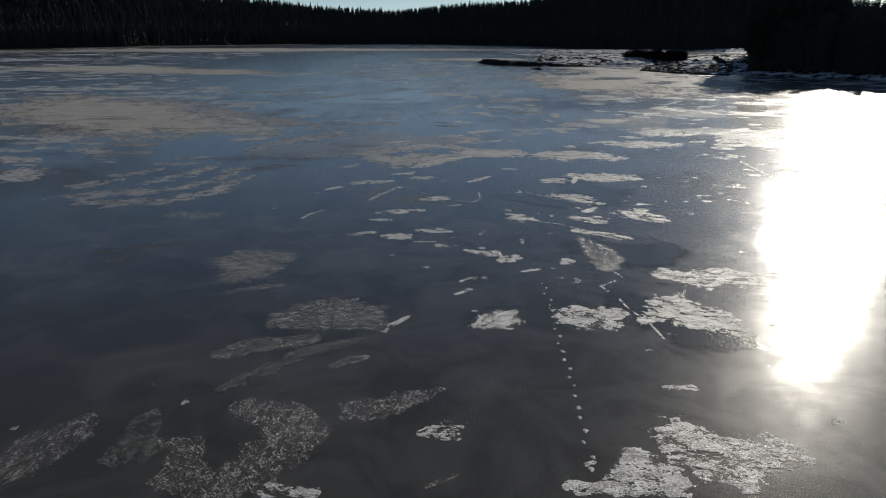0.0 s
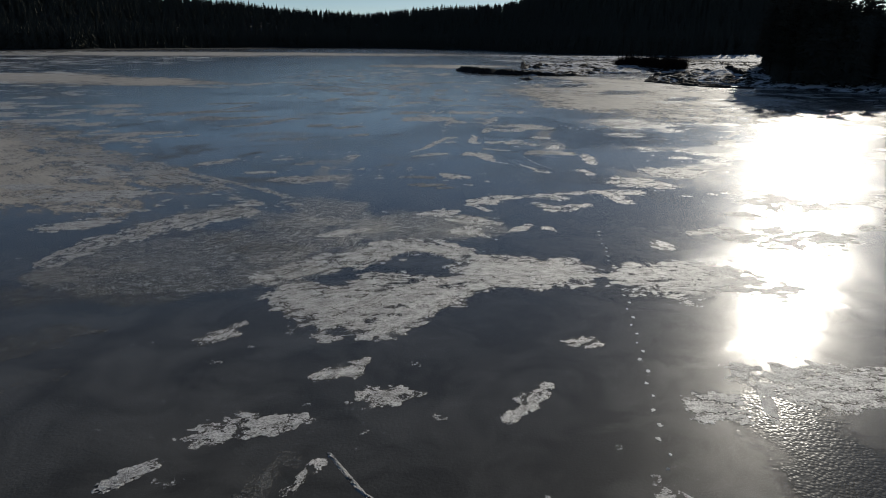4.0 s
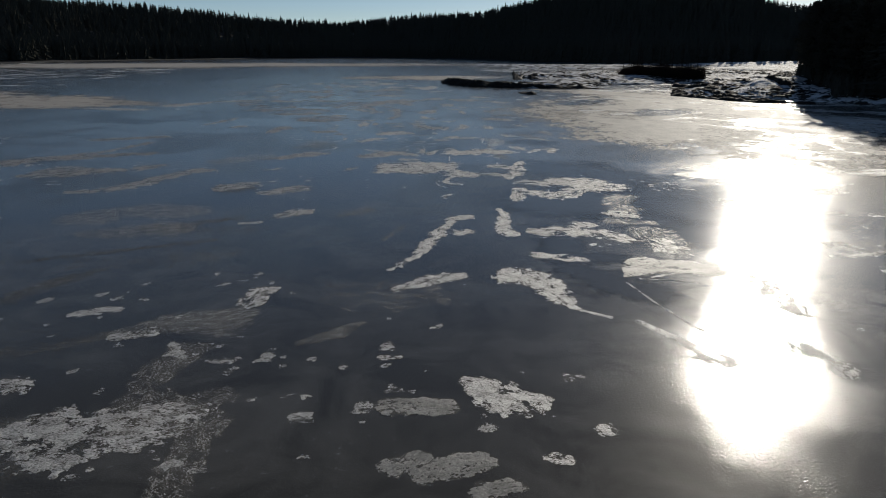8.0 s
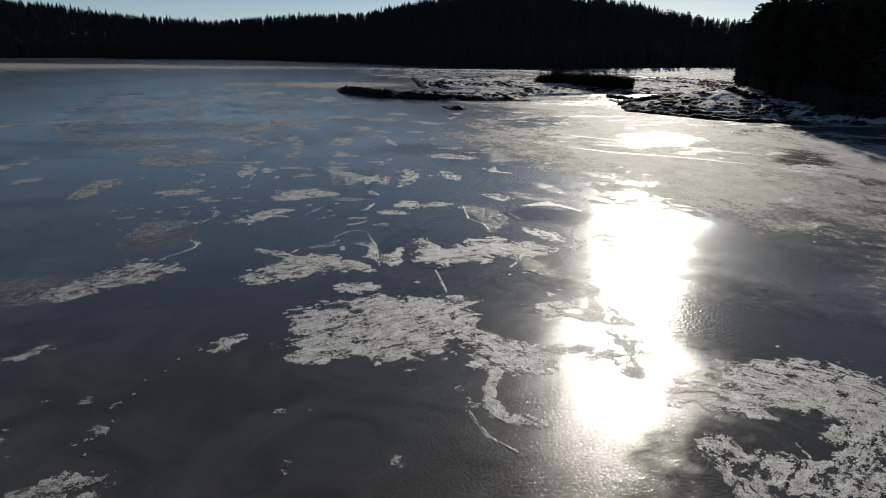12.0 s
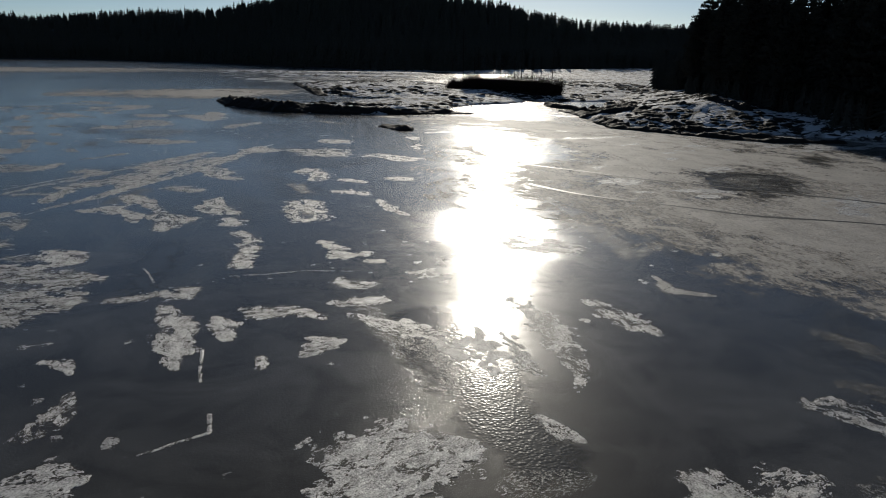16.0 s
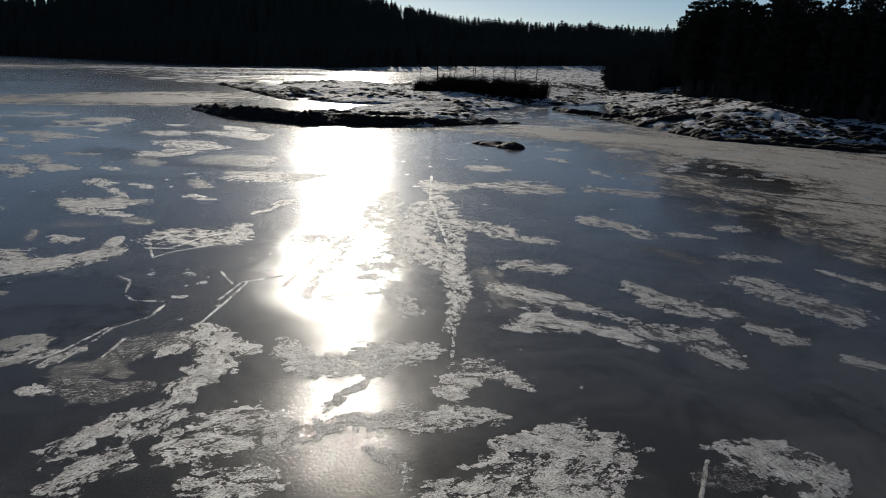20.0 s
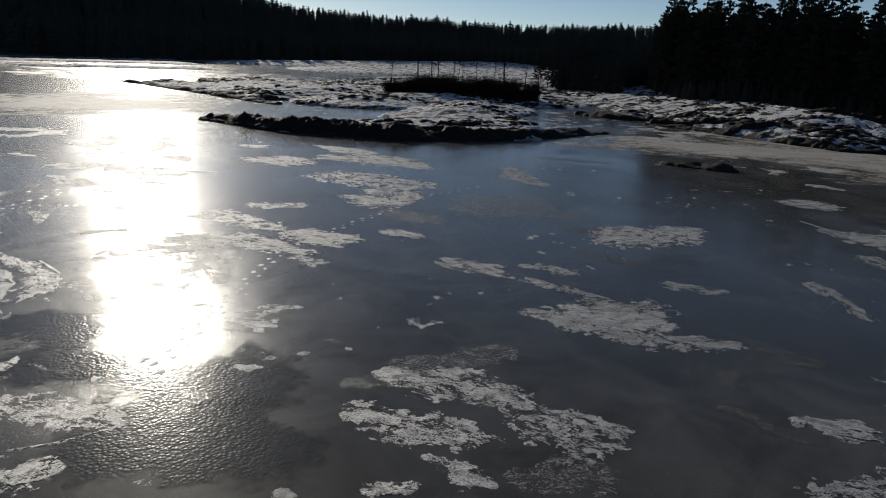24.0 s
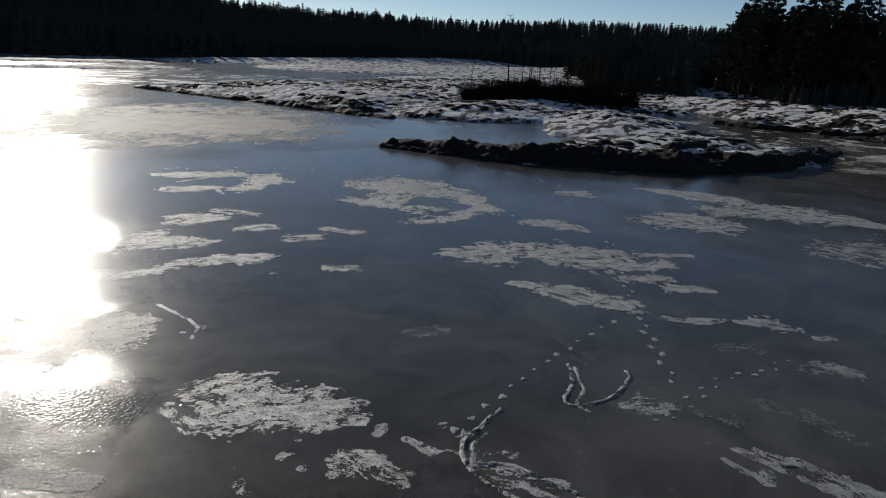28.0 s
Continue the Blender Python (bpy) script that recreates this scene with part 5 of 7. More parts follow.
drift("lace", (5.3, 132.8, 0.50), (5.3, 131.2, 0.47))
drift("solid", (2.5, 127.4, 0.08), (3.2, 127.2, 0.06))
drift("plate", (12.0, 130.8, 0.13), (13.6, 131.1, 0.60), (14.2, 130.2, 0.29), (14.7, 128.8, 0.13))
drift("lace", (10.7, 134.2, 0.44), (11.4, 133.4, 0.70), (11.1, 132.5, 0.21))
drift("film", (12.7, 134.7, 0.43), (13.3, 132.8, 0.78), (14.7, 131.7, 0.27))
drift("film", (15.5, 137.9, 0.35), (15.5, 135.7, 0.68), (15.8, 133.7, 0.22))
drift("speckle", (8.4, 131.0, 0.38), (9.2, 129.4, 0.98), (9.3, 127.2, 0.54), (8.3, 125.3, 0.22))
drift("ridge", (8.3, 130.9, 0.05), (7.8, 128.0, 0.05), (8.3, 126.7, 0.05), (8.2, 125.3, 0.05))
drift("solid", (7.8, 131.9, 0.10), (7.8, 131.6, 0.09))
drift("lace", (-6.0, 132.3, 0.11), (-5.6, 131.7, 0.17), (-5.8, 130.5, 0.12))
drift("lace", (-7.3, 131.3, 0.13), (-7.1, 131.9, 0.26))
drift("lace", (-4.3, 130.0, 0.11), (-4.2, 129.5, 0.11))
drift("lace", (-4.2, 131.8, 0.20), (-4.0, 131.7, 0.20))
drift("solid", (-2.3, 130.2, 0.18), (-1.9, 130.0, 0.12))
drift("solid", (-4.6, 150.2, 0.26), (-4.0, 149.9, 0.66), (-3.8, 149.6, 0.21))
drift("solid", (-4.7, 148.5, 0.31), (-4.4, 146.8, 0.58), (-4.7, 144.6, 0.55), (-4.8, 143.2, 0.20))
drift("solid", (-3.2, 146.9, 0.18), (-3.0, 146.1, 0.56), (-3.1, 144.8, 0.22))
drift("lace", (-2.4, 142.9, 0.18), (-2.5, 142.3, 0.17))
drift("lace", (7.4, 144.6, 0.30), (7.4, 143.2, 0.47), (7.1, 141.6, 0.61), (6.5, 139.8, 0.53), (6.1, 138.5, 0.26), (5.2, 137.4, 0.07))
drift("lace", (10.1, 143.3, 0.32), (10.0, 141.9, 0.61), (10.1, 140.6, 0.49), (10.2, 139.8, 0.16))
drift("lace", (4.8, 142.7, 0.09), (4.3, 141.2, 0.40), (3.8, 139.9, 0.33), (3.5, 139.0, 0.07))
drift("lace", (5.4, 141.7, 0.30), (5.1, 140.5, 0.32), (4.7, 139.2, 0.29), (4.9, 138.7, 0.11))
drift("speckle", (2.6, 143.4, 0.27), (2.7, 141.9, 0.77), (2.9, 140.7, 0.64), (2.4, 139.3, 0.42))
drift("film", (4.3, 145.1, 0.12), (3.3, 143.1, 0.21))
drift("plate", (14.5, 145.0, 0.09), (13.8, 143.2, 0.46), (14.9, 142.1, 0.18))
drift("film", (17.0, 155.1, 0.56), (17.2, 151.6, 0.83), (15.5, 147.8, 0.66), (18.6, 149.0, 0.25))
drift("film", (24.3, 160.2, 1.08), (26.0, 157.8, 1.40))
drift("solid", (-8.2, 145.0, 0.23), (-7.7, 144.7, 0.30), (-7.5, 143.9, 0.08))
drift("ridge", (-3.9, 144.2, 0.05), (-4.1, 143.0, 0.05), (-4.2, 142.0, 0.05))
drift("lace", (-13.2, 154.0, 0.44), (-12.1, 155.0, 0.62), (-10.6, 155.4, 0.95), (-9.3, 154.3, 0.99), (-8.0, 153.2, 1.00), (-7.0, 152.7, 0.34))
drift("lace", (-12.4, 152.0, 1.02), (-11.2, 151.6, 1.57), (-10.0, 151.2, 1.60), (-8.5, 151.0, 1.16), (-8.5, 149.9, 0.37))
drift("lace", (-12.5, 150.5, 0.61), (-10.8, 149.6, 0.82), (-9.5, 148.9, 0.62))
drift("solid", (-9.1, 158.1, 0.19), (-8.7, 157.1, 0.82), (-7.9, 155.7, 0.21), (-9.3, 155.5, 0.46))
drift("ridge", (-11.6, 165.7, 0.05), (-8.3, 169.7, 0.06), (-4.2, 175.1, 0.06), (2.9, 186.5, 0.09), (8.4, 193.8, 0.11))
drift("ridge", (-12.7, 175.4, 0.10), (-9.7, 178.4, 0.12), (-6.2, 181.2, 0.13), (-1.8, 184.6, 0.13), (0.8, 186.6, 0.13))
drift("lace", (-9.0, 175.1, 0.90), (-5.8, 176.6, 1.37), (-1.6, 181.2, 1.04), (1.7, 185.7, 0.70))
drift("solid", (2.9, 155.4, 0.32), (3.2, 153.9, 0.55), (3.0, 152.7, 0.56), (4.2, 152.7, 0.43))
drift("plate", (4.0, 151.5, 0.36), (4.4, 151.3, 0.36))
drift("solid", (9.0, 164.0, 0.28), (8.7, 161.6, 0.45), (9.0, 159.6, 0.24))
drift("plate", (13.1, 156.9, 0.85), (13.9, 156.6, 0.86))
drift("lace", (7.1, 150.6, 0.20), (6.7, 149.7, 0.26))
drift("lace", (2.1, 148.9, 0.54), (2.9, 148.4, 0.39))
drift("lace", (1.2, 146.8, 0.36), (2.7, 146.5, 0.37))
drift("lace", (1.3, 145.4, 0.19), (2.1, 144.1, 0.45), (2.5, 143.1, 0.43))
drift("lace", (11.8, 151.6, 1.55), (13.0, 150.2, 1.07))
drift("lace", (-0.6, 143.9, 0.18), (0.2, 143.3, 0.18))
drift("ridge", (-2.0, 151.5, 0.05), (-0.7, 151.2, 0.05), (1.0, 151.1, 0.05), (2.9, 150.3, 0.05))
drift("lace", (-17.3, 159.8, 0.97), (-16.1, 159.4, 1.43), (-14.5, 159.1, 1.70), (-12.7, 159.8, 1.65), (-12.1, 159.0, 0.75))
drift("solid", (-13.0, 161.2, 0.45), (-12.0, 160.8, 0.68), (-11.8, 159.6, 0.27))
drift("lace", (-16.3, 164.5, 0.41), (-15.6, 164.1, 0.57), (-14.1, 163.2, 0.49))
drift("ridge", (-12.3, 157.0, 0.05), (-11.3, 157.2, 0.05), (-9.8, 158.0, 0.05))
drift("speckle", (-10.4, 157.6, 0.32), (-9.6, 157.1, 0.44))
drift("lace", (-22.2, 167.1, 0.47), (-21.2, 167.7, 0.43), (-20.5, 167.9, 0.41))
drift("lace", (-20.4, 167.1, 0.52), (-19.0, 168.4, 0.55), (-17.8, 169.7, 0.53), (-16.6, 171.5, 0.56), (-16.3, 170.2, 0.34))
drift("lace", (-22.3, 165.8, 0.56), (-21.5, 166.1, 0.59))
drift("lace", (-18.4, 171.6, 0.48), (-17.2, 172.5, 0.41))
drift("lace", (-19.8, 165.5, 0.73), (-18.8, 165.7, 1.11), (-17.9, 165.0, 0.80))
drift("lace", (-20.0, 164.0, 0.54), (-19.0, 163.5, 0.66))
drift("lace", (-17.4, 164.7, 0.54), (-16.7, 164.6, 0.38), (-15.4, 165.9, 0.18), (-13.5, 166.3, 0.30))
drift("solid", (-15.4, 169.6, 0.43), (-15.1, 167.9, 0.74), (-13.6, 167.4, 0.99), (-11.8, 167.2, 0.80))
drift("lace", (-15.6, 164.5, 0.15), (-16.2, 162.9, 0.21), (-16.1, 162.0, 0.24))
drift("lace", (-14.3, 164.3, 0.27), (-13.9, 163.3, 0.32))
drift("lace", (-12.6, 164.4, 0.55), (-11.0, 165.1, 0.72), (-10.8, 164.0, 0.46), (-10.6, 163.0, 0.19))
drift("lace", (-13.6, 163.1, 0.59), (-12.9, 162.6, 0.42))
drift("solid", (-8.1, 167.0, 0.38), (-6.6, 166.7, 1.00), (-5.5, 165.3, 0.55), (-5.1, 163.8, 0.55), (-5.3, 162.8, 0.19))
drift("lace", (-4.8, 170.5, 0.25), (-4.6, 169.1, 0.48), (-4.1, 166.5, 0.45), (-3.8, 164.8, 0.27))
drift("lace", (-0.2, 168.0, 0.29), (-1.0, 165.9, 0.88), (-0.8, 164.3, 0.94), (0.0, 163.3, 0.39))
drift("lace", (-4.0, 163.7, 0.77), (-3.3, 162.6, 0.96), (-4.0, 160.9, 0.50))
drift("lace", (-0.5, 162.1, 0.34), (-0.5, 161.0, 0.77), (-0.4, 160.4, 0.33))
drift("lace", (-0.6, 158.6, 0.42), (-0.3, 157.8, 0.31))
drift("lace", (1.3, 175.4, 0.70), (1.8, 174.6, 0.58))
drift("lace", (-9.3, 158.4, 0.16), (-8.6, 158.0, 0.28), (-7.9, 157.2, 0.47), (-7.9, 156.2, 0.52), (-8.2, 155.6, 0.22))
drift("plate", (-22.3, 174.8, 0.69), (-21.7, 174.9, 0.51))
drift("ridge", (-22.2, 172.9, 0.05), (-21.1, 173.4, 0.05), (-19.5, 174.6, 0.05))
drift("solid", (-21.2, 184.2, 1.26), (-19.4, 183.6, 1.30), (-17.7, 184.1, 0.92), (-16.3, 186.8, 0.23))
drift("ridge", (-15.8, 184.1, 0.11), (-14.8, 183.4, 0.10), (-12.8, 184.7, 0.10), (-10.9, 184.9, 0.12))
drift("ridge", (-15.4, 175.3, 0.05), (-13.9, 176.8, 0.06), (-12.1, 176.7, 0.08))
drift("solid", (-16.0, 196.1, 1.29), (-14.8, 194.4, 0.76))
drift("lace", (9.2, 171.9, 0.55), (9.8, 170.8, 0.54))
drift("film", (5.3, 170.9, 0.57), (5.3, 168.0, 0.36))
drift("lace", (7.7, 167.6, 0.66), (8.7, 166.4, 0.55))
drift("lace", (12.9, 171.2, 0.81), (13.3, 170.9, 0.81))
drift("film", (2.9, 162.6, 0.42), (4.1, 161.4, 0.28))
drift("film", (-4.3, 172.5, 0.61), (-6.5, 168.7, 0.53))
drift("lace", (-22.1, 187.0, 0.85), (-21.2, 186.3, 0.81), (-21.3, 183.7, 0.56), (-20.0, 183.9, 0.64))
drift("solid", (-18.9, 188.6, 0.29), (-18.6, 187.5, 0.67))
drift("lace", (-13.7, 185.5, 1.55), (-12.5, 184.6, 1.56))
drift("ridge", (-17.8, 180.3, 0.09), (-17.6, 179.3, 0.07), (-18.2, 177.8, 0.06), (-18.1, 176.9, 0.09), (-17.1, 176.1, 0.08), (-18.0, 174.9, 0.05), (-19.4, 174.5, 0.05), (-20.3, 173.5, 0.05), (-21.4, 172.5, 0.05))
drift("ridge", (-15.5, 184.2, 0.05), (-15.9, 182.3, 0.06), (-14.8, 182.8, 0.05), (-13.3, 182.9, 0.06))
drift("solid", (-10.3, 186.1, 0.57), (-10.8, 184.3, 0.54), (-12.1, 182.9, 0.23))
drift("lace", (-8.4, 188.4, 0.31), (-5.4, 190.7, 0.50))
drift("lace", (1.5, 189.3, 0.65), (-2.8, 184.3, 1.30), (-3.4, 182.1, 1.62), (-3.1, 180.7, 1.29))
drift("lace", (-7.8, 181.5, 1.15), (-7.1, 180.5, 0.75), (-8.7, 178.0, 0.38), (-11.4, 175.2, 0.26), (-12.5, 173.7, 0.23))
drift("lace", (6.8, 191.9, 0.65), (2.7, 184.8, 0.67), (-0.8, 179.0, 0.50), (-4.7, 174.2, 0.46), (-7.0, 171.0, 0.45), (-9.0, 168.9, 0.34), (-10.3, 167.7, 0.18))
drift("lace", (-3.5, 178.8, 0.68), (-4.1, 176.2, 0.86), (-5.8, 173.4, 0.61), (-6.4, 171.8, 0.36))
drift("lace", (-8.7, 174.3, 0.38), (-9.7, 172.0, 0.54), (-9.9, 170.1, 0.40))
drift("lace", (-11.8, 173.2, 0.36), (-10.1, 173.0, 0.44))
drift("lace", (0.5, 180.5, 0.89), (1.2, 178.1, 1.20), (0.7, 176.1, 0.64))
drift("lace", (-16.8, 173.1, 0.27), (-16.7, 171.9, 0.57), (-17.3, 170.4, 0.58), (-17.5, 169.4, 0.50))
drift("lace", (-15.1, 170.4, 0.27), (-15.1, 169.5, 0.37), (-15.1, 168.3, 0.63))
drift("lace", (-13.2, 167.9, 0.41), (-11.7, 167.4, 0.32))
drift("lace", (-14.7, 167.6, 0.49), (-13.9, 166.7, 0.48))
drift("lace", (-2.4, 172.3, 1.00), (-1.4, 171.2, 0.71))
drift("lace", (-5.6, 170.6, 0.47), (-5.1, 168.9, 0.78), (-5.4, 168.0, 0.38))
drift("ridge", (-13.7, 176.7, 0.05), (-15.3, 174.9, 0.05), (-17.1, 173.0, 0.05))
drift("ridge", (-14.1, 178.6, 0.05), (-14.3, 176.8, 0.05))
drift("lace", (9.6, 188.8, 1.20), (11.7, 186.2, 2.42), (12.2, 184.8, 1.17))
drift("lace", (15.7, 183.4, 1.07), (17.2, 180.3, 1.25))
drift("lace", (7.6, 176.7, 1.05), (7.8, 174.4, 0.95), (7.2, 172.4, 0.51))
drift("solid", (6.4, 189.9, 1.43), (6.8, 189.5, 1.43))
drift("solid", (-3.7, 200.1, 1.92), (-1.2, 198.4, 1.90), (0.6, 197.9, 0.73))
drift("solid", (-15.4, 211.4, 1.32), (-14.6, 210.2, 0.98))
drift("solid", (-20.3, 214.7, 1.61), (-18.3, 213.4, 1.16), (-17.4, 209.3, 0.47))
drift("lace", (-16.4, 197.0, 0.47), (-13.6, 195.0, 0.95))
drift("plate", (-27.8, 178.4, 0.41), (-27.2, 177.9, 0.33))
drift("plate", (-22.3, 180.7, 0.37), (-22.0, 180.4, 0.30))
drift("plate", (-25.9, 176.7, 0.32), (-25.5, 176.7, 0.32))
drift("glaze", (-25.9, 181.8, 1.74), (-23.8, 179.3, 2.39), (-21.6, 177.4, 2.42), (-21.7, 174.7, 1.01))
drift("glaze", (-26.2, 184.8, 1.58), (-24.0, 183.1, 1.60))
drift("glaze", (-25.0, 176.5, 1.25), (-23.3, 174.5, 1.23))
drift("lace", (-25.7, 182.5, 0.54), (-24.3, 182.3, 0.64))
drift("lace", (-22.4, 173.8, 0.42), (-21.8, 173.6, 0.43))
drift("ridge", (-19.3, 173.3, 0.05), (-20.2, 172.2, 0.05))
drift("lace", (-23.9, 198.4, 0.47), (-23.6, 197.0, 1.00), (-23.1, 196.0, 0.83), (-23.0, 195.3, 0.25))
drift("lace", (-26.2, 197.5, 0.61), (-26.0, 196.1, 0.75), (-25.5, 195.2, 0.65), (-25.0, 194.2, 0.26))
drift("solid", (-26.7, 194.9, 0.20), (-26.7, 194.0, 0.49), (-26.6, 193.3, 0.15))
drift("lace", (-28.3, 195.0, 0.32), (-27.9, 194.6, 0.24))
drift("lace", (-22.8, 195.2, 0.46), (-23.4, 194.0, 0.87), (-23.4, 192.7, 0.89), (-22.7, 192.2, 0.38))
drift("speckle", (-25.9, 192.8, 0.40), (-24.9, 192.0, 0.62))
drift("lace", (-16.8, 197.8, 0.56), (-16.5, 196.4, 0.75), (-16.4, 194.7, 0.72))
drift("lace", (-14.6, 196.8, 0.51), (-13.9, 195.6, 0.51))
drift("lace", (-16.7, 194.4, 0.60), (-15.8, 193.0, 0.69), (-14.8, 191.6, 0.39))
drift("lace", (-9.9, 195.3, 0.49), (-9.4, 193.8, 0.48))
drift("glaze", (-30.3, 206.5, 1.32), (-28.6, 203.6, 1.95), (-27.3, 201.1, 1.89))
drift("glaze", (-30.5, 200.4, 1.83), (-29.1, 198.1, 1.34))
drift("lace", (-31.7, 204.2, 0.62), (-31.1, 203.1, 0.74), (-30.5, 201.9, 0.62))
drift("ridge", (-32.7, 202.2, 0.05), (-31.8, 201.7, 0.05), (-30.7, 201.4, 0.05))
drift("lace", (-33.0, 201.0, 0.53), (-32.6, 201.0, 0.55))
drift("film", (-14.6, 190.1, 0.77), (-14.4, 189.3, 0.61))
drift("film", (-19.6, 190.1, 0.39), (-19.9, 188.4, 0.25))
drift("lace", (-26.7, 210.5, 0.17), (-26.6, 210.0, 0.19), (-25.8, 209.6, 0.15), (-25.4, 209.5, 0.15))
drift("speckle", (-29.3, 208.3, 0.66), (-28.7, 207.4, 0.82), (-28.0, 207.4, 0.35))
drift("speckle", (-30.1, 206.2, 0.31), (-29.7, 205.3, 0.51))
drift("speckle", (-26.5, 212.2, 0.38), (-26.3, 211.7, 0.30))
drift("speckle", (-27.6, 206.6, 0.34), (-27.0, 206.0, 0.23))
drift("solid", (-15.2, 212.4, 0.46), (-15.7, 210.6, 0.48), (-15.8, 209.0, 0.25))
drift("solid", (-18.2, 209.0, 0.33), (-18.2, 208.2, 0.60), (-17.9, 207.6, 0.18))
drift("solid", (-24.6, 207.1, 0.15), (-24.3, 206.9, 0.15))
drift("lace", (-23.8, 205.1, 0.30), (-22.7, 204.7, 0.43))
drift("lace", (-24.4, 204.4, 0.66), (-24.2, 203.9, 0.49))
drift("solid", (-26.6, 202.0, 0.14), (-26.5, 201.7, 0.27), (-26.3, 201.5, 0.11))
drift("speckle", (-23.1, 198.4, 0.62), (-22.5, 197.6, 0.67), (-20.5, 196.9, 0.52))
drift("film", (-25.1, 198.8, 0.35), (-23.9, 198.0, 0.46))
drift("lace", (-13.6, 204.5, 0.19), (-13.8, 203.3, 0.92), (-13.7, 202.3, 0.78), (-13.9, 200.8, 0.24))
drift("lace", (-11.8, 201.1, 0.37), (-11.4, 199.3, 0.50))
drift("lace", (-13.6, 200.0, 0.32), (-13.6, 198.4, 0.37), (-13.7, 196.6, 0.29))
drift("film", (-3.9, 201.9, 1.16), (-3.5, 199.4, 1.35), (-3.0, 197.6, 0.66))
drift("film", (-8.0, 200.5, 0.54), (-8.1, 197.9, 0.68))
drift("speckle", (-4.1, 210.0, 0.90), (-1.6, 208.4, 3.19), (-1.2, 205.3, 1.12))
drift("solid", (-6.8, 216.7, 0.73), (-6.8, 214.8, 1.53), (-6.5, 214.1, 0.82))
drift("solid", (3.8, 229.6, 1.38), (5.8, 225.6, 2.61), (5.9, 221.6, 1.13))
drift("film", (-8.3, 212.4, 0.82), (-8.5, 210.2, 1.20), (-8.5, 208.4, 0.39))
drift("solid", (-11.8, 209.4, 0.52), (-11.7, 208.1, 0.68))
drift("lace", (10.9, 216.4, 0.85), (7.6, 213.3, 1.25), (6.5, 210.9, 0.64))
drift("lace", (-12.9, 218.6, 0.70), (-11.0, 217.1, 0.60))
drift("glaze", (-28.8, 209.3, 1.13), (-28.7, 207.4, 1.07))
drift("glaze", (-30.1, 206.3, 0.41), (-29.5, 204.9, 0.60))
drift("lace", (-33.1, 208.8, 0.53), (-32.0, 208.1, 0.64), (-31.1, 206.9, 0.52))
drift("ridge", (-33.1, 211.2, 0.05), (-32.2, 211.0, 0.05), (-31.1, 210.5, 0.05))
drift("plate", (-33.0, 211.4, 0.46), (-31.8, 211.8, 0.67), (-31.1, 210.7, 0.31))
drift("plate", (-33.8, 209.9, 0.65), (-33.1, 209.4, 0.55))
drift("lace", (-26.6, 219.0, 0.16), (-26.8, 217.5, 0.28), (-26.6, 216.0, 0.40), (-26.6, 214.5, 0.37), (-26.7, 213.1, 0.30), (-27.5, 212.0, 0.23))
drift("solid", (-27.9, 216.9, 0.17), (-27.6, 215.2, 0.24), (-28.0, 213.9, 0.21), (-29.0, 212.2, 0.20))
drift("lace", (-27.1, 214.2, 0.25), (-27.5, 212.9, 0.29), (-28.2, 211.9, 0.21))
drift("glaze", (-30.6, 218.8, 1.67), (-28.8, 218.4, 0.99), (-31.1, 216.2, 0.61))
drift("glaze", (-34.1, 218.5, 0.55), (-32.9, 216.6, 0.55))
drift("lace", (-29.2, 216.4, 0.16), (-28.4, 216.1, 0.27), (-27.8, 215.8, 0.14))
drift("solid", (-14.7, 238.4, 0.68), (-14.2, 236.9, 1.41), (-12.3, 236.1, 1.29), (-11.7, 235.9, 0.42))
drift("solid", (-12.8, 234.4, 1.16), (-11.8, 233.3, 2.30), (-12.6, 231.6, 0.65))
drift("solid", (-17.1, 234.3, 0.31), (-17.0, 232.3, 0.90), (-17.0, 230.2, 0.86))
drift("solid", (-12.2, 231.2, 0.52), (-10.7, 229.9, 0.63))
drift("solid", (-13.8, 230.6, 0.59), (-12.8, 229.4, 0.50))
drift("solid", (-9.7, 231.2, 0.37), (-8.5, 229.4, 0.37))
drift("solid", (-13.8, 228.7, 0.56), (-13.2, 227.6, 0.38))
drift("solid", (-2.0, 231.7, 1.65), (-1.1, 230.6, 2.45), (-1.4, 228.7, 0.59))
drift("solid", (-6.9, 237.7, 0.80), (-6.4, 236.4, 1.11), (-6.9, 234.7, 0.31))
drift("solid", (-4.7, 251.0, 1.20), (-2.3, 247.7, 2.55), (-3.3, 243.9, 1.27), (-5.2, 241.5, 0.52), (-9.4, 241.6, 0.75), (-10.7, 242.3, 0.45))
drift("film", (-21.6, 217.9, 0.24), (-21.6, 216.3, 0.19))
drift("lace", (-2.2, 222.1, 2.02), (-1.7, 217.9, 2.43), (-5.9, 213.9, 0.90))
drift("lace", (-26.7, 216.9, 0.07), (-26.6, 216.1, 0.23), (-26.6, 215.6, 0.11))
drift("solid", (-8.9, 248.7, 0.62), (-8.6, 245.6, 0.45))
drift("ridge", (-12.0, 257.1, 0.13), (-9.7, 255.5, 0.13), (-6.7, 257.1, 0.12))
drift("glaze", (-33.0, 229.1, 1.08), (-32.3, 227.2, 1.06))
drift("speckle", (-23.6, 234.8, 0.35), (-23.0, 234.3, 0.35))
drift("lace", (-30.1, 237.4, 0.45), (-29.4, 237.1, 0.52), (-28.8, 236.7, 0.46))
drift("solid", (-30.7, 235.8, 0.81), (-29.7, 235.3, 1.16), (-29.1, 234.3, 1.09), (-29.0, 233.3, 0.46))
drift("lace", (-31.1, 237.3, 0.21), (-31.5, 236.0, 0.20))
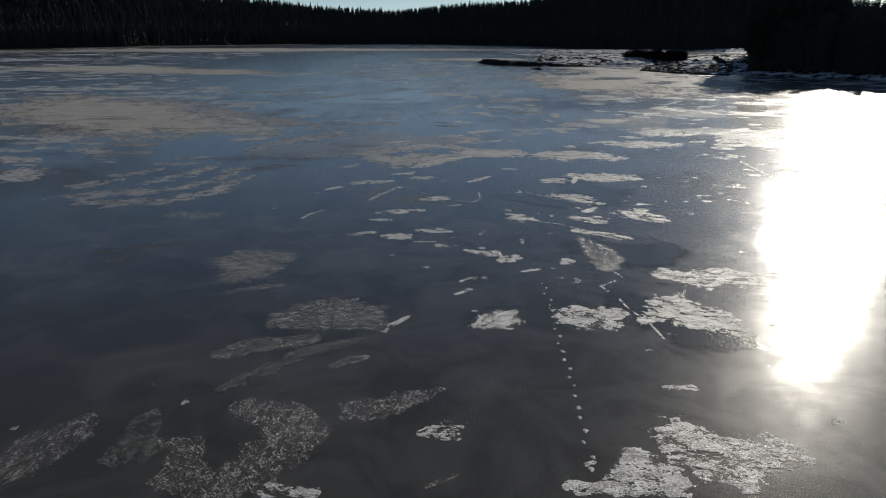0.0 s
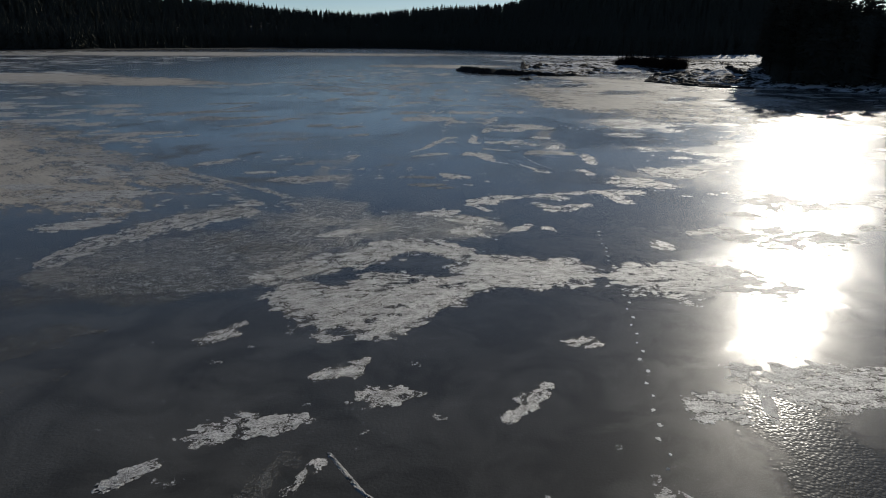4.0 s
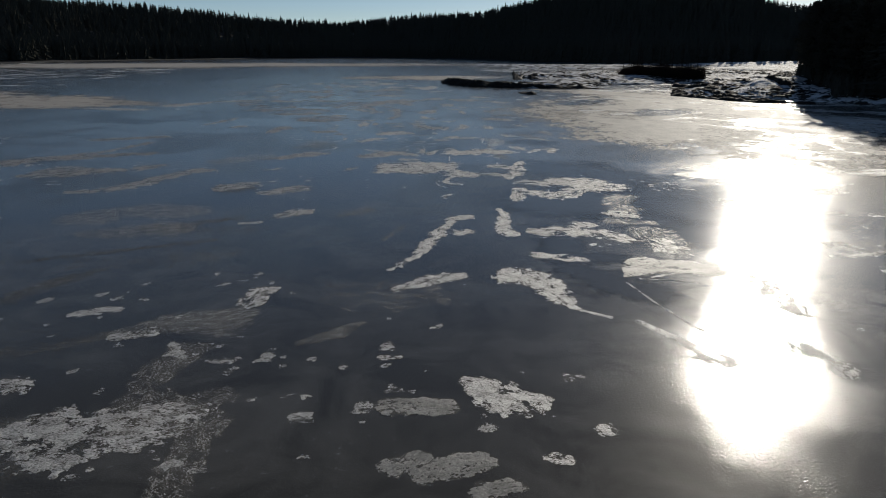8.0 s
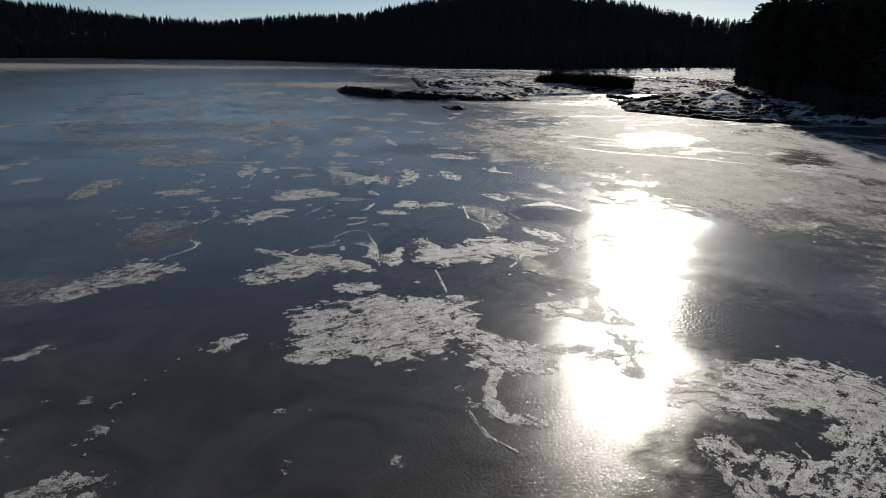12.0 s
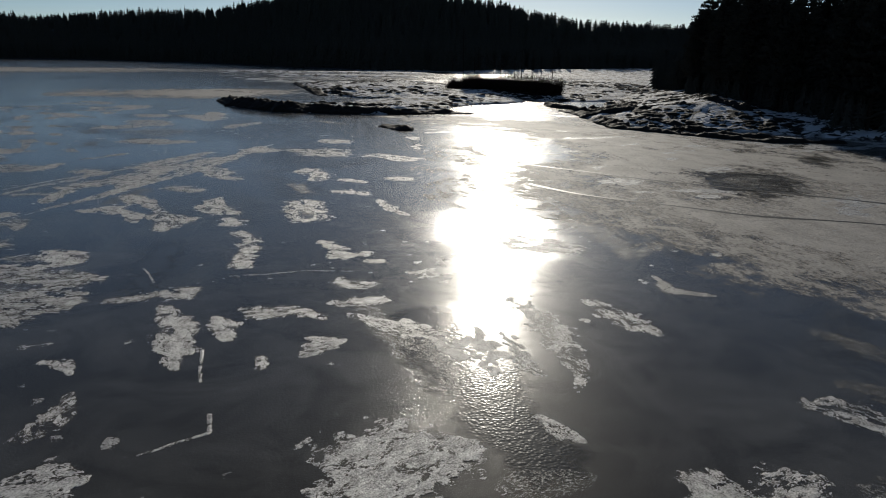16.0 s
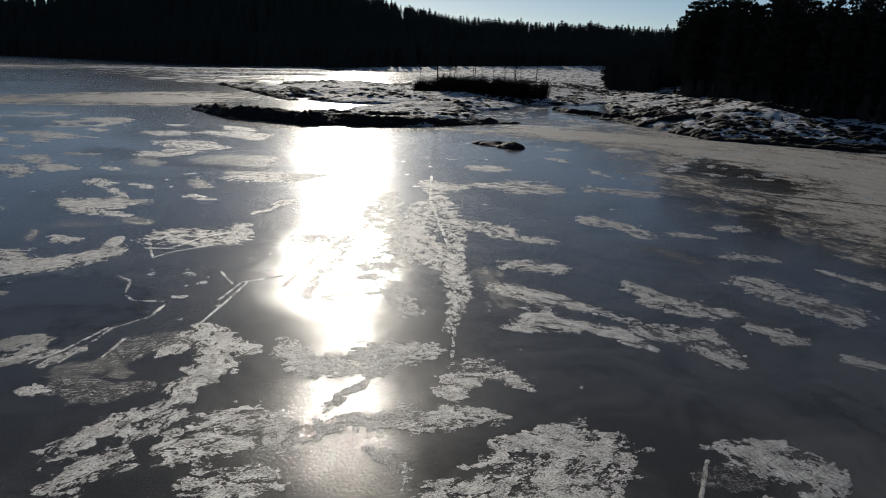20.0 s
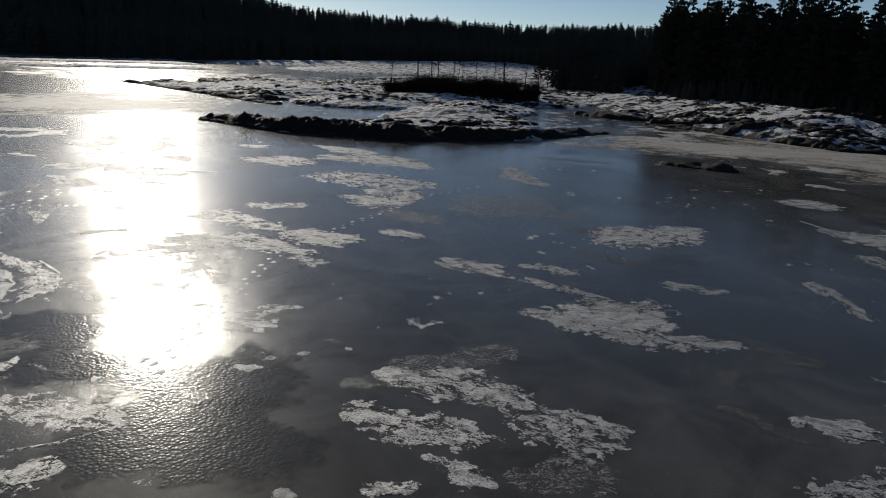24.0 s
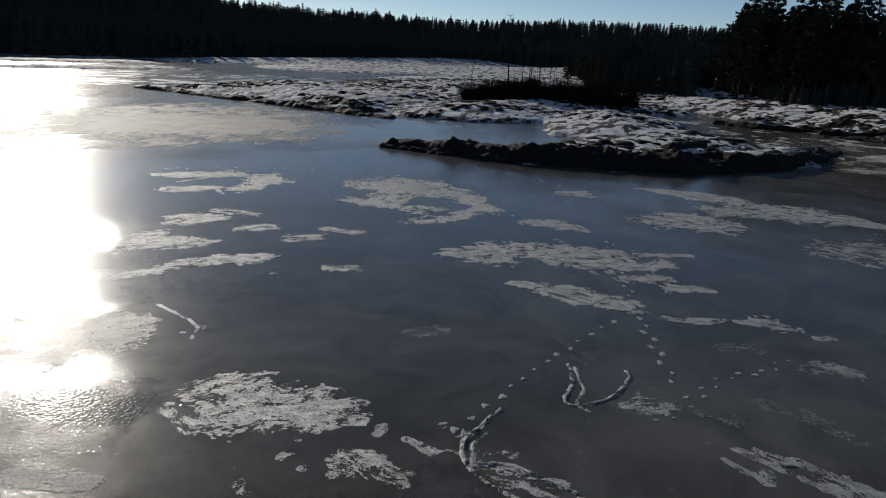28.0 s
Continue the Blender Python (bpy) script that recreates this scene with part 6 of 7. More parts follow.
drift("ridge", (-26.6, 243.2, 0.08), (-26.9, 241.4, 0.07), (-27.2, 240.6, 0.05), (-27.9, 240.1, 0.05))
drift("film", (-21.3, 230.7, 0.26), (-22.5, 229.5, 0.34))
drift("ridge", (-23.1, 229.7, 0.05), (-24.3, 229.0, 0.05), (-25.3, 228.9, 0.05), (-25.4, 228.5, 0.05))
drift("ridge", (-27.7, 230.2, 0.05), (-28.4, 230.3, 0.05), (-29.2, 229.9, 0.05))
drift("lace", (-29.4, 229.4, 0.12), (-29.3, 228.6, 0.19), (-29.3, 228.0, 0.11))
drift("lace", (-29.0, 229.2, 0.17), (-28.9, 228.8, 0.13))
drift("lace", (-30.3, 231.4, 0.15), (-30.3, 231.0, 0.18))
drift("lace", (-29.3, 231.1, 0.09), (-28.9, 230.4, 0.07))
drift("solid", (-25.5, 246.7, 0.33), (-22.8, 246.2, 0.61), (-20.6, 244.6, 0.82))
drift("solid", (-23.1, 249.9, 0.63), (-21.3, 249.8, 1.37), (-20.5, 248.1, 0.87))
drift("solid", (-18.9, 251.9, 0.41), (-17.7, 251.7, 1.15), (-16.6, 251.0, 0.62))
drift("solid", (-15.5, 252.1, 0.46), (-15.0, 250.1, 0.45))
drift("solid", (-17.3, 248.2, 0.64), (-16.5, 247.7, 0.54))
drift("solid", (-13.2, 258.3, 0.88), (-11.6, 257.1, 0.72))
drift("solid", (-10.5, 262.5, 0.86), (-7.5, 260.0, 1.33))
drift("solid", (-10.8, 255.6, 0.60), (-7.6, 256.3, 1.51))
drift("plate", (-30.2, 243.2, 2.29), (-29.2, 242.5, 1.87), (-28.3, 242.1, 0.95))
drift("lace", (-19.9, 241.2, 0.38), (-19.4, 240.5, 0.38))
drift("lace", (-17.2, 245.5, 0.61), (-16.5, 244.7, 0.61))
drift("solid", (-14.9, 245.3, 0.40), (-14.7, 243.7, 0.49))
drift("lace", (-8.2, 248.9, 0.34), (-8.6, 247.0, 0.33))
drift("glaze", (-32.5, 239.5, 1.39), (-31.7, 238.2, 1.40))
drift("plate", (-34.6, 237.5, 0.42), (-34.1, 236.1, 0.33))
drift("glaze", (3.4, 144.4, 1.01), (2.8, 138.2, 1.36), (2.4, 134.8, 0.97))
drift("speckle", (1.9, 146.2, 0.33), (1.9, 142.8, 0.46), (1.6, 139.4, 0.38))
drift("solid", (3.5, 136.6, 0.17), (3.6, 135.7, 0.32), (3.8, 135.3, 0.15))
drift("lace", (4.4, 164.9, 1.00), (3.7, 160.8, 1.13))
drift("lace", (-0.2, 157.0, 0.42), (-1.3, 152.8, 0.48))
drift("glaze", (-3.9, 157.5, 0.66), (-5.3, 152.2, 0.75), (-5.1, 150.6, 0.90))
drift("ridge", (-5.2, 153.9, 0.05), (-5.0, 152.8, 0.05), (-4.9, 151.6, 0.05))
drift("lace", (-6.5, 150.0, 0.25), (-5.5, 150.0, 0.39), (-4.6, 150.3, 0.28))
drift("lace", (6.6, 70.3, 0.27), (7.7, 70.4, 0.78), (8.6, 69.7, 0.51))
drift("lace", (7.0, 68.2, 0.42), (7.8, 67.0, 0.64), (9.8, 68.0, 0.39))
drift("lace", (12.0, 70.6, 0.66), (12.4, 68.8, 0.45))
drift("lace", (14.3, 75.1, 1.61), (15.8, 74.0, 1.23))
drift("lace", (12.1, 79.2, 0.50), (12.2, 77.7, 0.40))
drift("lace", (14.0, 86.7, 0.41), (13.5, 82.5, 0.51))
drift("lace", (7.3, 40.1, 0.54), (8.6, 39.8, 0.83), (9.2, 38.4, 0.54))
drift("lace", (8.5, 36.3, 0.26), (9.1, 37.1, 0.15))
drift("lace", (11.0, 35.9, 0.98), (11.8, 34.9, 0.75))
drift("lace", (7.6, 34.9, 0.36), (8.6, 34.2, 0.48))
drift("lace", (7.1, 32.3, 0.27), (8.3, 31.8, 0.38), (9.3, 31.1, 0.36))
drift("ridge", (5.5, 34.2, 0.05), (6.6, 33.6, 0.05), (7.2, 32.9, 0.05), (7.9, 32.3, 0.05), (9.0, 31.9, 0.05))
drift("lace", (11.6, 107.1, 1.74), (13.3, 105.2, 1.32))
drift("lace", (6.0, 89.6, 0.52), (7.5, 88.8, 0.43))
drift("lace", (8.8, 94.3, 0.56), (9.0, 93.2, 0.54))
drift("lace", (12.0, 88.1, 0.52), (12.5, 87.4, 0.51))
drift("ridge", (-27.7, 216.4, 0.05), (-27.4, 215.3, 0.05), (-27.8, 213.7, 0.05), (-28.9, 212.5, 0.05))
drift("ridge", (-26.5, 216.3, 0.05), (-26.6, 214.4, 0.05), (-27.3, 212.5, 0.05), (-28.6, 211.6, 0.05))
drift("ridge", (-25.9, 216.0, 0.05), (-26.1, 213.9, 0.05), (-27.0, 212.1, 0.05))
drift("lace", (-31.4, 215.0, 0.57), (-31.0, 214.0, 0.56))
drift("ridge", (-11.5, 260.0, 0.13), (-7.1, 259.4, 0.13), (-6.2, 256.5, 0.13))
drift("lace", (-32.9, 210.9, 0.25), (-31.6, 210.9, 0.37))
drift("lace", (-17.4, 218.8, 0.36), (-15.8, 218.1, 1.09), (-15.8, 216.3, 0.84), (-15.5, 213.8, 0.55))
drift("lace", (-23.2, 214.7, 0.94), (-22.0, 213.9, 0.97))
drift("lace", (-20.9, 212.5, 0.89), (-21.5, 211.2, 1.08), (-22.0, 210.0, 1.00), (-22.2, 209.1, 0.67))
drift("lace", (-24.4, 210.7, 0.31), (-24.2, 209.9, 0.30))
drift("lace", (-23.7, 209.4, 0.44), (-23.7, 208.9, 0.25))
drift("glaze", (-32.2, 221.8, 1.28), (-31.7, 219.4, 1.22))
drift("lace", (-22.5, 42.1, 0.75), (-21.7, 43.3, 0.68), (-20.9, 44.3, 0.58))
drift("lace", (-21.6, 45.7, 0.48), (-20.3, 46.7, 0.62), (-19.6, 48.0, 0.44))
drift("lace", (-20.5, 50.0, 0.37), (-18.2, 50.4, 0.56))
drift("lace", (-18.5, 43.0, 0.40), (-17.9, 45.1, 0.59), (-16.9, 46.5, 0.60), (-16.2, 48.9, 0.45))
drift("lace", (-21.0, 39.5, 0.96), (-19.6, 40.1, 0.98), (-18.2, 40.7, 0.87))
drift("lace", (-19.8, 37.6, 0.56), (-18.2, 37.6, 0.81), (-17.2, 38.1, 0.87))
drift("lace", (-15.6, 37.7, 0.54), (-14.4, 39.7, 0.81), (-13.1, 40.8, 0.67))
drift("lace", (-13.3, 41.4, 0.38), (-13.0, 43.8, 0.45), (-12.4, 45.9, 0.26))
drift("lace", (-17.7, 40.1, 0.58), (-15.9, 41.9, 0.70), (-14.6, 43.8, 0.49), (-14.0, 46.6, 0.34))
drift("lace", (-19.7, 52.4, 0.41), (-17.9, 53.5, 0.42))
drift("lace", (-15.4, 56.8, 0.57), (-14.8, 60.5, 1.02), (-12.5, 64.0, 1.47), (-10.0, 65.9, 1.12))
drift("speckle", (-14.6, 55.3, 0.91), (-12.4, 58.1, 1.82), (-8.9, 59.5, 2.30), (-5.4, 59.6, 2.03))
drift("lace", (-4.4, 53.9, 0.80), (-1.6, 51.1, 1.81), (0.8, 53.7, 1.06), (3.5, 55.7, 1.18), (5.7, 55.8, 1.09))
drift("lace", (-29.8, 57.4, 0.54), (-27.1, 58.7, 0.55))
drift("lace", (-27.9, 54.8, 0.45), (-23.8, 55.4, 0.91))
drift("lace", (-37.0, 66.0, 2.04), (-35.6, 68.0, 1.40))
drift("lace", (-31.4, 116.6, 1.80), (-29.8, 118.6, 1.36), (-27.1, 119.4, 1.03), (-22.4, 121.8, 1.08))
drift("lace", (-28.3, 120.1, 0.62), (-25.9, 123.3, 0.56), (-24.0, 129.4, 0.53))
drift("lace", (-26.2, 110.8, 0.97), (-24.8, 112.4, 2.18), (-22.6, 112.8, 1.33))
drift("lace", (-22.3, 113.1, 0.54), (-20.0, 113.5, 0.81), (-18.7, 115.3, 0.47))
drift("lace", (-20.7, 104.9, 0.60), (-18.6, 105.8, 0.95), (-17.4, 108.3, 0.79), (-16.3, 110.9, 0.71), (-15.1, 112.5, 1.02))
drift("lace", (-29.6, 131.4, 0.97), (-24.8, 133.5, 1.01))
drift("lace", (-11.8, 105.5, 0.67), (-10.9, 106.4, 1.37), (-10.2, 106.3, 0.79))
drift("lace", (-8.5, 104.4, 0.70), (-6.6, 105.6, 0.72))
drift("lace", (-6.6, 98.0, 0.51), (-5.6, 98.7, 0.65))
drift("lace", (-9.9, 118.7, 0.75), (-7.7, 121.3, 1.30))
drift("lace", (-14.1, 137.2, 0.59), (-13.6, 142.3, 0.95))
drift("lace", (-9.1, 81.3, 0.29), (-8.1, 81.5, 0.25))
drift("film", (-12.1, 80.2, 0.36), (-10.6, 80.6, 0.38), (-9.5, 81.6, 0.24))
drift("lace", (-31.4, 226.7, 0.06), (-31.8, 226.1, 0.09), (-32.1, 225.6, 0.09))
drift("lace", (-29.2, 229.8, 0.13), (-28.8, 229.3, 0.15), (-28.8, 228.9, 0.10))
drift("lace", (-29.0, 228.5, 0.14), (-28.8, 228.0, 0.17))
drift("lace", (-29.0, 226.3, 0.09), (-29.1, 226.0, 0.08), (-29.7, 225.9, 0.17), (-30.1, 226.1, 0.14))
drift("lace", (-30.0, 225.8, 0.08), (-30.4, 225.4, 0.12), (-30.3, 225.0, 0.10))
drift("lace", (-30.7, 225.2, 0.19), (-31.4, 225.1, 0.14), (-31.8, 225.4, 0.08), (-32.2, 225.7, 0.12))
drift("lace", (-24.5, 227.7, 0.26), (-24.2, 227.3, 0.60), (-24.0, 226.9, 0.35))
drift("lace", (-29.1, 231.6, 0.13), (-29.2, 230.9, 0.13))
drift("film", (-34.7, 229.8, 0.29), (-33.9, 229.2, 0.17), (-33.1, 228.2, 0.17), (-32.1, 228.4, 0.16), (-31.2, 228.3, 0.11))
drift("lace", (-32.5, 226.9, 0.12), (-32.3, 226.7, 0.12))
drift("speckle", (-34.7, 229.3, 0.38), (-33.7, 228.1, 0.50), (-32.4, 227.3, 0.54))
drift("lace", (-30.7, 232.1, 0.49), (-30.3, 231.7, 0.44), (-30.6, 230.8, 0.15))
drift("glaze", (-33.3, 231.4, 1.47), (-32.3, 230.0, 1.61), (-30.3, 229.9, 1.06))
drift("speckle", (-23.8, 225.9, 0.22), (-23.8, 225.3, 0.29))
drift("speckle", (-22.4, 224.7, 0.24), (-22.4, 223.7, 0.34), (-23.2, 222.5, 0.22))
drift("lace", (-19.1, 223.9, 0.27), (-18.7, 223.2, 0.50), (-18.7, 222.5, 0.27))
drift("speckle", (-19.0, 226.1, 0.35), (-18.5, 225.4, 0.35))
drift("solid", (-17.3, 228.4, 0.20), (-17.3, 227.6, 0.35), (-16.4, 226.6, 0.20))
drift("solid", (-16.2, 226.1, 0.22), (-15.8, 225.1, 0.64), (-15.8, 224.5, 0.34))
drift("solid", (-16.2, 223.6, 0.20), (-15.9, 223.2, 0.20))
drift("lace", (-25.6, 223.2, 0.22), (-25.9, 222.6, 0.30))
drift("lace", (-25.2, 222.7, 0.22), (-25.5, 222.0, 0.24), (-25.8, 221.5, 0.17))
drift("lace", (-26.3, 223.2, 0.11), (-26.3, 222.2, 0.13))
drift("film", (-26.0, 221.3, 0.35), (-26.2, 220.7, 0.29), (-26.8, 220.1, 0.17))
drift("speckle", (-26.8, 221.6, 0.19), (-26.7, 221.4, 0.14))
drift("solid", (-23.1, 219.3, 0.27), (-22.2, 218.9, 0.35), (-21.0, 218.4, 0.29))
drift("lace", (-25.8, 225.2, 0.09), (-26.3, 224.2, 0.17), (-25.8, 224.3, 0.16))
drift("lace", (-25.2, 225.0, 0.11), (-25.7, 223.4, 0.13), (-25.9, 222.7, 0.16))
drift("lace", (-25.1, 224.6, 0.19), (-25.0, 223.7, 0.17), (-25.4, 222.3, 0.19), (-26.1, 221.4, 0.14))
drift("lace", (-27.6, 222.4, 0.17), (-27.2, 222.2, 0.17), (-26.7, 222.4, 0.11))
drift("lace", (-25.3, 221.5, 0.21), (-26.1, 220.7, 0.32), (-27.3, 220.1, 0.24), (-28.2, 220.0, 0.16))
drift("speckle", (-31.0, 220.6, 0.17), (-30.5, 219.5, 0.17))
drift("speckle", (-29.8, 218.5, 0.27), (-28.6, 218.5, 0.66))
drift("plate", (-28.7, 217.4, 0.10), (-27.9, 217.9, 0.14))
drift("glaze", (-22.2, 179.6, 1.38), (-20.2, 179.3, 2.20), (-18.5, 177.9, 1.66))
drift("glaze", (-22.7, 177.1, 1.49), (-20.4, 176.7, 1.81), (-19.5, 175.6, 1.05))
drift("glaze", (-24.1, 174.8, 1.06), (-22.8, 175.1, 1.13))
drift("lace", (-25.3, 182.0, 0.96), (-24.1, 181.7, 0.89), (-23.3, 180.5, 0.50))
drift("lace", (-25.9, 178.7, 1.07), (-24.6, 178.1, 1.05), (-23.4, 177.2, 0.67))
drift("lace", (-26.0, 176.6, 0.72), (-25.0, 175.4, 0.65), (-24.0, 175.1, 0.44))
drift("plate", (-25.0, 173.8, 0.15), (-24.7, 173.8, 0.34), (-24.4, 173.5, 0.15))
drift("plate", (-23.2, 173.1, 0.17), (-22.4, 173.4, 0.38), (-21.3, 174.6, 0.27))
drift("film", (-21.3, 171.6, 0.55), (-20.3, 171.7, 0.66), (-20.0, 170.6, 0.29))
drift("speckle", (-19.2, 172.4, 0.74), (-17.9, 172.6, 0.52))
drift("speckle", (-21.4, 170.8, 0.50), (-20.8, 169.8, 0.64), (-19.8, 169.5, 0.32))
drift("lace", (-21.8, 172.6, 0.20), (-20.7, 173.2, 0.21))
drift("lace", (-22.3, 170.9, 0.30), (-22.1, 170.8, 0.25))
drift("speckle", (12.4, 93.5, 0.85), (12.3, 91.4, 0.95), (11.9, 89.7, 0.79))
drift("lace", (12.2, 91.8, 0.49), (12.0, 90.2, 0.68))
drift("glaze", (7.7, 93.6, 0.79), (7.2, 89.2, 1.27), (9.1, 89.0, 1.41))
drift("glaze", (15.7, 99.3, 2.27), (16.3, 96.8, 2.07))
drift("film", (7.3, 30.9, 0.23), (7.8, 28.9, 0.74), (7.6, 26.8, 0.57))
drift("glaze", (11.1, 30.0, 0.70), (9.9, 27.4, 0.60))
drift("glaze", (14.4, 104.3, 1.25), (13.0, 100.4, 1.14), (9.9, 96.8, 0.81))
drift("film", (13.3, 101.6, 1.01), (12.5, 98.7, 1.09))
for style, far in JOINED.items():
    if far["faces"]:
        mat, thick, name, label, cat, group = LOOK[style]
        tagged(new("scattered_" + name, covered(mesh_of("scattered_" + name, far["verts"], far["faces"], mat), far["cover"])), "scattered " + label, cat, kind="stuff")

def bent_ridge(label, width, mat, full, *way):
    """A low crooked rim of frozen snow along the way, thinning to both sides."""
    pts = []
    for (ax, ay), (bx, by) in zip(way, way[1:]):
        n = max(2, int(math.hypot(bx - ax, by - ay) / 0.06))
        pts += [(ax + (bx - ax) * k / n, ay + (by - ay) * k / n) for k in range(n)]
    pts = np.array(pts)
    for _ in range(30):
        pts[1:-1] = (pts[:-2] + 2 * pts[1:-1] + pts[2:]) / 4
    along = np.gradient(pts, axis=0)
    side = np.stack([-along[:, 1], along[:, 0]], 1) / np.maximum(np.linalg.norm(along, axis=1), 1e-6)[:, None]
    m = len(pts)
    s = np.arange(m) * 0.06
    seed = int(abs(way[0][0] * 13 + way[0][1] * 7))
    verts, cover = [], []
    for q, (off, high, cov) in enumerate(((-1.0, 0.002, 0.0), (-0.35, 0.030, 0.45), (0.3, 0.036, 0.5), (1.0, 0.002, 0.0))):
        w = width * np.clip(1.0 + 1.1 * fnoise(s * 2.2, s * 0 + q * 5.0, 5, seed, 0.7), 0.3, 2.4)
        shift = width * 0.9 * fnoise(s * 0.9, s * 0 + 3.0, 3, seed + 1)
        p = pts + side * (shift + off * w)[:, None]
        z = high * (0.8 + 0.8 * fnoise(s * 3.0, s * 0 + 9.0 + q, 3, seed + 2)) + 0.004
        verts += np.stack([p[:, 0], p[:, 1], np.maximum(z, 0.003)], 1).tolist()
        cover += (full * cov * np.clip(1.3 + 1.2 * fnoise(s * 2.0, s * 0 + 5.0, 3, seed + 3), 0.0, 1.6)).tolist()
    faces = [(r * m + k, r * m + k + 1, (r + 1) * m + k + 1, (r + 1) * m + k) for r in range(3) for k in range(m - 1)]
    me = covered(mesh_of("snow_ridge", verts, faces, mat), cover)
    return tagged(new("snow_ridge", me), label, "snow ridge", "snow ridges on the ice")


bent_ridge("thin curved rim of frozen snow on dark ice", 0.07, RIME, 0.95, (-23.03, 229.89), (-24.31, 229.27), (-25.16, 229.27), (-25.43, 229.12), (-25.32, 228.82), (-24.57, 228.31), (-23.58, 228.12), (-22.77, 228.17), (-22.43, 228.40))
bent_ridge("thin curved rim of frozen snow on dark ice", 0.07, RIME, 0.95, (-26.55, 230.43), (-27.61, 230.52), (-28.38, 230.61), (-29.16, 230.20), (-29.59, 229.41), (-29.84, 228.46), (-30.00, 227.73), (-30.31, 227.25), (-31.00, 226.75), (-31.39, 226.54), (-31.77, 225.99), (-32.18, 225.56))
bent_ridge("thin curved rim of frozen snow on dark ice", 0.07, RIME, 0.95, (-29.10, 227.56), (-28.93, 227.16), (-28.89, 226.37), (-28.85, 226.06))
bent_ridge("thin curved rim of frozen snow on dark ice", 0.07, RIME, 0.95, (-29.15, 229.78), (-28.80, 229.52), (-28.79, 228.71), (-28.87, 227.86), (-28.89, 227.56))
bent_ridge("thin curved rim of frozen snow on dark ice", 0.07, RIME, 0.95, (-24.93, 224.68), (-24.96, 224.35), (-25.19, 223.62), (-25.33, 224.16), (-24.93, 224.68))
bent_ridge("pale frost edge along a refrozen crack", 0.16, FILM, 0.9, (8.9, 131.4), (8.8, 130.0), (8.5, 127.8), (8.3, 126.4), (8.0, 124.7))
bent_ridge("pale frost edge along a refrozen crack", 0.10, FILM, 0.7, (9.6, 131.0), (10.1, 129.9), (10.4, 128.8), (10.6, 126.7))


def drift_field(name, label, x0, x1, y0, y1, step, field, mat, thick):
    xs, ys = np.arange(x0, x1, step), np.arange(y0, y1, step)
    gx, gy = np.meshgrid(xs, ys)
    f = field(gx, gy)
    on = (f[:-1, :-1] + f[1:, 1:] + f[:-1, 1:] + f[1:, :-1]) > 0
    px, py, pz, faces, cover = trim(gx, gy, f, step, on, 0.004 + thick * np.clip(f * 3, 0, 1))
    return tagged(new(name, covered(mesh_of(name, np.stack([px, py, pz], 1).tolist(), faces.tolist(), mat), cover)), label, "snow scraps", kind="stuff")


def open_ice(x, y, k=1.0):
    """Nought over the route, where the single patches lie, one far from it."""
    way = np.interp(y, [0, 115, 160, 225, 300], [0, -4, -28, -40, -42])
    reach = np.interp(y, [0, 20, 110, 160, 225, 260], [26, 22, 24, 42, 60, 60])
    return smooth(np.abs(x - way - np.interp(y, [120, 200], [0, 18])), reach * 0.75 * k, reach * 1.15 * k)


def shore_gap(x, y):
    return 3.0 * (ground_height(x, y) > -0.3)


def far_scraps(x, y):
    n = fnoise(x * 0.20, y * 0.30, 5, 51, 0.62)
    big = fnoise(x * 0.03, y * 0.03, 2, 52)
    return n - 0.12 - 0.05 * smooth(-x, 20, 60) + 0.3 * big - 0.7 * (1 - open_ice(x, y)) - shore_gap(x, y)


def far_films(x, y):
    n = fnoise(x * 0.10, y * 0.2, 5, 55, 0.65)
    big = fnoise(x * 0.02, y * 0.02, 2, 56)
    return n - 0.07 - 0.08 * smooth(-x, 20, 60) + 0.35 * big - 0.5 * (1 - open_ice(x, y)) - shore_gap(x, y)


def mid_scraps(x, y):
    n = fnoise(x * 0.5, y * 0.9, 5, 57, 0.62)
    big = fnoise(x * 0.06, y * 0.06, 3, 58)
    return n - 0.42 + 0.45 * big - 0.6 * (1 - open_ice(x, y, 0.85)) - shore_gap(x, y)


def fine_scraps(x, y):
    n = fnoise(x * 1.7, y * 1.7, 4, 61, 0.65)
    big = fnoise(x * 0.13, y * 0.13, 3, 62)
    return n - 0.60 + 0.45 * big - shore_gap(x, y)


drift_field("far_snow_scraps", "distant broken snow patches on the lake ice", -260, 120, 20, 520, 0.7, far_scraps, SCRAP, 0.006)
drift_field("far_frost_films", "distant grey frost streaks on the lake ice", -240, 110, 20, 480, 1.0, far_films, FILM, 0.002)
drift_field("mid_snow_scraps", "broken scraps of snow crust on the ice", -70, 60, 6, 290, 0.28, mid_scraps, SCRAP, 0.004)
drift_field("fine_snow_scraps", "fine specks of snow crust on the ice", -44, 34, 4, 250, 0.15, fine_scraps, SCRAP, 0.004)


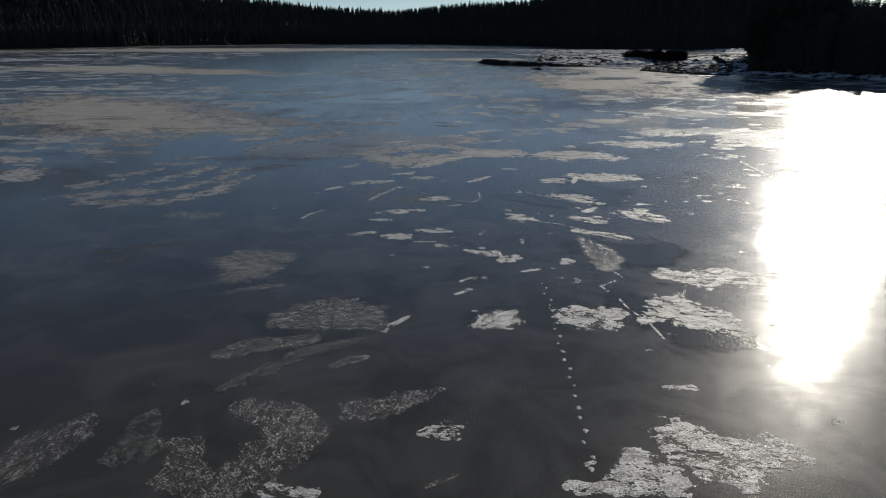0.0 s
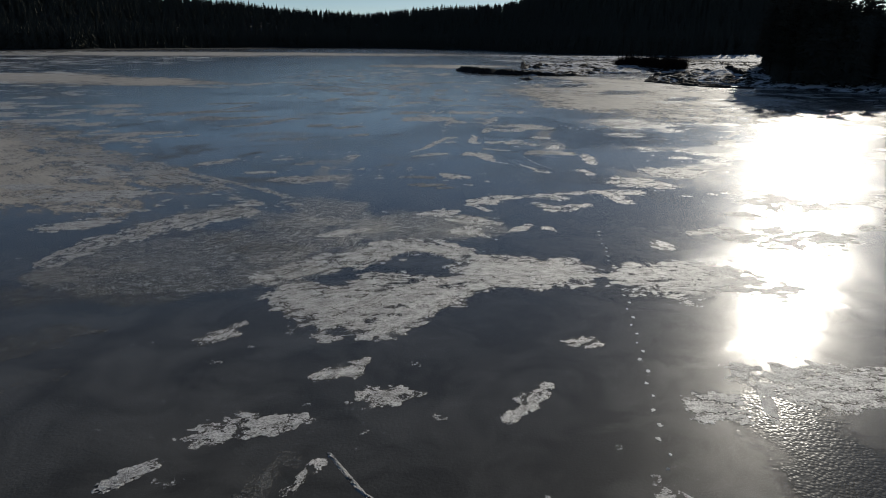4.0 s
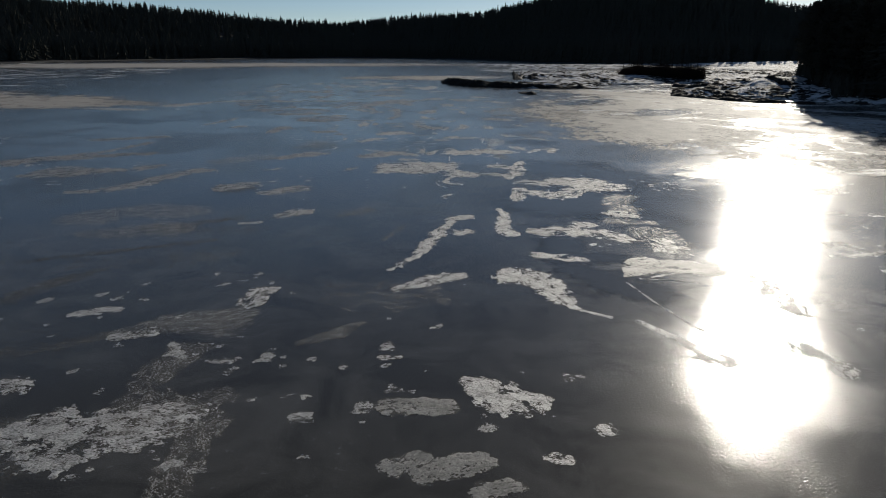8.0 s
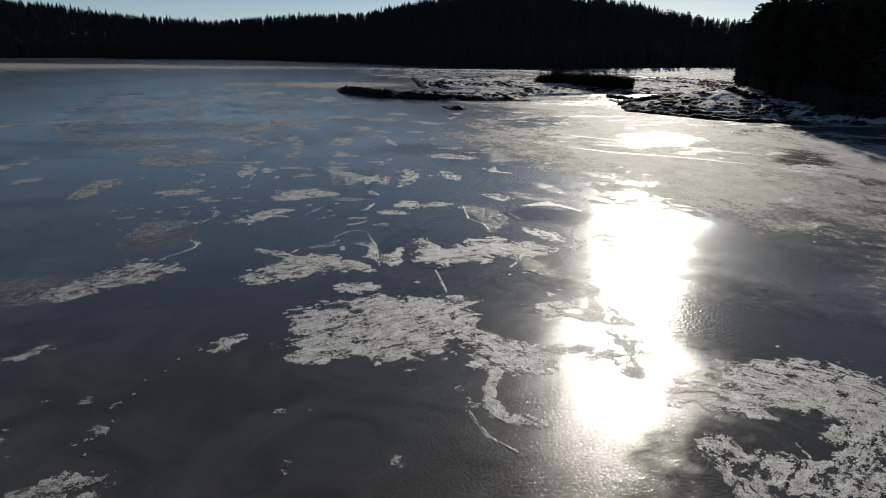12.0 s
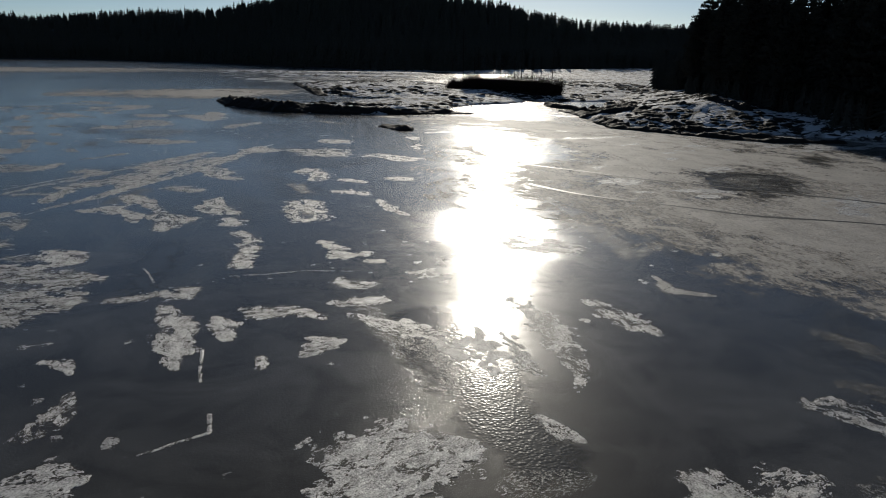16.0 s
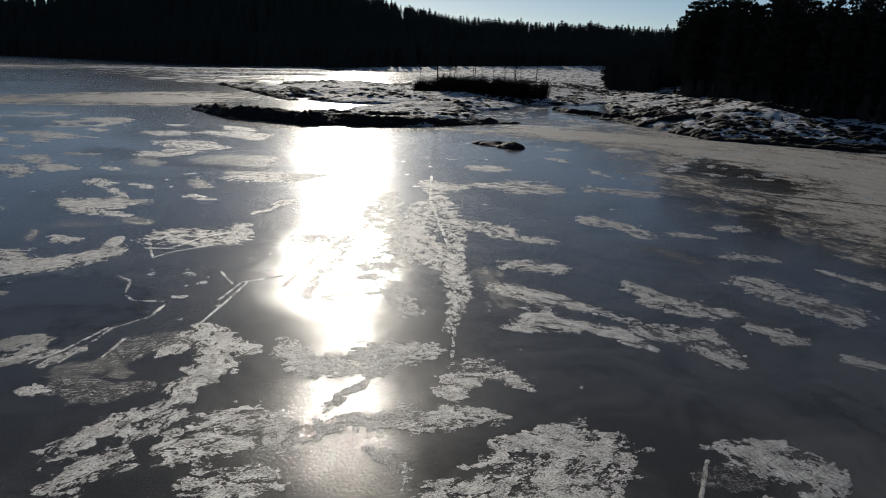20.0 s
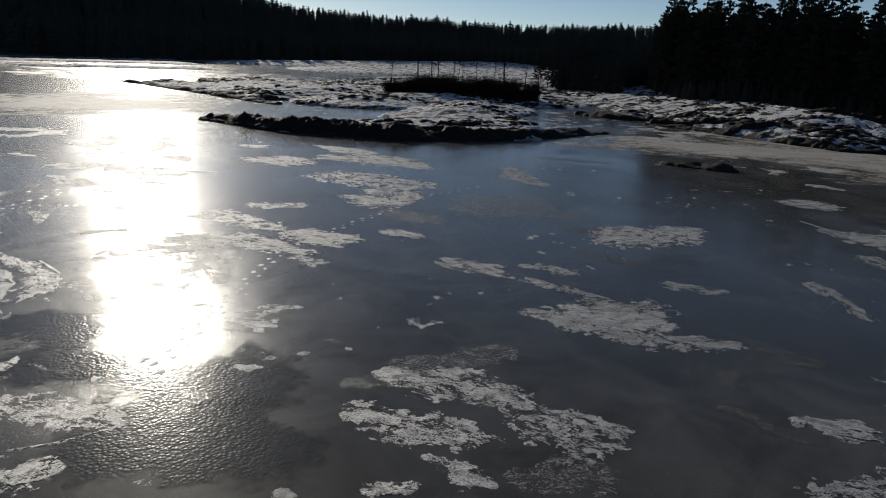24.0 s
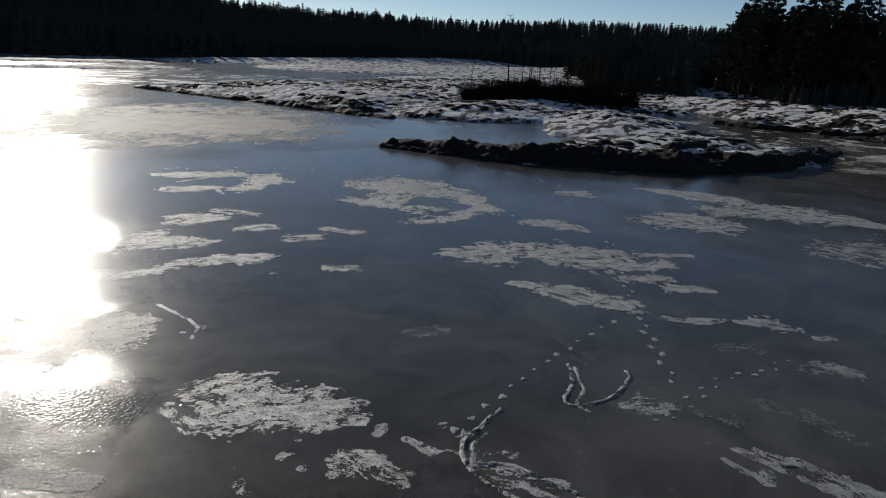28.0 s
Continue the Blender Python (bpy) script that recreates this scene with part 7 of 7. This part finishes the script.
# ---- tracks across the ice ----
def trail(label, stride, spread, size, *way):
    """A line of separate snow-filled footprints along the way."""
    top = tagged(new("footprint_trail"), label, "footprints", "footprint trails")
    shapes = random.Random(5)
    mes = []
    for _ in range(5):
        ring = [(0.17 * math.cos(k * math.tau / 13) * shapes.uniform(0.55, 1.3), 0.10 * math.sin(k * math.tau / 13) * shapes.uniform(0.45, 1.45), 0.004) for k in range(13)]
        mes.append(mesh_of("footprint", ring + [(0.03, 0.01, 0.016)], [(k, (k + 1) % 13, 13) for k in range(13)], PRINT))
    rng, gone, side = random.Random(len(way) * 31 + int(way[0][0] * 7)), 0.0, 1
    for (ax, ay), (bx, by) in zip(way, way[1:]):
        far = math.hypot(bx - ax, by - ay)
        while gone < far:
            q = gone / far
            a = math.atan2(by - ay, bx - ax)
            off = side * spread + rng.uniform(-0.06, 0.06)
            ob = new("footprint", mes[rng.randrange(5)])
            ob.parent = top
            k = size * rng.uniform(0.6, 1.1)
            ob.matrix_basis = pose(ax + (bx - ax) * q - off * math.sin(a), ay + (by - ay) * q + off * math.cos(a), 0.004, 0, 0, math.degrees(a) + rng.uniform(-25, 25)) @ Matrix.Diagonal((k, k, 1, 1))
            gone, side = gone + stride * rng.uniform(0.85, 1.15), -side
        gone -= far
    return top


PRINT = plain("packed_snow", (0.24, 0.24, 0.23), (0.46, 0.46, 0.44), 6.0, 0.55, spec=0.7)
trail("line of white footprints leading over dark ice", 0.50, 0.14, 1.0, (-29.6, 204.0), (-28.3, 204.4), (-25.7, 205.6), (-22.4, 207.5), (-17.7, 210.5), (-11.7, 211.9), (-3.0, 213.7), (2.5, 213.6))
trail("line of white footprints leading over dark ice", 0.45, 0.16, 1.0, (-28.8, 203.1), (-27.6, 204.0), (-25.4, 205.4), (-22.0, 207.4))
trail("line of white footprints leading over dark ice", 0.72, 0.04, 0.9, (-28.1, 230.9), (-25.4, 230.7), (-22.6, 230.4), (-20.3, 230.1), (-18.6, 229.7))
trail("short line of white footprints over dark ice", 0.6, 0.12, 1.0, (-22.4, 227.0), (-20.3, 228.0), (-17.6, 229.2), (-13.5, 231.0), (-8.3, 233.1))
trail("faint line of footprints across dark ice", 0.45, 0.12, 0.7, (-24.9, 226.8), (-22.8, 226.3), (-21.0, 225.7), (-20.1, 224.8), (-18.6, 224.4))
trail("line of small white footprints leading over dark ice", 0.55, 0.05, 0.6, (4.2, 12.6), (4.5, 19.5), (4.7, 25.0))
trail("line of small white footprints leading over dark ice", 0.7, 0.05, 0.6, (5.7, 42.0), (7.6, 51.7), (9.1, 62.5))
trail("faint line of footprints across dark ice", 0.55, 0.08, 0.55, (-5.4, 150.5), (-1.7, 151.3), (2.4, 150.9))
trail("faint line of footprints across dark ice", 0.7, 0.08, 0.55, (-7.0, 105.2), (-6.3, 109.9), (-4.6, 113.0))
trail("faint line of footprints across dark ice", 0.7, 0.1, 0.9, (-9.3, 264.9), (-5.3, 261.2), (-0.8, 255.6), (1.5, 253.0))
trail("faint dotted line of footprints over pale ice", 0.8, 0.06, 0.7, (28.4, 149.8), (32.8, 143.2), (36.7, 139.9))


def sled_track(*way):
    """A narrow dark groove worn through the pale ice."""
    pts = []
    for (ax, ay), (bx, by) in zip(way, way[1:]):
        n = max(2, int(math.hypot(bx - ax, by - ay) / 0.5))
        pts += [(ax + (bx - ax) * k / n, ay + (by - ay) * k / n) for k in range(n)]
    pts = np.array(pts)
    for _ in range(12):
        pts[1:-1] = (pts[:-2] + 2 * pts[1:-1] + pts[2:]) / 4
    along = np.gradient(pts, axis=0)
    side = np.stack([-along[:, 1], along[:, 0]], 1) / np.linalg.norm(along, axis=1)[:, None]
    s = np.arange(len(pts)) * 0.5
    w = (0.16 + 0.10 * fnoise(s * 0.4, s * 0 + 2.0, 3, 5))[:, None]
    shift = (0.25 * fnoise(s * 0.12, s * 0 + 7.0, 2, 6))[:, None]
    v = np.concatenate([pts + side * (shift + w), pts + side * (shift - w)])
    m = len(pts)
    faces = [(k, k + m, k + 1 + m, k + 1) for k in range(m - 1)]
    me = mesh_of("sled_track", [(x, y, 0.016) for x, y in v.tolist()], faces, GROOVE)
    return tagged(new("sled_track", me), "narrow dark sled groove across pale ice", "track", "sled tracks")


GROOVE = plain("wet_groove_ice", (0.03, 0.028, 0.024), (0.07, 0.065, 0.055), 3.0, 0.5)
sled_track((23, 180), (25.8, 174.4), (28.7, 168.9), (31.8, 163), (36.8, 156.3), (40.5, 150.9), (43.4, 145), (46, 139))
sled_track((21.2, 165.9), (22.3, 161.0), (28.2, 152.3), (32.9, 148.5), (38.4, 141.7), (42, 137))
